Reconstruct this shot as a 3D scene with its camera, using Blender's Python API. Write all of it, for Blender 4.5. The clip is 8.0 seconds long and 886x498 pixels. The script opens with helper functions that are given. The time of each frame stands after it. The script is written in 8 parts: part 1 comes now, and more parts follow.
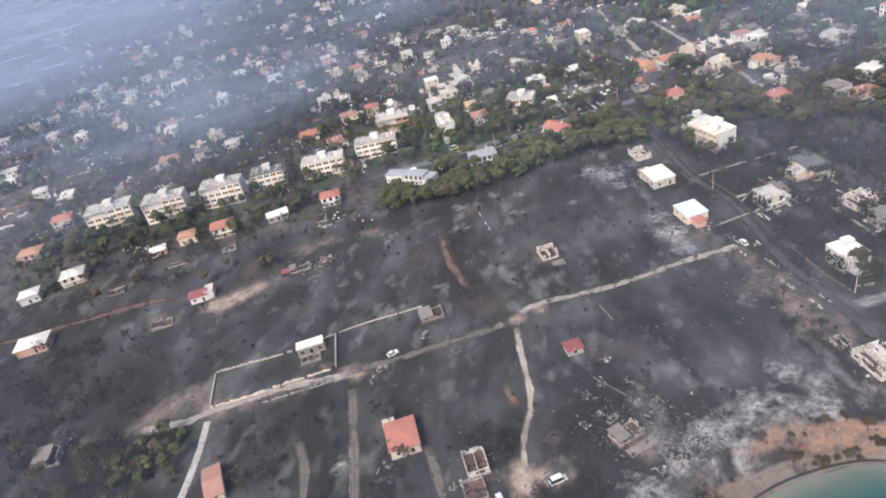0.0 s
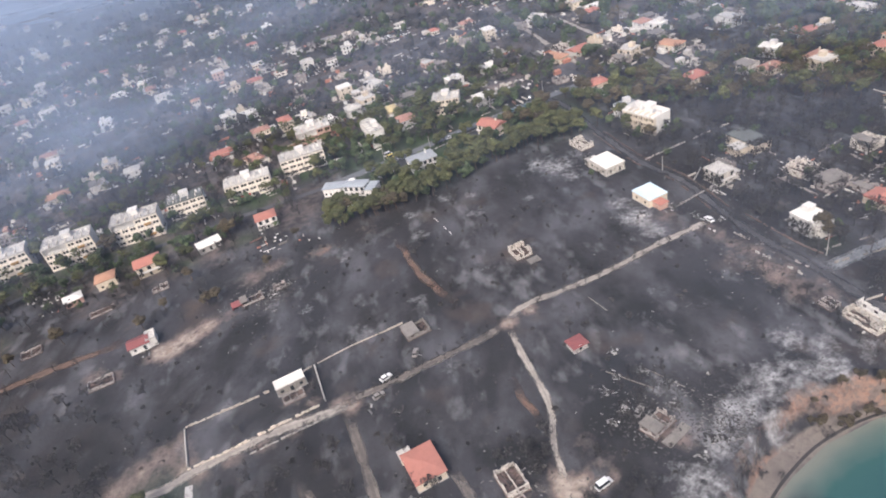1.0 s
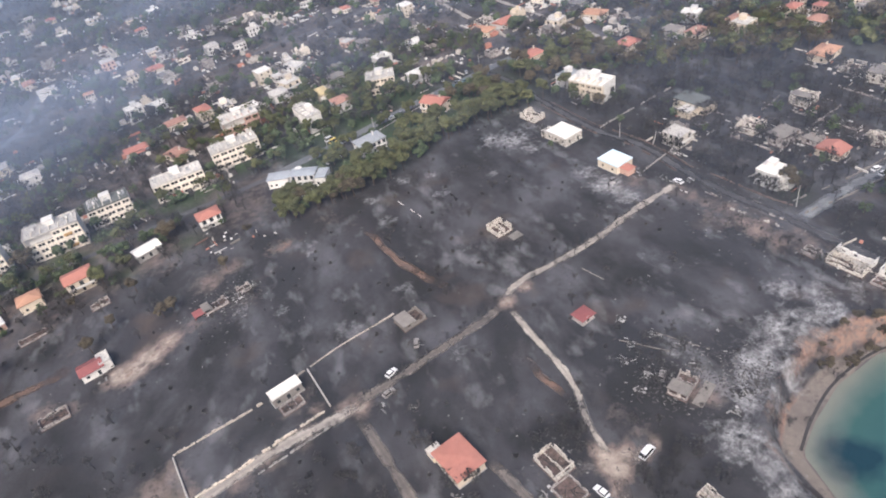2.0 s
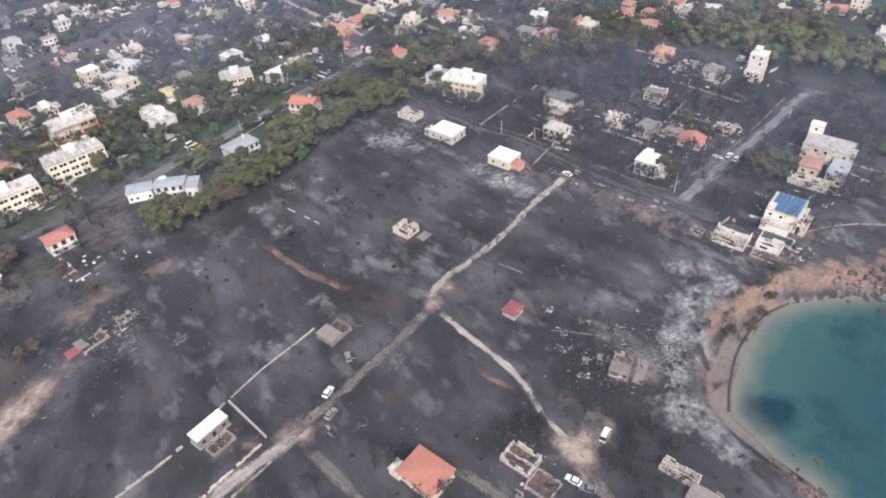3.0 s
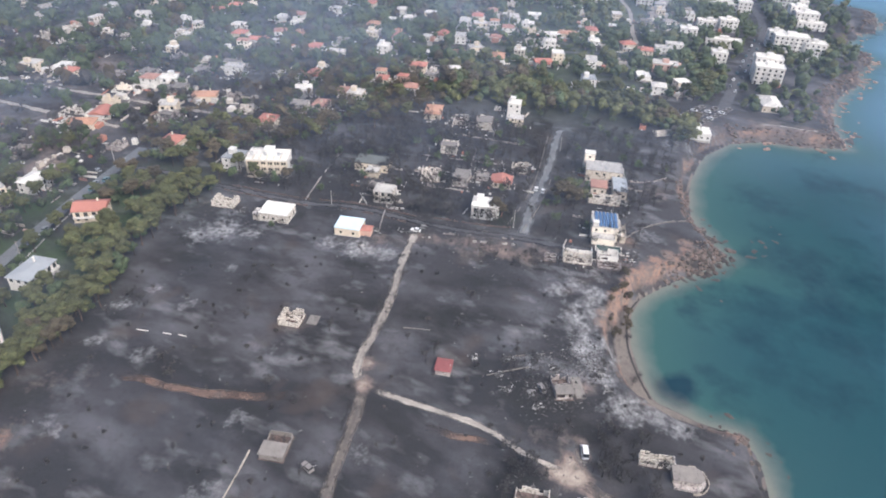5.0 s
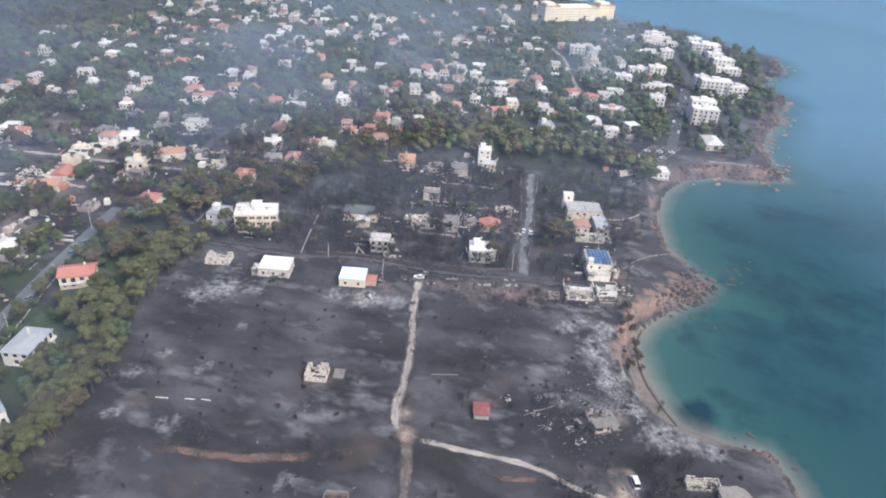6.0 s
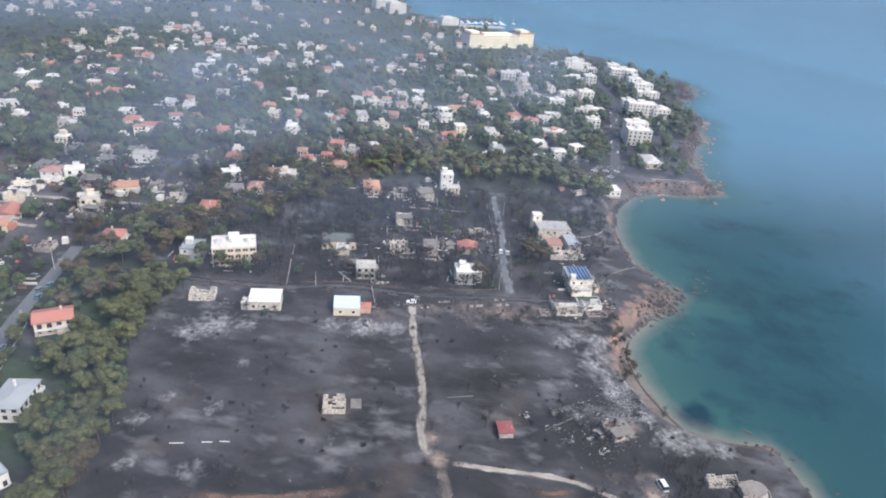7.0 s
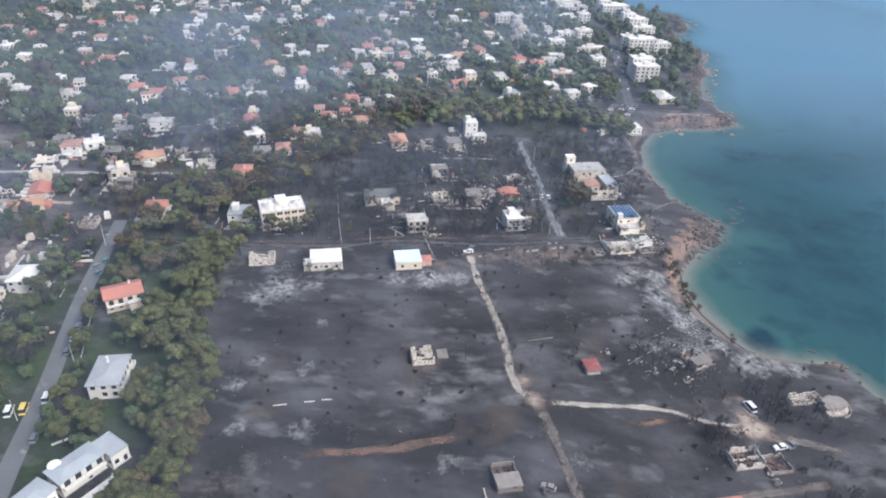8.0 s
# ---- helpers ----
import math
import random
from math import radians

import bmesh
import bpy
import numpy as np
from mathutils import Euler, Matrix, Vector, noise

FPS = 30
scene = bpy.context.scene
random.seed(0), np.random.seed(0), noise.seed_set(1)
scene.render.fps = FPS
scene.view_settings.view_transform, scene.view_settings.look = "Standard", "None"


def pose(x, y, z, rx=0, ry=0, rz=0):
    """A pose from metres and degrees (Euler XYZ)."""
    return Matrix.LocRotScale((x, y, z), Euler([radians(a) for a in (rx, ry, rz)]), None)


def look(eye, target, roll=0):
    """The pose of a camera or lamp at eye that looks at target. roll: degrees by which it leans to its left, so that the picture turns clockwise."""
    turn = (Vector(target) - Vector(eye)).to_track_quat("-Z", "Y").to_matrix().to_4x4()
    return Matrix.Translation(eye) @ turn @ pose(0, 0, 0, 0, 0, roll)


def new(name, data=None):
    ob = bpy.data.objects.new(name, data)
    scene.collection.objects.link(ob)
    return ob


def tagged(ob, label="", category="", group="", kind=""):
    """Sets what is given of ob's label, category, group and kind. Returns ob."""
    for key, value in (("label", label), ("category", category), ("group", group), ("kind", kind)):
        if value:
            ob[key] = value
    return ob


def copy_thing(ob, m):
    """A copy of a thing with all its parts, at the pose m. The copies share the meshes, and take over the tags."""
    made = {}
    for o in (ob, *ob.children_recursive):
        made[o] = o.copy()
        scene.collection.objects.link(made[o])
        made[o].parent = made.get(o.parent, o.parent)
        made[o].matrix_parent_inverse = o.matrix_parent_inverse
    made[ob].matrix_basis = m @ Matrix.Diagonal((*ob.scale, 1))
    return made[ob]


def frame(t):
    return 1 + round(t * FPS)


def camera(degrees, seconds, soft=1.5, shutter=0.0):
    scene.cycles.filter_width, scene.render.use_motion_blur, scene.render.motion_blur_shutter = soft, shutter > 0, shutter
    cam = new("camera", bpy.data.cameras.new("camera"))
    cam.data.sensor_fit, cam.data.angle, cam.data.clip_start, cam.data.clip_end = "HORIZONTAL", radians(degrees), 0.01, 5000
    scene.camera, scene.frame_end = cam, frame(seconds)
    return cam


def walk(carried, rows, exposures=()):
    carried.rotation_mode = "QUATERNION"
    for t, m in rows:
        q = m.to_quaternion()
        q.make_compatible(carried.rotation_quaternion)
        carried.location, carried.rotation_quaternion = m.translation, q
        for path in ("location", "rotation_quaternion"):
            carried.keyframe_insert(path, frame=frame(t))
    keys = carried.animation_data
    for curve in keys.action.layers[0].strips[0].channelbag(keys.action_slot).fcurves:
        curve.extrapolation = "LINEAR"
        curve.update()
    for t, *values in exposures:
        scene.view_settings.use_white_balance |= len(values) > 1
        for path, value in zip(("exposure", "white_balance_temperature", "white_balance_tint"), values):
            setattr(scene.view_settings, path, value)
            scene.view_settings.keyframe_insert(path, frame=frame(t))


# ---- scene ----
cam = camera(68.0, 8.0, soft=1.9)
PATH = [
    (0, (2.791, -0.926, 151.712), (2.543, 0.748, 150.646), -13.7),
    (0.5, (-13.814, 5.632, 151.913), (-13.928, 7.306, 150.825), -14.5),
    (1, (-31.0, 13.604, 151.972), (-30.897, 15.257, 150.852), -13.7),
    (1.2, (-37.447, 17.168, 151.878), (-37.273, 18.807, 150.745), -13.4),
    (2.3, (-70.899, 38.208, 152.092), (-70.38, 39.673, 150.834), -10.4),
    (2.5, (-76.543, 42.896, 151.965), (-75.925, 44.309, 150.691), -8.5),
    (3, (-89.908, 54.692, 151.311), (-89.018, 55.947, 150.033), -3.6),
    (3.5, (-101.091, 66.473, 150.899), (-99.992, 67.554, 149.625), -2.6),
    (4, (-111.8, 79.5, 150.156), (-110.528, 80.377, 148.885), -0.3),
    (4.5, (-121.455, 92.745, 149.972), (-120.067, 93.473, 148.729), 1.5),
    (4.7, (-124.768, 98.395, 150.039), (-123.311, 99.092, 148.86), 2.0),
    (5.8, (-142.291, 133.302, 149.722), (-140.631, 133.767, 148.707), 4.0),
    (6, (-144.765, 139.897, 149.669), (-143.079, 140.324, 148.683), 4.1),
    (6.5, (-150.006, 155.939, 148.689), (-148.27, 156.259, 147.749), 5.1),
    (7, (-154.475, 173.077, 147.937), (-152.697, 173.248, 147.037), 5.5),
    (7.5, (-158.084, 190.039, 146.613), (-156.313, 190.164, 145.693), 3.2),
    (8, (-159.535, 207.109, 145.658), (-157.819, 207.187, 144.634), 2.8),
]
walk(cam, [(t, look(eye, target, roll)) for t, eye, target, roll in PATH], exposures=[(0.0, 0.56, 6150, 12), (4.5, 0.64, 5950, 10), (8.0, 0.60, 5700, 7)])

# ---- light: a sun veiled by smoke under a bright hazy sky ----
SUN_UP, SUN_FROM = radians(47), Vector((-0.48, -0.88, 0)).normalized()
world = bpy.data.worlds.new("sky")
scene.world = world
world.use_nodes = True
wn = world.node_tree.nodes
sky = wn.new("ShaderNodeTexSky")
sky.sky_type, sky.sun_disc = "NISHITA", False
sky.sun_elevation = SUN_UP
sky.sun_rotation = math.atan2(SUN_FROM.x, SUN_FROM.y)
sky.air_density, sky.dust_density = 1.0, 8.0
world.node_tree.links.new(sky.outputs[0], wn["Background"].inputs[0])
wn["Background"].inputs[1].default_value = 0.15
sun = new("sun", bpy.data.lights.new("sun", "SUN"))
sun.data.energy, sun.data.angle, sun.data.color = 1.22, radians(12.0), (1.0, 0.93, 0.84)
sun.matrix_world = look((0, 0, 300), Vector((0, 0, 300)) - (SUN_FROM * math.cos(SUN_UP) + Vector((0, 0, math.sin(SUN_UP)))))

rng = np.random.default_rng(7)
rnd = random.Random(11)
GRID = 14.0          # the turn of the street grid, degrees
SEA = -8.0


# ---- materials ----
def nodes_of(name, rough=0.9, metallic=0.0):
    m = bpy.data.materials.new(name)
    m.use_nodes = True
    t = m.node_tree
    b = t.nodes["Principled BSDF"]
    b.inputs["Roughness"].default_value, b.inputs["Metallic"].default_value = rough, metallic
    return m, t, b


def node(t, kind, links=(), **values):
    n = t.nodes.new("ShaderNode" + kind)
    for k, v in values.items():
        key = k.replace("_", " ")
        if key in n.inputs:
            n.inputs[key].default_value = v
    for i, out in links:
        t.links.new(out, n.inputs[i])
    return n


def mix(t, f, a, b, how="MIX"):
    n = t.nodes.new("ShaderNodeMix")
    n.data_type, n.blend_type = "RGBA", how
    for i, v in ((0, f), (6, a), (7, b)):
        if isinstance(v, (int, float)):
            n.inputs[i].default_value = v
        elif isinstance(v, tuple):
            n.inputs[i].default_value = (*v, 1)
        else:
            t.links.new(v, n.inputs[i])
    return n.outputs[2]


def ramp(t, fac, lo, hi):
    n = t.nodes.new("ShaderNodeMapRange")
    n.inputs[1].default_value, n.inputs[2].default_value = lo, hi
    t.links.new(fac, n.inputs[0])
    return n.outputs[0]


def math_node(t, op, a, b=0.0):
    n = t.nodes.new("ShaderNodeMath")
    n.operation = op
    for i, v in ((0, a), (1, b)):
        if isinstance(v, (int, float)):
            n.inputs[i].default_value = v
        else:
            t.links.new(v, n.inputs[i])
    return n.outputs[0]


def tex(t, vec, scale, detail=4.0, rough=0.6):
    n = node(t, "TexNoise", [("Vector", vec)], Scale=scale, Detail=detail, Roughness=rough)
    return n.outputs[0]


def surface(name, base, second, scale=0.5, fine=6.0, rough=0.9, metallic=0.0, stain=None, stain_at=(0.58, 0.72), bump=0.3, spread=0.0, world_space=False):
    """A weathered surface: two tones at a large scale, grain at a fine one, stains with their own shape, fine relief."""
    m, t, b = nodes_of(name, rough, metallic)
    vec = node(t, "NewGeometry").outputs["Position"] if world_space else node(t, "TexCoord").outputs["Object"]
    if spread and not world_space:
        vec = node(t, "VectorMath", [(0, vec), (1, node(t, "CombineXYZ", [(0, math_node(t, "MULTIPLY", node(t, "ObjectInfo").outputs["Random"], 90.0))]).outputs[0])]).outputs[0]
    big, small = tex(t, vec, scale), tex(t, vec, fine, 3)
    col = mix(t, ramp(t, big, 0.35, 0.65), base, second)
    col = mix(t, 0.35, col, mix(t, ramp(t, small, 0.3, 0.7), tuple(c * 0.6 for c in base), tuple(min(1, c * 1.3) for c in second)))
    if stain:
        col = mix(t, ramp(t, tex(t, vec, scale * 2.7, 5, 0.7), *stain_at), col, stain)
    if spread:
        r = node(t, "ObjectInfo").outputs["Random"]
        hs = node(t, "HueSaturation", [("Color", col)])
        mr = t.nodes.new("ShaderNodeMapRange")
        mr.inputs[3].default_value, mr.inputs[4].default_value = 1 - spread, 1 + spread
        t.links.new(r, mr.inputs[0])
        t.links.new(mr.outputs[0], hs.inputs["Value"])
        col = hs.outputs[0]
    t.links.new(col, b.inputs["Base Color"])
    if bump:
        bp = node(t, "Bump", [("Height", small)], Strength=bump, Distance=0.05)
        t.links.new(bp.outputs[0], b.inputs["Normal"])
    return m


WHITE = surface("white_render", (0.70, 0.68, 0.65), (0.58, 0.56, 0.53), 0.35, 3, 0.85, stain=(0.36, 0.34, 0.32), stain_at=(0.62, 0.8), spread=0.10)
IVORY = surface("ivory_render", (0.82, 0.745, 0.64), (0.74, 0.67, 0.57), 0.35, 3, 0.85, stain=(0.42, 0.38, 0.33), stain_at=(0.64, 0.82), spread=0.05)
BUFF = surface("bright_buff_render", (0.88, 0.80, 0.62), (0.83, 0.74, 0.56), 0.2, 2, 0.85, spread=0.05)
CREAM = surface("cream_render", (0.66, 0.58, 0.46), (0.56, 0.48, 0.38), 0.35, 3, 0.85, stain=(0.34, 0.29, 0.24), stain_at=(0.62, 0.8), spread=0.12)
DULL_CREAM = surface("weathered_cream_render", (0.46, 0.41, 0.35), (0.32, 0.28, 0.24), 0.4, 3, 0.92, stain=(0.10, 0.085, 0.075), stain_at=(0.52, 0.68), spread=0.12)
PINK = surface("pink_render", (0.55, 0.36, 0.29), (0.48, 0.31, 0.25), 0.35, 3, 0.85, stain=(0.3, 0.2, 0.17), spread=0.1)
SLAB = surface("roof_slab", (0.58, 0.555, 0.52), (0.46, 0.44, 0.41), 0.3, 2, 0.9, stain=(0.20, 0.19, 0.185), stain_at=(0.5, 0.7), spread=0.14)
SLAB_WHITE = surface("white_roof_coating", (0.74, 0.72, 0.68), (0.60, 0.58, 0.54), 0.3, 2, 0.8, stain=(0.36, 0.34, 0.32), stain_at=(0.54, 0.74), spread=0.08)
SLAB_GREY = surface("grey_roof_felt", (0.30, 0.32, 0.34), (0.24, 0.25, 0.27), 0.2, 2, 0.85, stain=(0.16, 0.16, 0.17), spread=0.08)
CONCRETE = surface("concrete", (0.42, 0.40, 0.37), (0.33, 0.31, 0.29), 0.3, 3, 0.92, stain=(0.14, 0.13, 0.13), spread=0.1)
CHARRED = surface("charred_plaster", (0.46, 0.42, 0.39), (0.25, 0.22, 0.21), 0.45, 3, 0.95, stain=(0.035, 0.033, 0.034), stain_at=(0.5, 0.62), bump=0.6, spread=0.15)
WHITE_RUIN = surface("scorched_white_plaster", (0.72, 0.67, 0.60), (0.48, 0.44, 0.39), 0.6, 3, 0.95, stain=(0.05, 0.045, 0.044), stain_at=(0.49, 0.63), bump=0.6, spread=0.1)
SCORCHED = surface("scorched_cream_render", (0.62, 0.55, 0.46), (0.48, 0.42, 0.35), 0.4, 3, 0.92, stain=(0.06, 0.055, 0.052), stain_at=(0.54, 0.64), spread=0.1)
SCORCHED_SLAB = surface("scorched_roof_slab", (0.44, 0.43, 0.42), (0.32, 0.31, 0.30), 0.3, 2, 0.95, stain=(0.12, 0.115, 0.115), stain_at=(0.52, 0.66), spread=0.1)
RUBBLE = surface("rubble", (0.155, 0.104, 0.088), (0.055, 0.046, 0.044), 0.7, 4, 1.0, stain=(0.34, 0.30, 0.27), stain_at=(0.62, 0.70), bump=1.0, spread=0.2)
RED_SHEET = surface("red_metal_sheet", (0.27, 0.085, 0.080), (0.20, 0.068, 0.064), 0.6, 5, 0.5, stain=(0.16, 0.06, 0.05), spread=0.05)
BLUE_SHEET = surface("pale_blue_roof", (0.50, 0.66, 0.78), (0.62, 0.72, 0.80), 0.2, 2, 0.6)
WOOD = surface("weathered_wood", (0.16, 0.11, 0.07), (0.10, 0.07, 0.05), 1.0, 8, 0.85)
DARK = surface("dark_interior", (0.035, 0.032, 0.032), (0.02, 0.019, 0.019), 0.8, 4, 0.95)
CHAR = surface("charcoal_bark", (0.022, 0.020, 0.020), (0.045, 0.042, 0.042), 1.2, 6, 0.98, bump=0.8)
BARK = surface("pine_bark", (0.09, 0.06, 0.045), (0.05, 0.035, 0.03), 1.2, 6, 0.95, bump=0.8)
ASPHALT = surface("worn_asphalt", (0.135, 0.14, 0.15), (0.095, 0.10, 0.108), 0.06, 1.5, 0.9, stain=(0.22, 0.21, 0.2), stain_at=(0.6, 0.7), world_space=True)
LANE = surface("grey_lane", (0.085, 0.085, 0.092), (0.055, 0.055, 0.060), 0.06, 1.5, 0.9, stain=(0.13, 0.12, 0.115), stain_at=(0.58, 0.72), world_space=True)


def track_soil(name, base, second, wheel):
    """Trodden earth: two worn wheel lines, a darker crown, and edges that fray into the burnt ground."""
    m, t, b = nodes_of(name, 0.98)
    pos = node(t, "NewGeometry").outputs["Position"]
    at = t.nodes.new("ShaderNodeAttribute")
    at.attribute_name = "across"
    q = at.outputs["Fac"]
    n1, n2, n3 = tex(t, pos, 0.12, 4), tex(t, pos, 0.8, 5, 0.7), tex(t, pos, 3.0, 3)
    col = mix(t, ramp(t, n1, 0.35, 0.65), base, second)
    col = mix(t, math_node(t, "MULTIPLY", ramp(t, n2, 0.35, 0.6), wheel), col, tuple(c * 0.45 for c in second))
    crown = math_node(t, "SUBTRACT", 0.36, math_node(t, "ADD", q, math_node(t, "MULTIPLY", math_node(t, "SUBTRACT", n2, 0.5), 0.5)))
    col = mix(t, math_node(t, "MULTIPLY", ramp(t, crown, 0.0, 0.2), wheel), col, tuple(c * 0.42 for c in second))
    fray = math_node(t, "ADD", q, math_node(t, "MULTIPLY", math_node(t, "SUBTRACT", tex(t, pos, 1.7, 5, 0.7), 0.5), 1.6))
    fray = math_node(t, "ADD", fray, math_node(t, "MULTIPLY", math_node(t, "SUBTRACT", tex(t, pos, 0.16, 4), 0.5), 1.9))
    t.links.new(math_node(t, "SUBTRACT", 1.0, ramp(t, fray, 0.35, 1.2)), b.inputs["Alpha"])
    t.links.new(col, b.inputs["Base Color"])
    bp = node(t, "Bump", [("Height", n3)], Strength=0.5, Distance=0.1)
    t.links.new(bp.outputs[0], b.inputs["Normal"])
    return m


DIRT = track_soil("pale_dirt", (0.40, 0.36, 0.32), (0.28, 0.25, 0.225), 0.34)
TRACK = track_soil("trodden_track", (0.19, 0.165, 0.145), (0.12, 0.105, 0.098), 0.4)
SOOTY_ROAD = track_soil("sooty_asphalt", (0.215, 0.225, 0.240), (0.135, 0.140, 0.150), 0.3)
SOOTY_LANE = track_soil("sooty_lane", (0.082, 0.081, 0.087), (0.046, 0.045, 0.049), 0.3)
OCHRE = track_soil("ochre_soil", (0.160, 0.098, 0.072), (0.098, 0.072, 0.060), 0.25)
REEF = surface("reef_rock", (0.05, 0.042, 0.038), (0.03, 0.027, 0.026), 0.6, 4, 0.8, bump=1.0, spread=0.2)
OLD_CONCRETE = surface("sooty_concrete", (0.23, 0.21, 0.19), (0.16, 0.145, 0.135), 0.35, 3, 0.95, stain=(0.06, 0.055, 0.052), spread=0.1)
PALE_SLATE = surface("pale_slate_roof", (0.33, 0.345, 0.36), (0.26, 0.275, 0.29), 0.25, 2, 0.8, stain=(0.17, 0.175, 0.18), spread=0.05)
BLUE_GREY = surface("blue_grey_roof", (0.36, 0.39, 0.42), (0.29, 0.315, 0.34), 0.25, 2, 0.8, stain=(0.18, 0.19, 0.20), spread=0.05)
ROCK = surface("shore_rock", (0.10, 0.076, 0.064), (0.06, 0.050, 0.046), 0.5, 3, 0.95, stain=(0.06, 0.052, 0.05), stain_at=(0.5, 0.64), bump=1.0, spread=0.25)
CLIFF_STONE = surface("cliff_stone", (0.20, 0.145, 0.115), (0.10, 0.082, 0.075), 0.25, 2, 0.95, stain=(0.04, 0.036, 0.035), stain_at=(0.46, 0.58), bump=0.6)
TAWNY_ROCK = surface("tawny_rock", (0.30, 0.20, 0.15), (0.17, 0.125, 0.10), 0.25, 2, 0.95, stain=(0.07, 0.06, 0.055), stain_at=(0.52, 0.66), bump=0.8, spread=0.2)
GREEN_GREY = surface("grey_green_roof_sheet", (0.135, 0.145, 0.138), (0.105, 0.112, 0.108), 0.25, 2, 0.8, stain=(0.18, 0.18, 0.17), spread=0.05)
RUBBER = surface("tyre_rubber", (0.02, 0.02, 0.02), (0.03, 0.03, 0.03), 2, 9, 0.9)
PAINT_WHITE = surface("white_car_paint", (0.72, 0.72, 0.72), (0.66, 0.66, 0.66), 0.5, 3, 0.3, bump=0.0)
PAINT_GREY = surface("grey_car_paint", (0.16, 0.17, 0.19), (0.13, 0.14, 0.16), 0.5, 3, 0.3, bump=0.0)
PAINT_TEAL = surface("teal_car_paint", (0.08, 0.16, 0.18), (0.07, 0.14, 0.16), 0.5, 3, 0.3, bump=0.0)
PAINT_YELLOW = surface("yellow_car_paint", (0.62, 0.47, 0.12), (0.55, 0.42, 0.11), 0.5, 3, 0.35, bump=0.0)
BURNT_CAR = surface("burnt_out_steel", (0.30, 0.285, 0.275), (0.19, 0.17, 0.16), 0.8, 5, 0.9, stain=(0.10, 0.07, 0.055), spread=0.1)
AWNING_RED = surface("red_awning", (0.58, 0.13, 0.10), (0.5, 0.12, 0.10), 0.6, 5, 0.9)
AWNING_OCHRE = surface("ochre_awning", (0.52, 0.33, 0.13), (0.46, 0.29, 0.12), 0.6, 5, 0.9)
POOL = surface("drained_pool_green", (0.03, 0.06, 0.06), (0.025, 0.045, 0.045), 0.4, 3, 0.25)
YELLOW_ROOF = surface("straw_yellow_roof", (0.56, 0.46, 0.25), (0.48, 0.39, 0.22), 0.3, 3, 0.9, stain=(0.3, 0.25, 0.16))


def tile_roof(name, a, b, c):
    m, t, bs = nodes_of(name, 0.85)
    vec = node(t, "TexCoord").outputs["Object"]
    off = node(t, "CombineXYZ", [(2, math_node(t, "MULTIPLY", node(t, "ObjectInfo").outputs["Random"], 60.0))]).outputs[0]
    moved = node(t, "VectorMath", [(0, vec), (1, off)]).outputs[0]
    col = mix(t, ramp(t, tex(t, moved, 0.5), 0.35, 0.65), a, b)
    col = mix(t, ramp(t, tex(t, moved, 4.5, 2), 0.45, 0.75), col, c)
    col = mix(t, ramp(t, tex(t, moved, 1.1, 5, 0.7), 0.62, 0.8), col, (0.15, 0.09, 0.075))
    t.links.new(col, bs.inputs["Base Color"])
    w = node(t, "TexWave", [("Vector", vec)], Scale=1.6, Distortion=0.4)
    bp = node(t, "Bump", [("Height", w.outputs[1])], Strength=0.5, Distance=0.06)
    t.links.new(bp.outputs[0], bs.inputs["Normal"])
    return m


TILES = tile_roof("terracotta_tiles", (0.40, 0.160, 0.122), (0.33, 0.138, 0.108), (0.42, 0.20, 0.155))
TILES_PALE = tile_roof("faded_terracotta_tiles", (0.36, 0.19, 0.15), (0.29, 0.16, 0.125), (0.40, 0.25, 0.20))
TILES_ORANGE = tile_roof("orange_tiles", (0.42, 0.23, 0.15), (0.36, 0.19, 0.125), (0.46, 0.29, 0.20))

GLASS, gt, gb = nodes_of("window_glass", 0.12)
gb.inputs["Base Color"].default_value = (0.03, 0.035, 0.04, 1)
gb.inputs["IOR"].default_value = 1.5
SOLAR, gt, gb = nodes_of("solar_cells", 0.18)
gv = node(gt, "TexCoord").outputs["Object"]
gt.links.new(mix(gt, ramp(gt, tex(gt, gv, 1.5), 0.3, 0.7), (0.055, 0.105, 0.21), (0.075, 0.14, 0.27)), gb.inputs["Base Color"])


def foliage(name, a, b, c):
    m, t, bs = nodes_of(name, 0.75)
    g = node(t, "NewGeometry")
    vec = node(t, "TexCoord").outputs["Object"]
    col = mix(t, g.outputs["Random Per Island"], a, b)
    col = mix(t, ramp(t, tex(t, vec, 0.5, 3), 0.45, 0.7), col, c)
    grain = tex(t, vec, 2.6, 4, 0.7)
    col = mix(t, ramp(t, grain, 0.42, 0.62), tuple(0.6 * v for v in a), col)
    bp = node(t, "Bump", [("Height", grain)], Strength=0.9, Distance=0.5)
    t.links.new(bp.outputs[0], bs.inputs["Normal"])
    hs = node(t, "HueSaturation", [("Color", col)])
    mr = t.nodes.new("ShaderNodeMapRange")
    mr.inputs[3].default_value, mr.inputs[4].default_value = 0.75, 1.25
    t.links.new(node(t, "ObjectInfo").outputs["Random"], mr.inputs[0])
    t.links.new(mr.outputs[0], hs.inputs["Value"])
    t.links.new(hs.outputs[0], bs.inputs["Base Color"])
    bs.inputs["Subsurface Weight"].default_value = 0.0
    return m


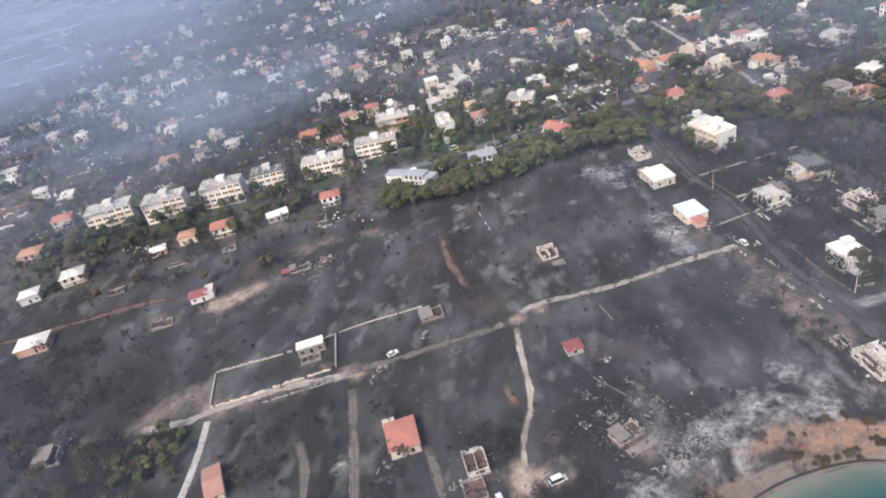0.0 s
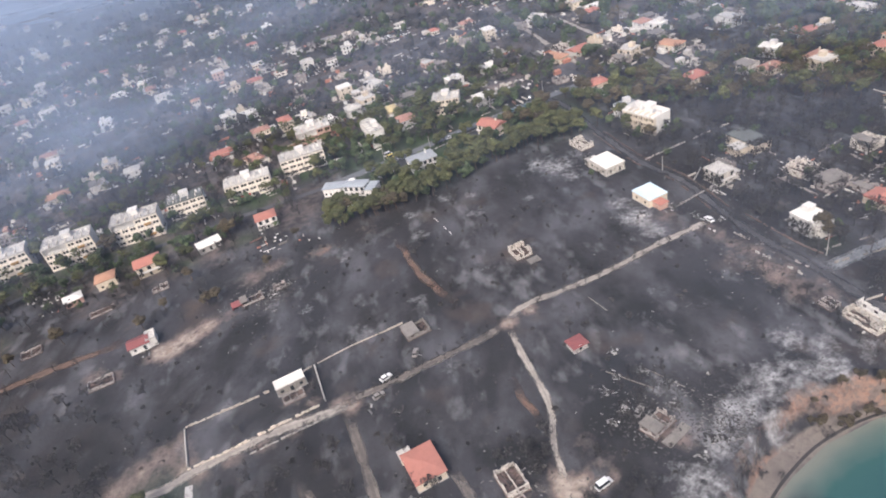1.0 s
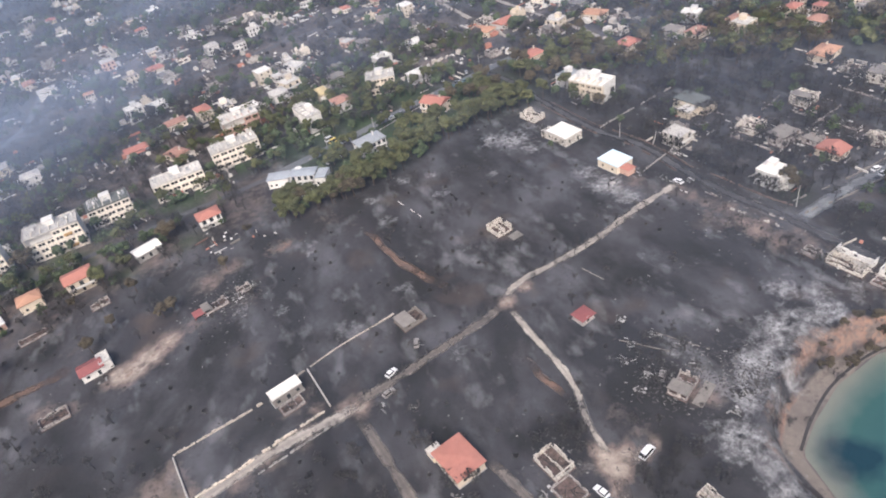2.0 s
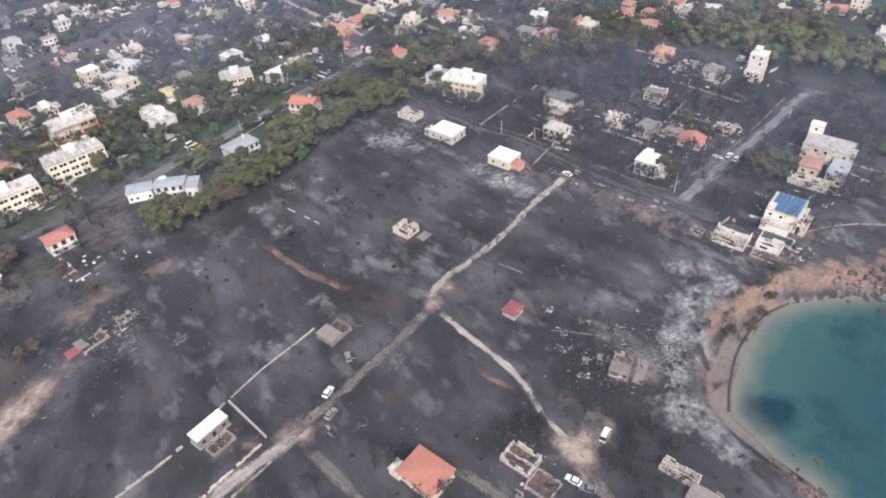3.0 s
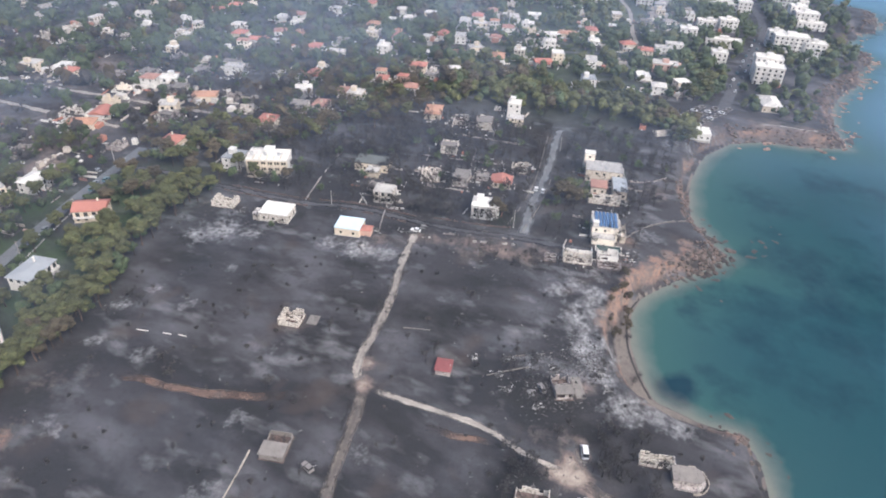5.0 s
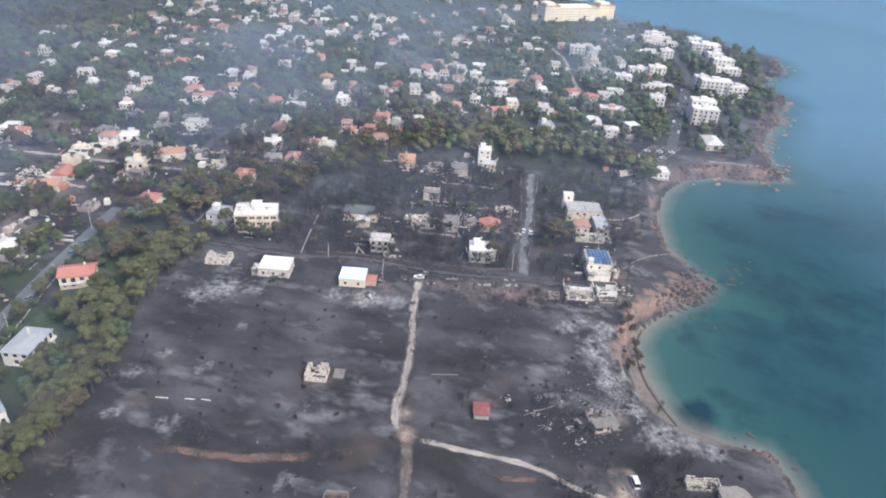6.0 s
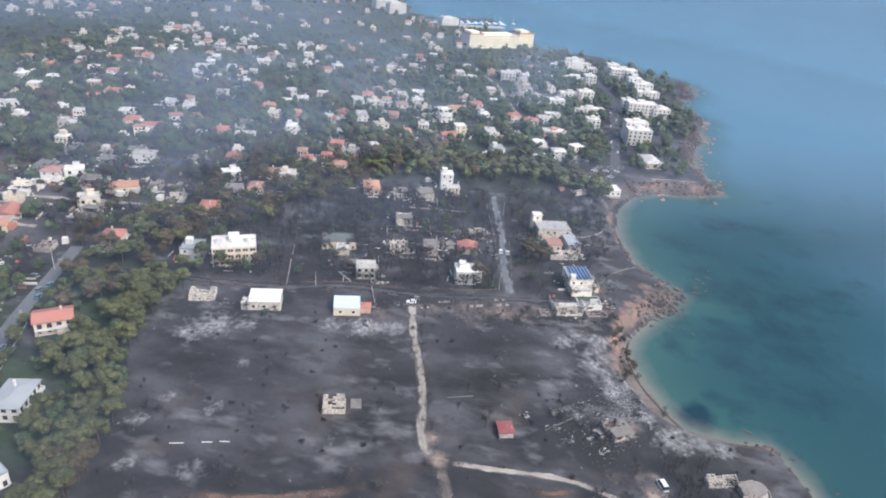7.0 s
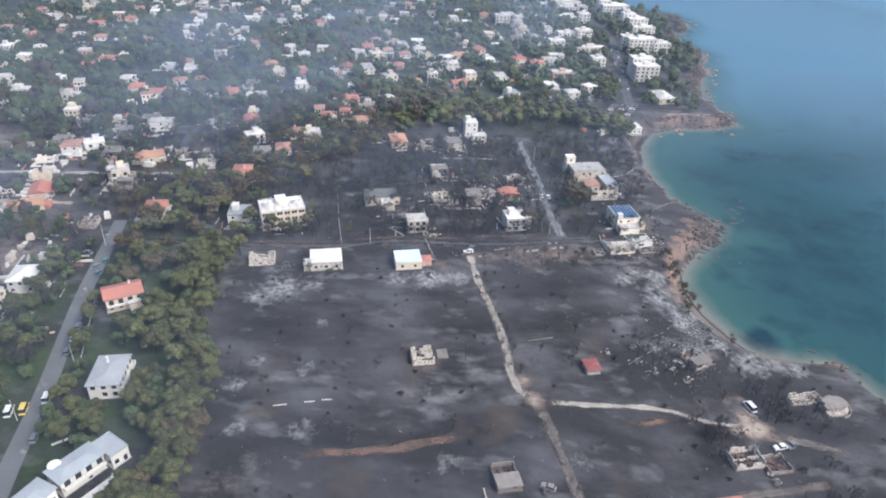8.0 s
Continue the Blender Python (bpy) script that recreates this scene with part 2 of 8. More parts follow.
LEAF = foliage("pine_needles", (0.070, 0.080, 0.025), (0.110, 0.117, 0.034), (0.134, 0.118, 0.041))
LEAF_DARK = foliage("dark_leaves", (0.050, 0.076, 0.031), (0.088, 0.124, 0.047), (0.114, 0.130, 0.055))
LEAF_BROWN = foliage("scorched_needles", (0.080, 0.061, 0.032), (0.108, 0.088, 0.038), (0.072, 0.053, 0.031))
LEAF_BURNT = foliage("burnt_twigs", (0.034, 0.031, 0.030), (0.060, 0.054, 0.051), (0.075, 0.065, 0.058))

# ---- the lie of the land ----
# waterline from the southern headland round the bay to the far harbour, and on past the view
SHORE = [(-900, -260), (-300, -60), (-120, 20), (-50, 46), (-12, 56), (5, 61), (24, 65), (35, 71), (35, 84), (38, 99), (48, 105), (62, 111), (79, 114),
         (92, 112), (106, 104), (124, 92), (139, 84), (152, 94), (161, 100), (178, 104), (208, 106), (243, 102), (268, 90), (281, 72), (284, 50), (296, 27),
         (318, 31), (350, 33), (400, 24), (440, 8), (470, 10), (500, -6), (535, 12), (580, 4), (640, -22), (690, -12), (712, 18), (760, 60), (796, 84), (812, 140),
         (850, 188), (904, 205), (930, 252), (962, 338), (1067, 396), (1216, 448), (1700, 700), (4800, 2300)]
SHORE = np.array(SHORE, float)


def smooth_line(pts, step):
    """A Catmull-Rom line through pts with points about step apart."""
    pts = np.asarray(pts, float)
    ext = np.vstack([2 * pts[0] - pts[1], pts, 2 * pts[-1] - pts[-2]])
    out = []
    for i in range(1, len(ext) - 2):
        p0, p1, p2, p3 = ext[i - 1:i + 3]
        n = max(1, int(np.hypot(*(p2 - p1)[:2]) / step))
        for k in range(n):
            s = k / n
            out.append(0.5 * (2 * p1 + (p2 - p0) * s + (2 * p0 - 5 * p1 + 4 * p2 - p3) * s * s + (3 * p1 - p0 - 3 * p2 + p3) * s ** 3))
    out.append(pts[-1])
    return np.array(out)


COAST = smooth_line(SHORE, 14.0)


def wobble(x, y, f, seed=0.0):
    """Cheap smooth noise in -1..1 for arrays."""
    return (np.sin(x * f + 1.7 * np.sin(y * f * 0.63 + seed) + seed) + np.sin(y * f * 1.13 + 1.3 * np.sin(x * f * 0.71 + 2.1 * seed)) + np.sin((x + y) * f * 1.71 + seed * 3.3)) / 3


def distance_to(line, x, y):
    best = np.full(x.shape, 1e18)
    for (ax, ay), (bx, by) in zip(line[:-1], line[1:]):
        dx, dy = bx - ax, by - ay
        s = np.clip(((x - ax) * dx + (y - ay) * dy) / (dx * dx + dy * dy + 1e-9), 0, 1)
        best = np.minimum(best, (x - ax - s * dx) ** 2 + (y - ay - s * dy) ** 2)
    return np.sqrt(best)


LAND = np.vstack([COAST, [(4800, 5000), (-4800, 5000), (-4800, -2500), (-2500, -1200)]])


def inside(poly, x, y):
    hit = np.zeros(x.shape, bool)
    px, py = poly[-1]
    for qx, qy in poly:
        if qy != py:
            hit ^= ((qy > y) != (py > y)) & (x < (px - qx) * (y - qy) / (py - qy) + qx)
        px, py = qx, qy
    return hit


def coast_distance(x, y):
    d = distance_to(COAST, x, y)
    return np.where(inside(LAND, x, y), d, -d)


def land_height(x, y):
    return 0.3 + 0.03 * np.clip(y - 170, -90, 0) + 0.25 * wobble(x, y, 0.05, 1.0) * np.clip((y - 60) / 60, 0, 1)


def ground_height(x, y, s=None):
    x, y = np.asarray(x, float), np.asarray(y, float)
    s = coast_distance(x, y) if s is None else s
    # a beach lies in the near bay and the next one; elsewhere the low cliff drops to the rocks
    bay = np.exp(-((x - 55) / 30.0) ** 2 - ((y - 106) / 22.0) ** 2) + 0.6 * np.exp(-((x - 225) / 40.0) ** 2 - ((y - 104) / 25.0) ** 2)
    foot = 1.0 + 8.0 * np.clip(bay, 0, 1) + 1.0 * wobble(x, y, 0.21, 4.0)
    rise = 5.0 + 3.0 * wobble(x, y, 0.13, 2.0)
    k = np.clip((s - foot) / rise, 0, 1)
    k = k * k * (3 - 2 * k)
    low = SEA + np.clip(s, -60, 12) * 0.09
    return low + (land_height(x, y) - low) * k


def ground_at(x, y):
    s = shore_gap(x, y)
    a, b2 = np.array([x]), np.array([y])
    return float((land_height(a, b2) if s > 25 else ground_height(a, b2))[0])


def shore_gap(x, y):
    """How far inland a place lies, looked up in the ground sheet's own grid."""
    i, j = np.searchsorted(gx[0], x), np.searchsorted(gy[:, 0], y)
    return S_GRID[min(j, S_GRID.shape[0] - 1), min(i, S_GRID.shape[1] - 1)]


def lines(lo, hi, step, end_lo, end_hi, grow):
    mid = list(np.arange(lo, hi + 0.1, step))
    a, d = lo, step
    while a > end_lo:
        d *= grow
        a -= d
        mid.insert(0, a)
    b, d = hi, step
    while b < end_hi:
        d *= grow
        b += d
        mid.append(b)
    return np.array(mid)


def mesh_of(name, verts, faces, mats=(), smooth=False):
    me = bpy.data.meshes.new(name)
    me.from_pydata([tuple(v) for v in verts], [], [tuple(f) for f in faces])
    for m in mats:
        me.materials.append(m)
    if smooth:
        me.shade_smooth()
    me.update()
    return me


def grid_faces(nx, ny):
    i = np.arange(nx * ny).reshape(ny, nx)
    return np.stack([i[:-1, :-1], i[:-1, 1:], i[1:, 1:], i[1:, :-1]], -1).reshape(-1, 4)


gx, gy = np.meshgrid(lines(-270, 330, 2.2, -4600, 4600, 1.13), lines(-30, 400, 2.2, -2400, 4800, 1.13))
X, Y = gx.ravel(), gy.ravel()
S = coast_distance(X, Y)
S_GRID = S.reshape(gx.shape)
Z = ground_height(X, Y, S)


def blobs(x, y, spots):
    v = np.zeros(x.shape)
    for bx, by, r, k in spots:
        q = ((x - bx) ** 2 + (y - by) ** 2) / (r * r)
        v = np.maximum(v, k * np.exp(-q))
    return v


ASH = [(47, 279, 9, 1), (39, 284, 7, .8), (50, 267, 6, .8), (58, 234, 7, .8), (60, 222, 7, 1.2), (62, 211, 6, 1.0), (-25, 252, 5, .8), (4, 274, 4, .6), (2, 258, 5, .6), (26, 258, 5, .5),
       (38, 117, 8, 1), (46, 125, 8, .9), (57, 130, 8, .9), (67, 130, 8, .9), (73, 142, 7, .7), (24, 90, 7, .7), (24, 107, 9, .9), (28, 98, 8, .9), (-58, 253, 6, .6)]
ASH += [(70.4, 145, 6, .6), (78, 137, 6, .7), (76, 129, 6, 1.1), (66, 128, 5, 1.0), (40, 121.5, 6, .9), (51, 118.5, 6, .9), (89, 131, 6, .8), (33.5, 113, 5, .8), (-57, 200, 7, .6), (-33, 208, 5, .6), (-28, 170, 5, .5), (30, 139, 6, .7), (55, 165, 6, .35), (47, 179, 5, .3), (-8, 278, 5, .7), (-26, 271, 5, .6), (-70, 164, 4, .5),
        (-91, 232, 7, .5), (-75, 224, 6, .45), (-5, 217, 6, .4), (235, 120, 14, .7), (262, 104, 10, .6), (128, 118, 9, .6), (-62, 128, 5, .7), (-48, 122, 4, .5), (12, 145, 5, .4)]
SOIL = [(-130, 222, 4.5, .5), (-122, 226, 4.5, .5), (-115, 230.5, 4, .5), (-99, 256, 5, .35), (-89, 261, 5, .35), (-67, 262, 5, .7), (-73, 261, 5, .5), (-60, 264, 8, .3), (-557, 806, 12, .9), (-559, 830, 12, .9), (-561, 856, 13, .9), (-564, 885, 13, .9), (-567, 917, 13, .8), (120, 124, 6, .5), (91, 119, 3.6, 1.0), (98.5, 117, 3.4, 1.2), (105, 114, 3.4, 1.2), (112, 111, 3.4, 1.2), (119, 107, 3.2, 1.1), (126, 101.5, 3, 1.0),
        (78, 122, 4, 1.0), (70, 118, 3.5, .9), (40.5, 106.5, 3, 1.1), (44, 108.5, 3.5, 1.2), (50, 110.5, 3.5, 1.2), (56, 111.5, 3.5, 1.2), (62, 112.5, 3.2, 1.2), (67.5, 115, 3.2, 1.2), (73, 116.5, 2.8, 1.2), (79, 115.5, 2.8, 1.1),
        (61, 123, 3.2, 1.0), (66.5, 123.5, 3, 1.0), (72, 120.5, 2.8, 1.0), (77, 121, 3, 1.3), (81, 119, 3.2, 1.3), (85, 117.5, 3.4, 1.3), (131, 101, 4, .9), (-10, 124, 4, .3), (150, 200, 7, .4), (36, 99, 2.5, .9), (37, 103, 2.5, 1.0)]
# trodden or bare earth, pinkish brown
BARE = [(80, 196, 4, .7), (79, 204, 4.5, .7), (82, 200, 4, .6), (97, 148, 4, .6), (94, 154, 4.5, .7), (-130, 222, 5.5, 1.8), (-122, 226, 5.5, 1.8), (-115, 230.5, 4.5, 1.7), (-126, 221, 4, 1.6), (-99, 256, 7, .8), (-89, 261, 6, .8), (-158, 217, 5, .9), (-150, 215, 4, .9), (-140, 154.5, 5, .8), (-136, 159.5, 7, .9), (-129, 162, 7, 1), (-123, 165, 7, 1), (-118, 168, 5, 1), (-115.5, 161, 5, .9), (-117, 172, 4, .6), (-158, 154, 6, .5), (-172, 176, 9, .35),
        (-131, 218, 4.5, 1.0), (-134, 221, 5, 1.45), (-128, 224, 4.5, 1.45), (-121, 227, 4.5, 1.35), (-114, 230, 4, 1.1), (-147, 214, 4, .6), (-152, 213, 4, .5), (-107, 233, 5, .6),
        (83, 190, 4, .8), (86, 184, 4.5, .9), (80, 178.5, 4, .7), (85, 175, 4.5, .9), (85.5, 168, 5, .9), (88, 162, 4.5, 1.1), (84, 158, 4, .7), (77, 183, 4, .6), (76, 200, 3.5, .5), (90, 170, 4, .8), (94, 160, 5, .5), (90, 153, 5, .6),
        (52, 387, 13, 1.0), (38, 392, 8, .6), (2.5, 128, 6, .35), (3, 121, 5, .4), (-8, 117, 3.4, 2.4), (-6, 113.6, 2.8, 2.0), (-2.5, 117.5, 2.4, 1.7), (-9.5, 121, 2.2, 1.5), (-4.5, 116, 2.2, 1.7), (1, 114.6, 2.2, 1.6), (4.5, 115.5, 2.0, 1.4), (-9, 112.5, 2.4, 1.6), (-12, 108, 2.4, 1.2), (70, 217, 5, .9), (62, 219, 4, .7),
        (-62, 167, 4, 1.6), (-66, 168, 3, 1.3), (-100, 158.5, 4, 1.0), (-90, 161.5, 4, 1.1), (-110, 156, 4, 1.0), (-80, 164, 4, 1.2), (-80, 177, 6, .5), (-74, 172, 4, .6), (26, 122, 5.5, .75), (100, 128, 6, .6), (97, 139, 7, .6), (103, 124, 6, .7), (150, 205, 10, .35), (165, 150, 12, .45), (116, 128, 7, .5), (205, 160, 14, .3),
        (-4.5, 183, 3.2, 1.7), (4, 186.5, 3, 1.2), (-20, 118, 5, .4), (128, 101, 6, .5), (170, 120, 10, .5), (290, 70, 16, .8), (292, 50, 14, .8), (270, 100, 14, .5), (320, 60, 16, .5), (-86, 238, 7, .4), (60, 300, 6, .4), (160, 190, 9, .3), (125, 222, 10, .25),
        (11, 217, 5, .6), (-150, 245, 9, .35), (-185, 250, 9, .35), (-100, 262, 7, .3), (110, 205, 7, .3), (-40, 262, 8, .3), (-45, 268, 8, .35)]
GREEN = [(-224, 308, 8, .9), (-236, 304, 7, .7), (-190, 307, 8, .9), (-176, 308, 7, .9), (-158, 312, 7, .9), (-140, 322, 6, .7), (-102, 329, 7, 1), (-94, 330, 6, 1), (-110, 327, 6, .9), (-73, 341, 7, .9), (-120, 336, 5, .8), (-206, 312, 6, .8), (-250, 262, 9, .6), (-232, 262, 7, .6), (-212, 256, 7, .5), (-131, 283, 6, .5), (-104, 290, 6, .5), (8, 321, 10, 1), (20, 320, 9, 1), (-2, 322, 9, 1), (36, 318, 9, .9), (-25, 311, 8, .9), (-34, 322, 8, .8), (-46, 318, 8, .7), (-28, 300, 7, .8), (45, 338, 9, .9), (-22, 300, 9, 1), (-8, 300, 9, 1), (4, 306, 9, .9), (10, 318, 8, .8), (-30, 305, 7, .5), (2, 333, 9, .9), (-8, 346, 14, .95), (22, 364, 16, .95), (-30, 345, 14, .8), (45, 330, 12, .8), (-45, 340, 12, .7), (-165, 300, 9, .6), (-100, 325, 8, .8), (-250, 284, 10, .8),
         (60, 330, 22, .6), (-205, 300, 9, .6), (-150, 306, 8, .7), (-122, 150, 10, .5), (110, 178, 6, .4), (0, 372, 14, .4)]
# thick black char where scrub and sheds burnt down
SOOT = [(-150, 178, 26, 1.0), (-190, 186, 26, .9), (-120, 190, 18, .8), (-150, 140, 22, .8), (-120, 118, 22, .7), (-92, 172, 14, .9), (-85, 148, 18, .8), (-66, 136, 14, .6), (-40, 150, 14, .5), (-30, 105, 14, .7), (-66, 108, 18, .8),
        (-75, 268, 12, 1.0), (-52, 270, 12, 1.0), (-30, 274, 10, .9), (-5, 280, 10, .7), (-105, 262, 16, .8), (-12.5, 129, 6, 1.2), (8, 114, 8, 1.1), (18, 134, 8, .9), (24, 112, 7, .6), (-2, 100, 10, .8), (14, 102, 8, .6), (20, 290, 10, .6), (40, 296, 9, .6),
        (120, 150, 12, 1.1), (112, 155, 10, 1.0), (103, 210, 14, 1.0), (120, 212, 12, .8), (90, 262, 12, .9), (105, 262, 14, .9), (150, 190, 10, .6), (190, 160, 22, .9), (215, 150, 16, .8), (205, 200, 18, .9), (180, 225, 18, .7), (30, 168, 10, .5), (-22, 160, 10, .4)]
ragged = 0.55 + 0.45 * wobble(X, Y, 0.33, 6.0) + 0.3 * wobble(X, Y, 0.85, 2.0)
ash = np.clip(blobs(X, Y, ASH) * (0.5 + ragged), 0, 1)
soil = np.clip(blobs(X, Y, SOIL) * (0.55 + 0.8 * ragged), 0, 1)
bare = np.clip(blobs(X, Y, BARE) * (0.6 + 0.7 * ragged), 0, 1.6)
# dusty trampled ground among the gardens and plots of the west
westward = np.clip((Y - 0.28 * X - 290 - 60 * np.clip((X + 70) / 25, 0, 1)) / 30, 0, 1) * np.clip((230 - X) / 60, 0, 1)
bare = np.maximum(bare, westward * np.clip(0.38 + 0.25 * wobble(X, Y, 0.06, 3.0) + 0.2 * wobble(X, Y, 0.16, 8.0), 0, 0.8))
# bare ochre earth along the edge of the low cliff
bayness = np.exp(-((X - 55) / 30.0) ** 2 - ((Y - 106) / 22.0) ** 2)
rocky = np.clip(1.1 - np.abs(S - 5.0 - 8 * bayness) / 4.0, 0, 1) * (S > 0.5) * (0.6 + 0.4 * ragged) * (X > 25)
soil = np.maximum(soil, np.clip(rocky * (0.62 + 0.6 * wobble(X, Y, 0.16, 9.0) + 0.30 * (((X > 60) & (X < 160)) | (X > 290))), 0, 1))
# ash strewn along the coast above the cliff
ash = np.maximum(ash, np.clip((1 - np.abs(S - 20) / 14) * (X > 18) * (X < 150) * (0.04 + 0.23 * ragged), 0, 0.45))
far_town = np.clip((X - 190) / 160, 0, 1) * (Y > 140) + np.clip((Y - 640) / 200, 0, 1) * 0.4
green = np.clip(np.maximum(blobs(X, Y, GREEN), np.clip(far_town, 0, 1) * (0.45 + 0.35 * wobble(X, Y, 0.03, 7.0))), 0, 1)
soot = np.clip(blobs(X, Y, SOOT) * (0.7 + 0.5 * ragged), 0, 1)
sand = np.clip(1.25 - np.abs(S - 3.0 * np.clip(bayness * 1.6, 0.15, 1)) / (0.8 + 6.0 * bayness), 0, 1) * (S > -8)
me = mesh_of("ground", np.stack([X, Y, Z], 1), grid_faces(gx.shape[1], gx.shape[0]), smooth=True)
me.attributes.new("bare", "FLOAT", "POINT").data.foreach_set("value", bare.astype(np.float32))
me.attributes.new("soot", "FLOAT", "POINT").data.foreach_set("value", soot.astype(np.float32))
lay = me.color_attributes.new("cover", "FLOAT_COLOR", "POINT")
lay.data.foreach_set("color", np.stack([ash, soil, green, sand], 1).astype(np.float32).ravel())

GROUND, t, b = nodes_of("burnt_ground", 0.97)
pos = node(t, "NewGeometry").outputs["Position"]
at = t.nodes.new("ShaderNodeAttribute")
at.attribute_name = "cover"
sep = node(t, "SeparateColor", [(0, at.outputs["Color"])])
n1, n2, n3, n4 = tex(t, pos, 0.018, 5), tex(t, pos, 0.10, 6, 0.65), tex(t, pos, 0.55, 5, 0.7), tex(t, pos, 2.4, 3)
streak = node(t, "Mapping", [("Vector", pos)])
streak.inputs["Rotation"].default_value = (0, 0, radians(-25))
streak.inputs["Scale"].default_value = (1.0, 0.55, 1.0)
sv = streak.outputs[0]
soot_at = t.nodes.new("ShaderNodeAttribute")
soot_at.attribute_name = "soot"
col = mix(t, ramp(t, n1, 0.35, 0.65), (0.0215, 0.0202, 0.0225), (0.0150, 0.0150, 0.0182))
col = mix(t, ramp(t, tex(t, sv, 0.020, 4, 0.5), 0.46, 0.74), col, (0.054, 0.053, 0.061))
col = mix(t, ramp(t, tex(t, sv, 0.055, 4, 0.5), 0.45, 0.74), col, (0.088, 0.087, 0.097))
col = mix(t, ramp(t, tex(t, sv, 0.075, 4, 0.55), 0.48, 0.68), col, (0.0120, 0.0115, 0.0120))
col = mix(t, ramp(t, math_node(t, "ADD", math_node(t, "MULTIPLY", tex(t, sv, 0.13, 3, 0.5), 0.75), math_node(t, "MULTIPLY", tex(t, sv, 0.03, 2), 0.35)), 0.60, 0.86), col, (0.190, 0.188, 0.197))
col = mix(t, math_node(t, "MULTIPLY", ramp(t, n3, 0.55, 0.80), 0.8), col, (0.0130, 0.0125, 0.0130))
col = mix(t, ramp(t, tex(t, pos, 0.035, 3), 0.58, 0.76), col, (0.060, 0.044, 0.037))
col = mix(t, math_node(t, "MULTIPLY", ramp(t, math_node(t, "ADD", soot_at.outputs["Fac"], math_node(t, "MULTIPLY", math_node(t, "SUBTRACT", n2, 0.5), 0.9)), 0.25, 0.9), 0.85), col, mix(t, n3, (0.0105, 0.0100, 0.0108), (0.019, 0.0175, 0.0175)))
bare_at = t.nodes.new("ShaderNodeAttribute")
bare_at.attribute_name = "bare"
dust = mix(t, ramp(t, n2, 0.35, 0.65), (0.200, 0.150, 0.128), (0.125, 0.100, 0.090))
dust = mix(t, ramp(t, n3, 0.52, 0.72), dust, (0.045, 0.039, 0.037))
edge = math_node(t, "ADD", bare_at.outputs["Fac"], math_node(t, "MULTIPLY", math_node(t, "SUBTRACT", tex(t, pos, 0.3, 5, 0.7), 0.5), 1.3))
dust = mix(t, ramp(t, edge, 0.95, 1.5), dust, mix(t, ramp(t, n3, 0.4, 0.65), (0.33, 0.280, 0.236), (0.235, 0.198, 0.168)))
col = mix(t, ramp(t, edge, 0.25, 0.95), col, dust)
leaf = mix(t, ramp(t, n3, 0.4, 0.65), (0.030, 0.058, 0.014), (0.020, 0.037, 0.010))
leaf = mix(t, ramp(t, n2, 0.62, 0.82), leaf, (0.045, 0.048, 0.026))
col = mix(t, sep.outputs[2], col, leaf)
earth = mix(t, ramp(t, n3, 0.38, 0.62), (0.265, 0.150, 0.105), (0.165, 0.118, 0.096))
earth = mix(t, ramp(t, tex(t, pos, 0.23, 5, 0.7), 0.43, 0.58), earth, (0.125, 0.100, 0.088))
earth = mix(t, ramp(t, tex(t, pos, 0.5, 5, 0.7), 0.54, 0.72), earth, (0.06, 0.050, 0.045))
edge = math_node(t, "ADD", sep.outputs[1], math_node(t, "MULTIPLY", math_node(t, "SUBTRACT", n3, 0.5), 1.2))
col = mix(t, ramp(t, edge, 0.30, 0.75), col, earth)
beach = mix(t, ramp(t, n2, 0.4, 0.6), (0.165, 0.140, 0.122), (0.115, 0.098, 0.088))
beach = mix(t, ramp(t, tex(t, pos, 0.3, 5, 0.7), 0.54, 0.70), beach, (0.085, 0.074, 0.066))
col = mix(t, ramp(t, math_node(t, "ADD", at.outputs["Alpha"], math_node(t, "MULTIPLY", math_node(t, "SUBTRACT", n2, 0.5), 0.6)), 0.55, 0.75), col, beach)
white = mix(t, ramp(t, n3, 0.38, 0.62), (0.37, 0.366, 0.372), (0.105, 0.104, 0.107))
edge = math_node(t, "ADD", sep.outputs[0], math_node(t, "MULTIPLY", math_node(t, "SUBTRACT", tex(t, pos, 0.35, 5, 0.7), 0.5), 1.7))
col = mix(t, ramp(t, edge, 0.38, 1.25), col, white)
col = mix(t, 0.22, col, mix(t, n4, (0.0, 0.0, 0.0), (1, 1, 1)), "OVERLAY")
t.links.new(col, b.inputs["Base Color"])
bp = node(t, "Bump", [("Height", n3)], Strength=0.7, Distance=0.4)
t.links.new(bp.outputs[0], b.inputs["Normal"])
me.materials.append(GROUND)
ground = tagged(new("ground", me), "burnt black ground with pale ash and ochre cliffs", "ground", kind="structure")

# ---- the sea ----
wx, wy = np.meshgrid(lines(20, 330, 3.0, -2200, 4700, 1.12), lines(-60, 120, 3.0, -4700, 3000, 1.12))
WX, WY = wx.ravel(), wy.ravel()
WS = np.clip(-coast_distance(WX, WY), -30, 1500)
weed = blobs(WX, WY, [(60, 84, 6, .7), (58, 75, 8, .6), (84, 70, 9, .5), (108, 66, 10, .55), (92, 96, 5, .5), (76, 50, 12, .5), (118, 70, 8, .5), (45, 98, 5, 1.3), (42, 93, 4.5, 1.3), (49, 92, 5.5, 1.3), (53, 91, 4, 1.1), (141, 51, 16, .7), (123, 40, 14, .7), (97, 38, 14, .6), (149, 57, 14, .6), (144, 33, 14, .6), (66, 66, 10, .6), (74, 90, 4, .6), (231, 37, 16, .5), (170, 70, 14, .5), (200, 60, 14, .4)])
pale = np.exp(-np.clip(WS, 0, None) / 8.0)
mid = np.exp(-np.clip(WS, 0, None) / 26.0)
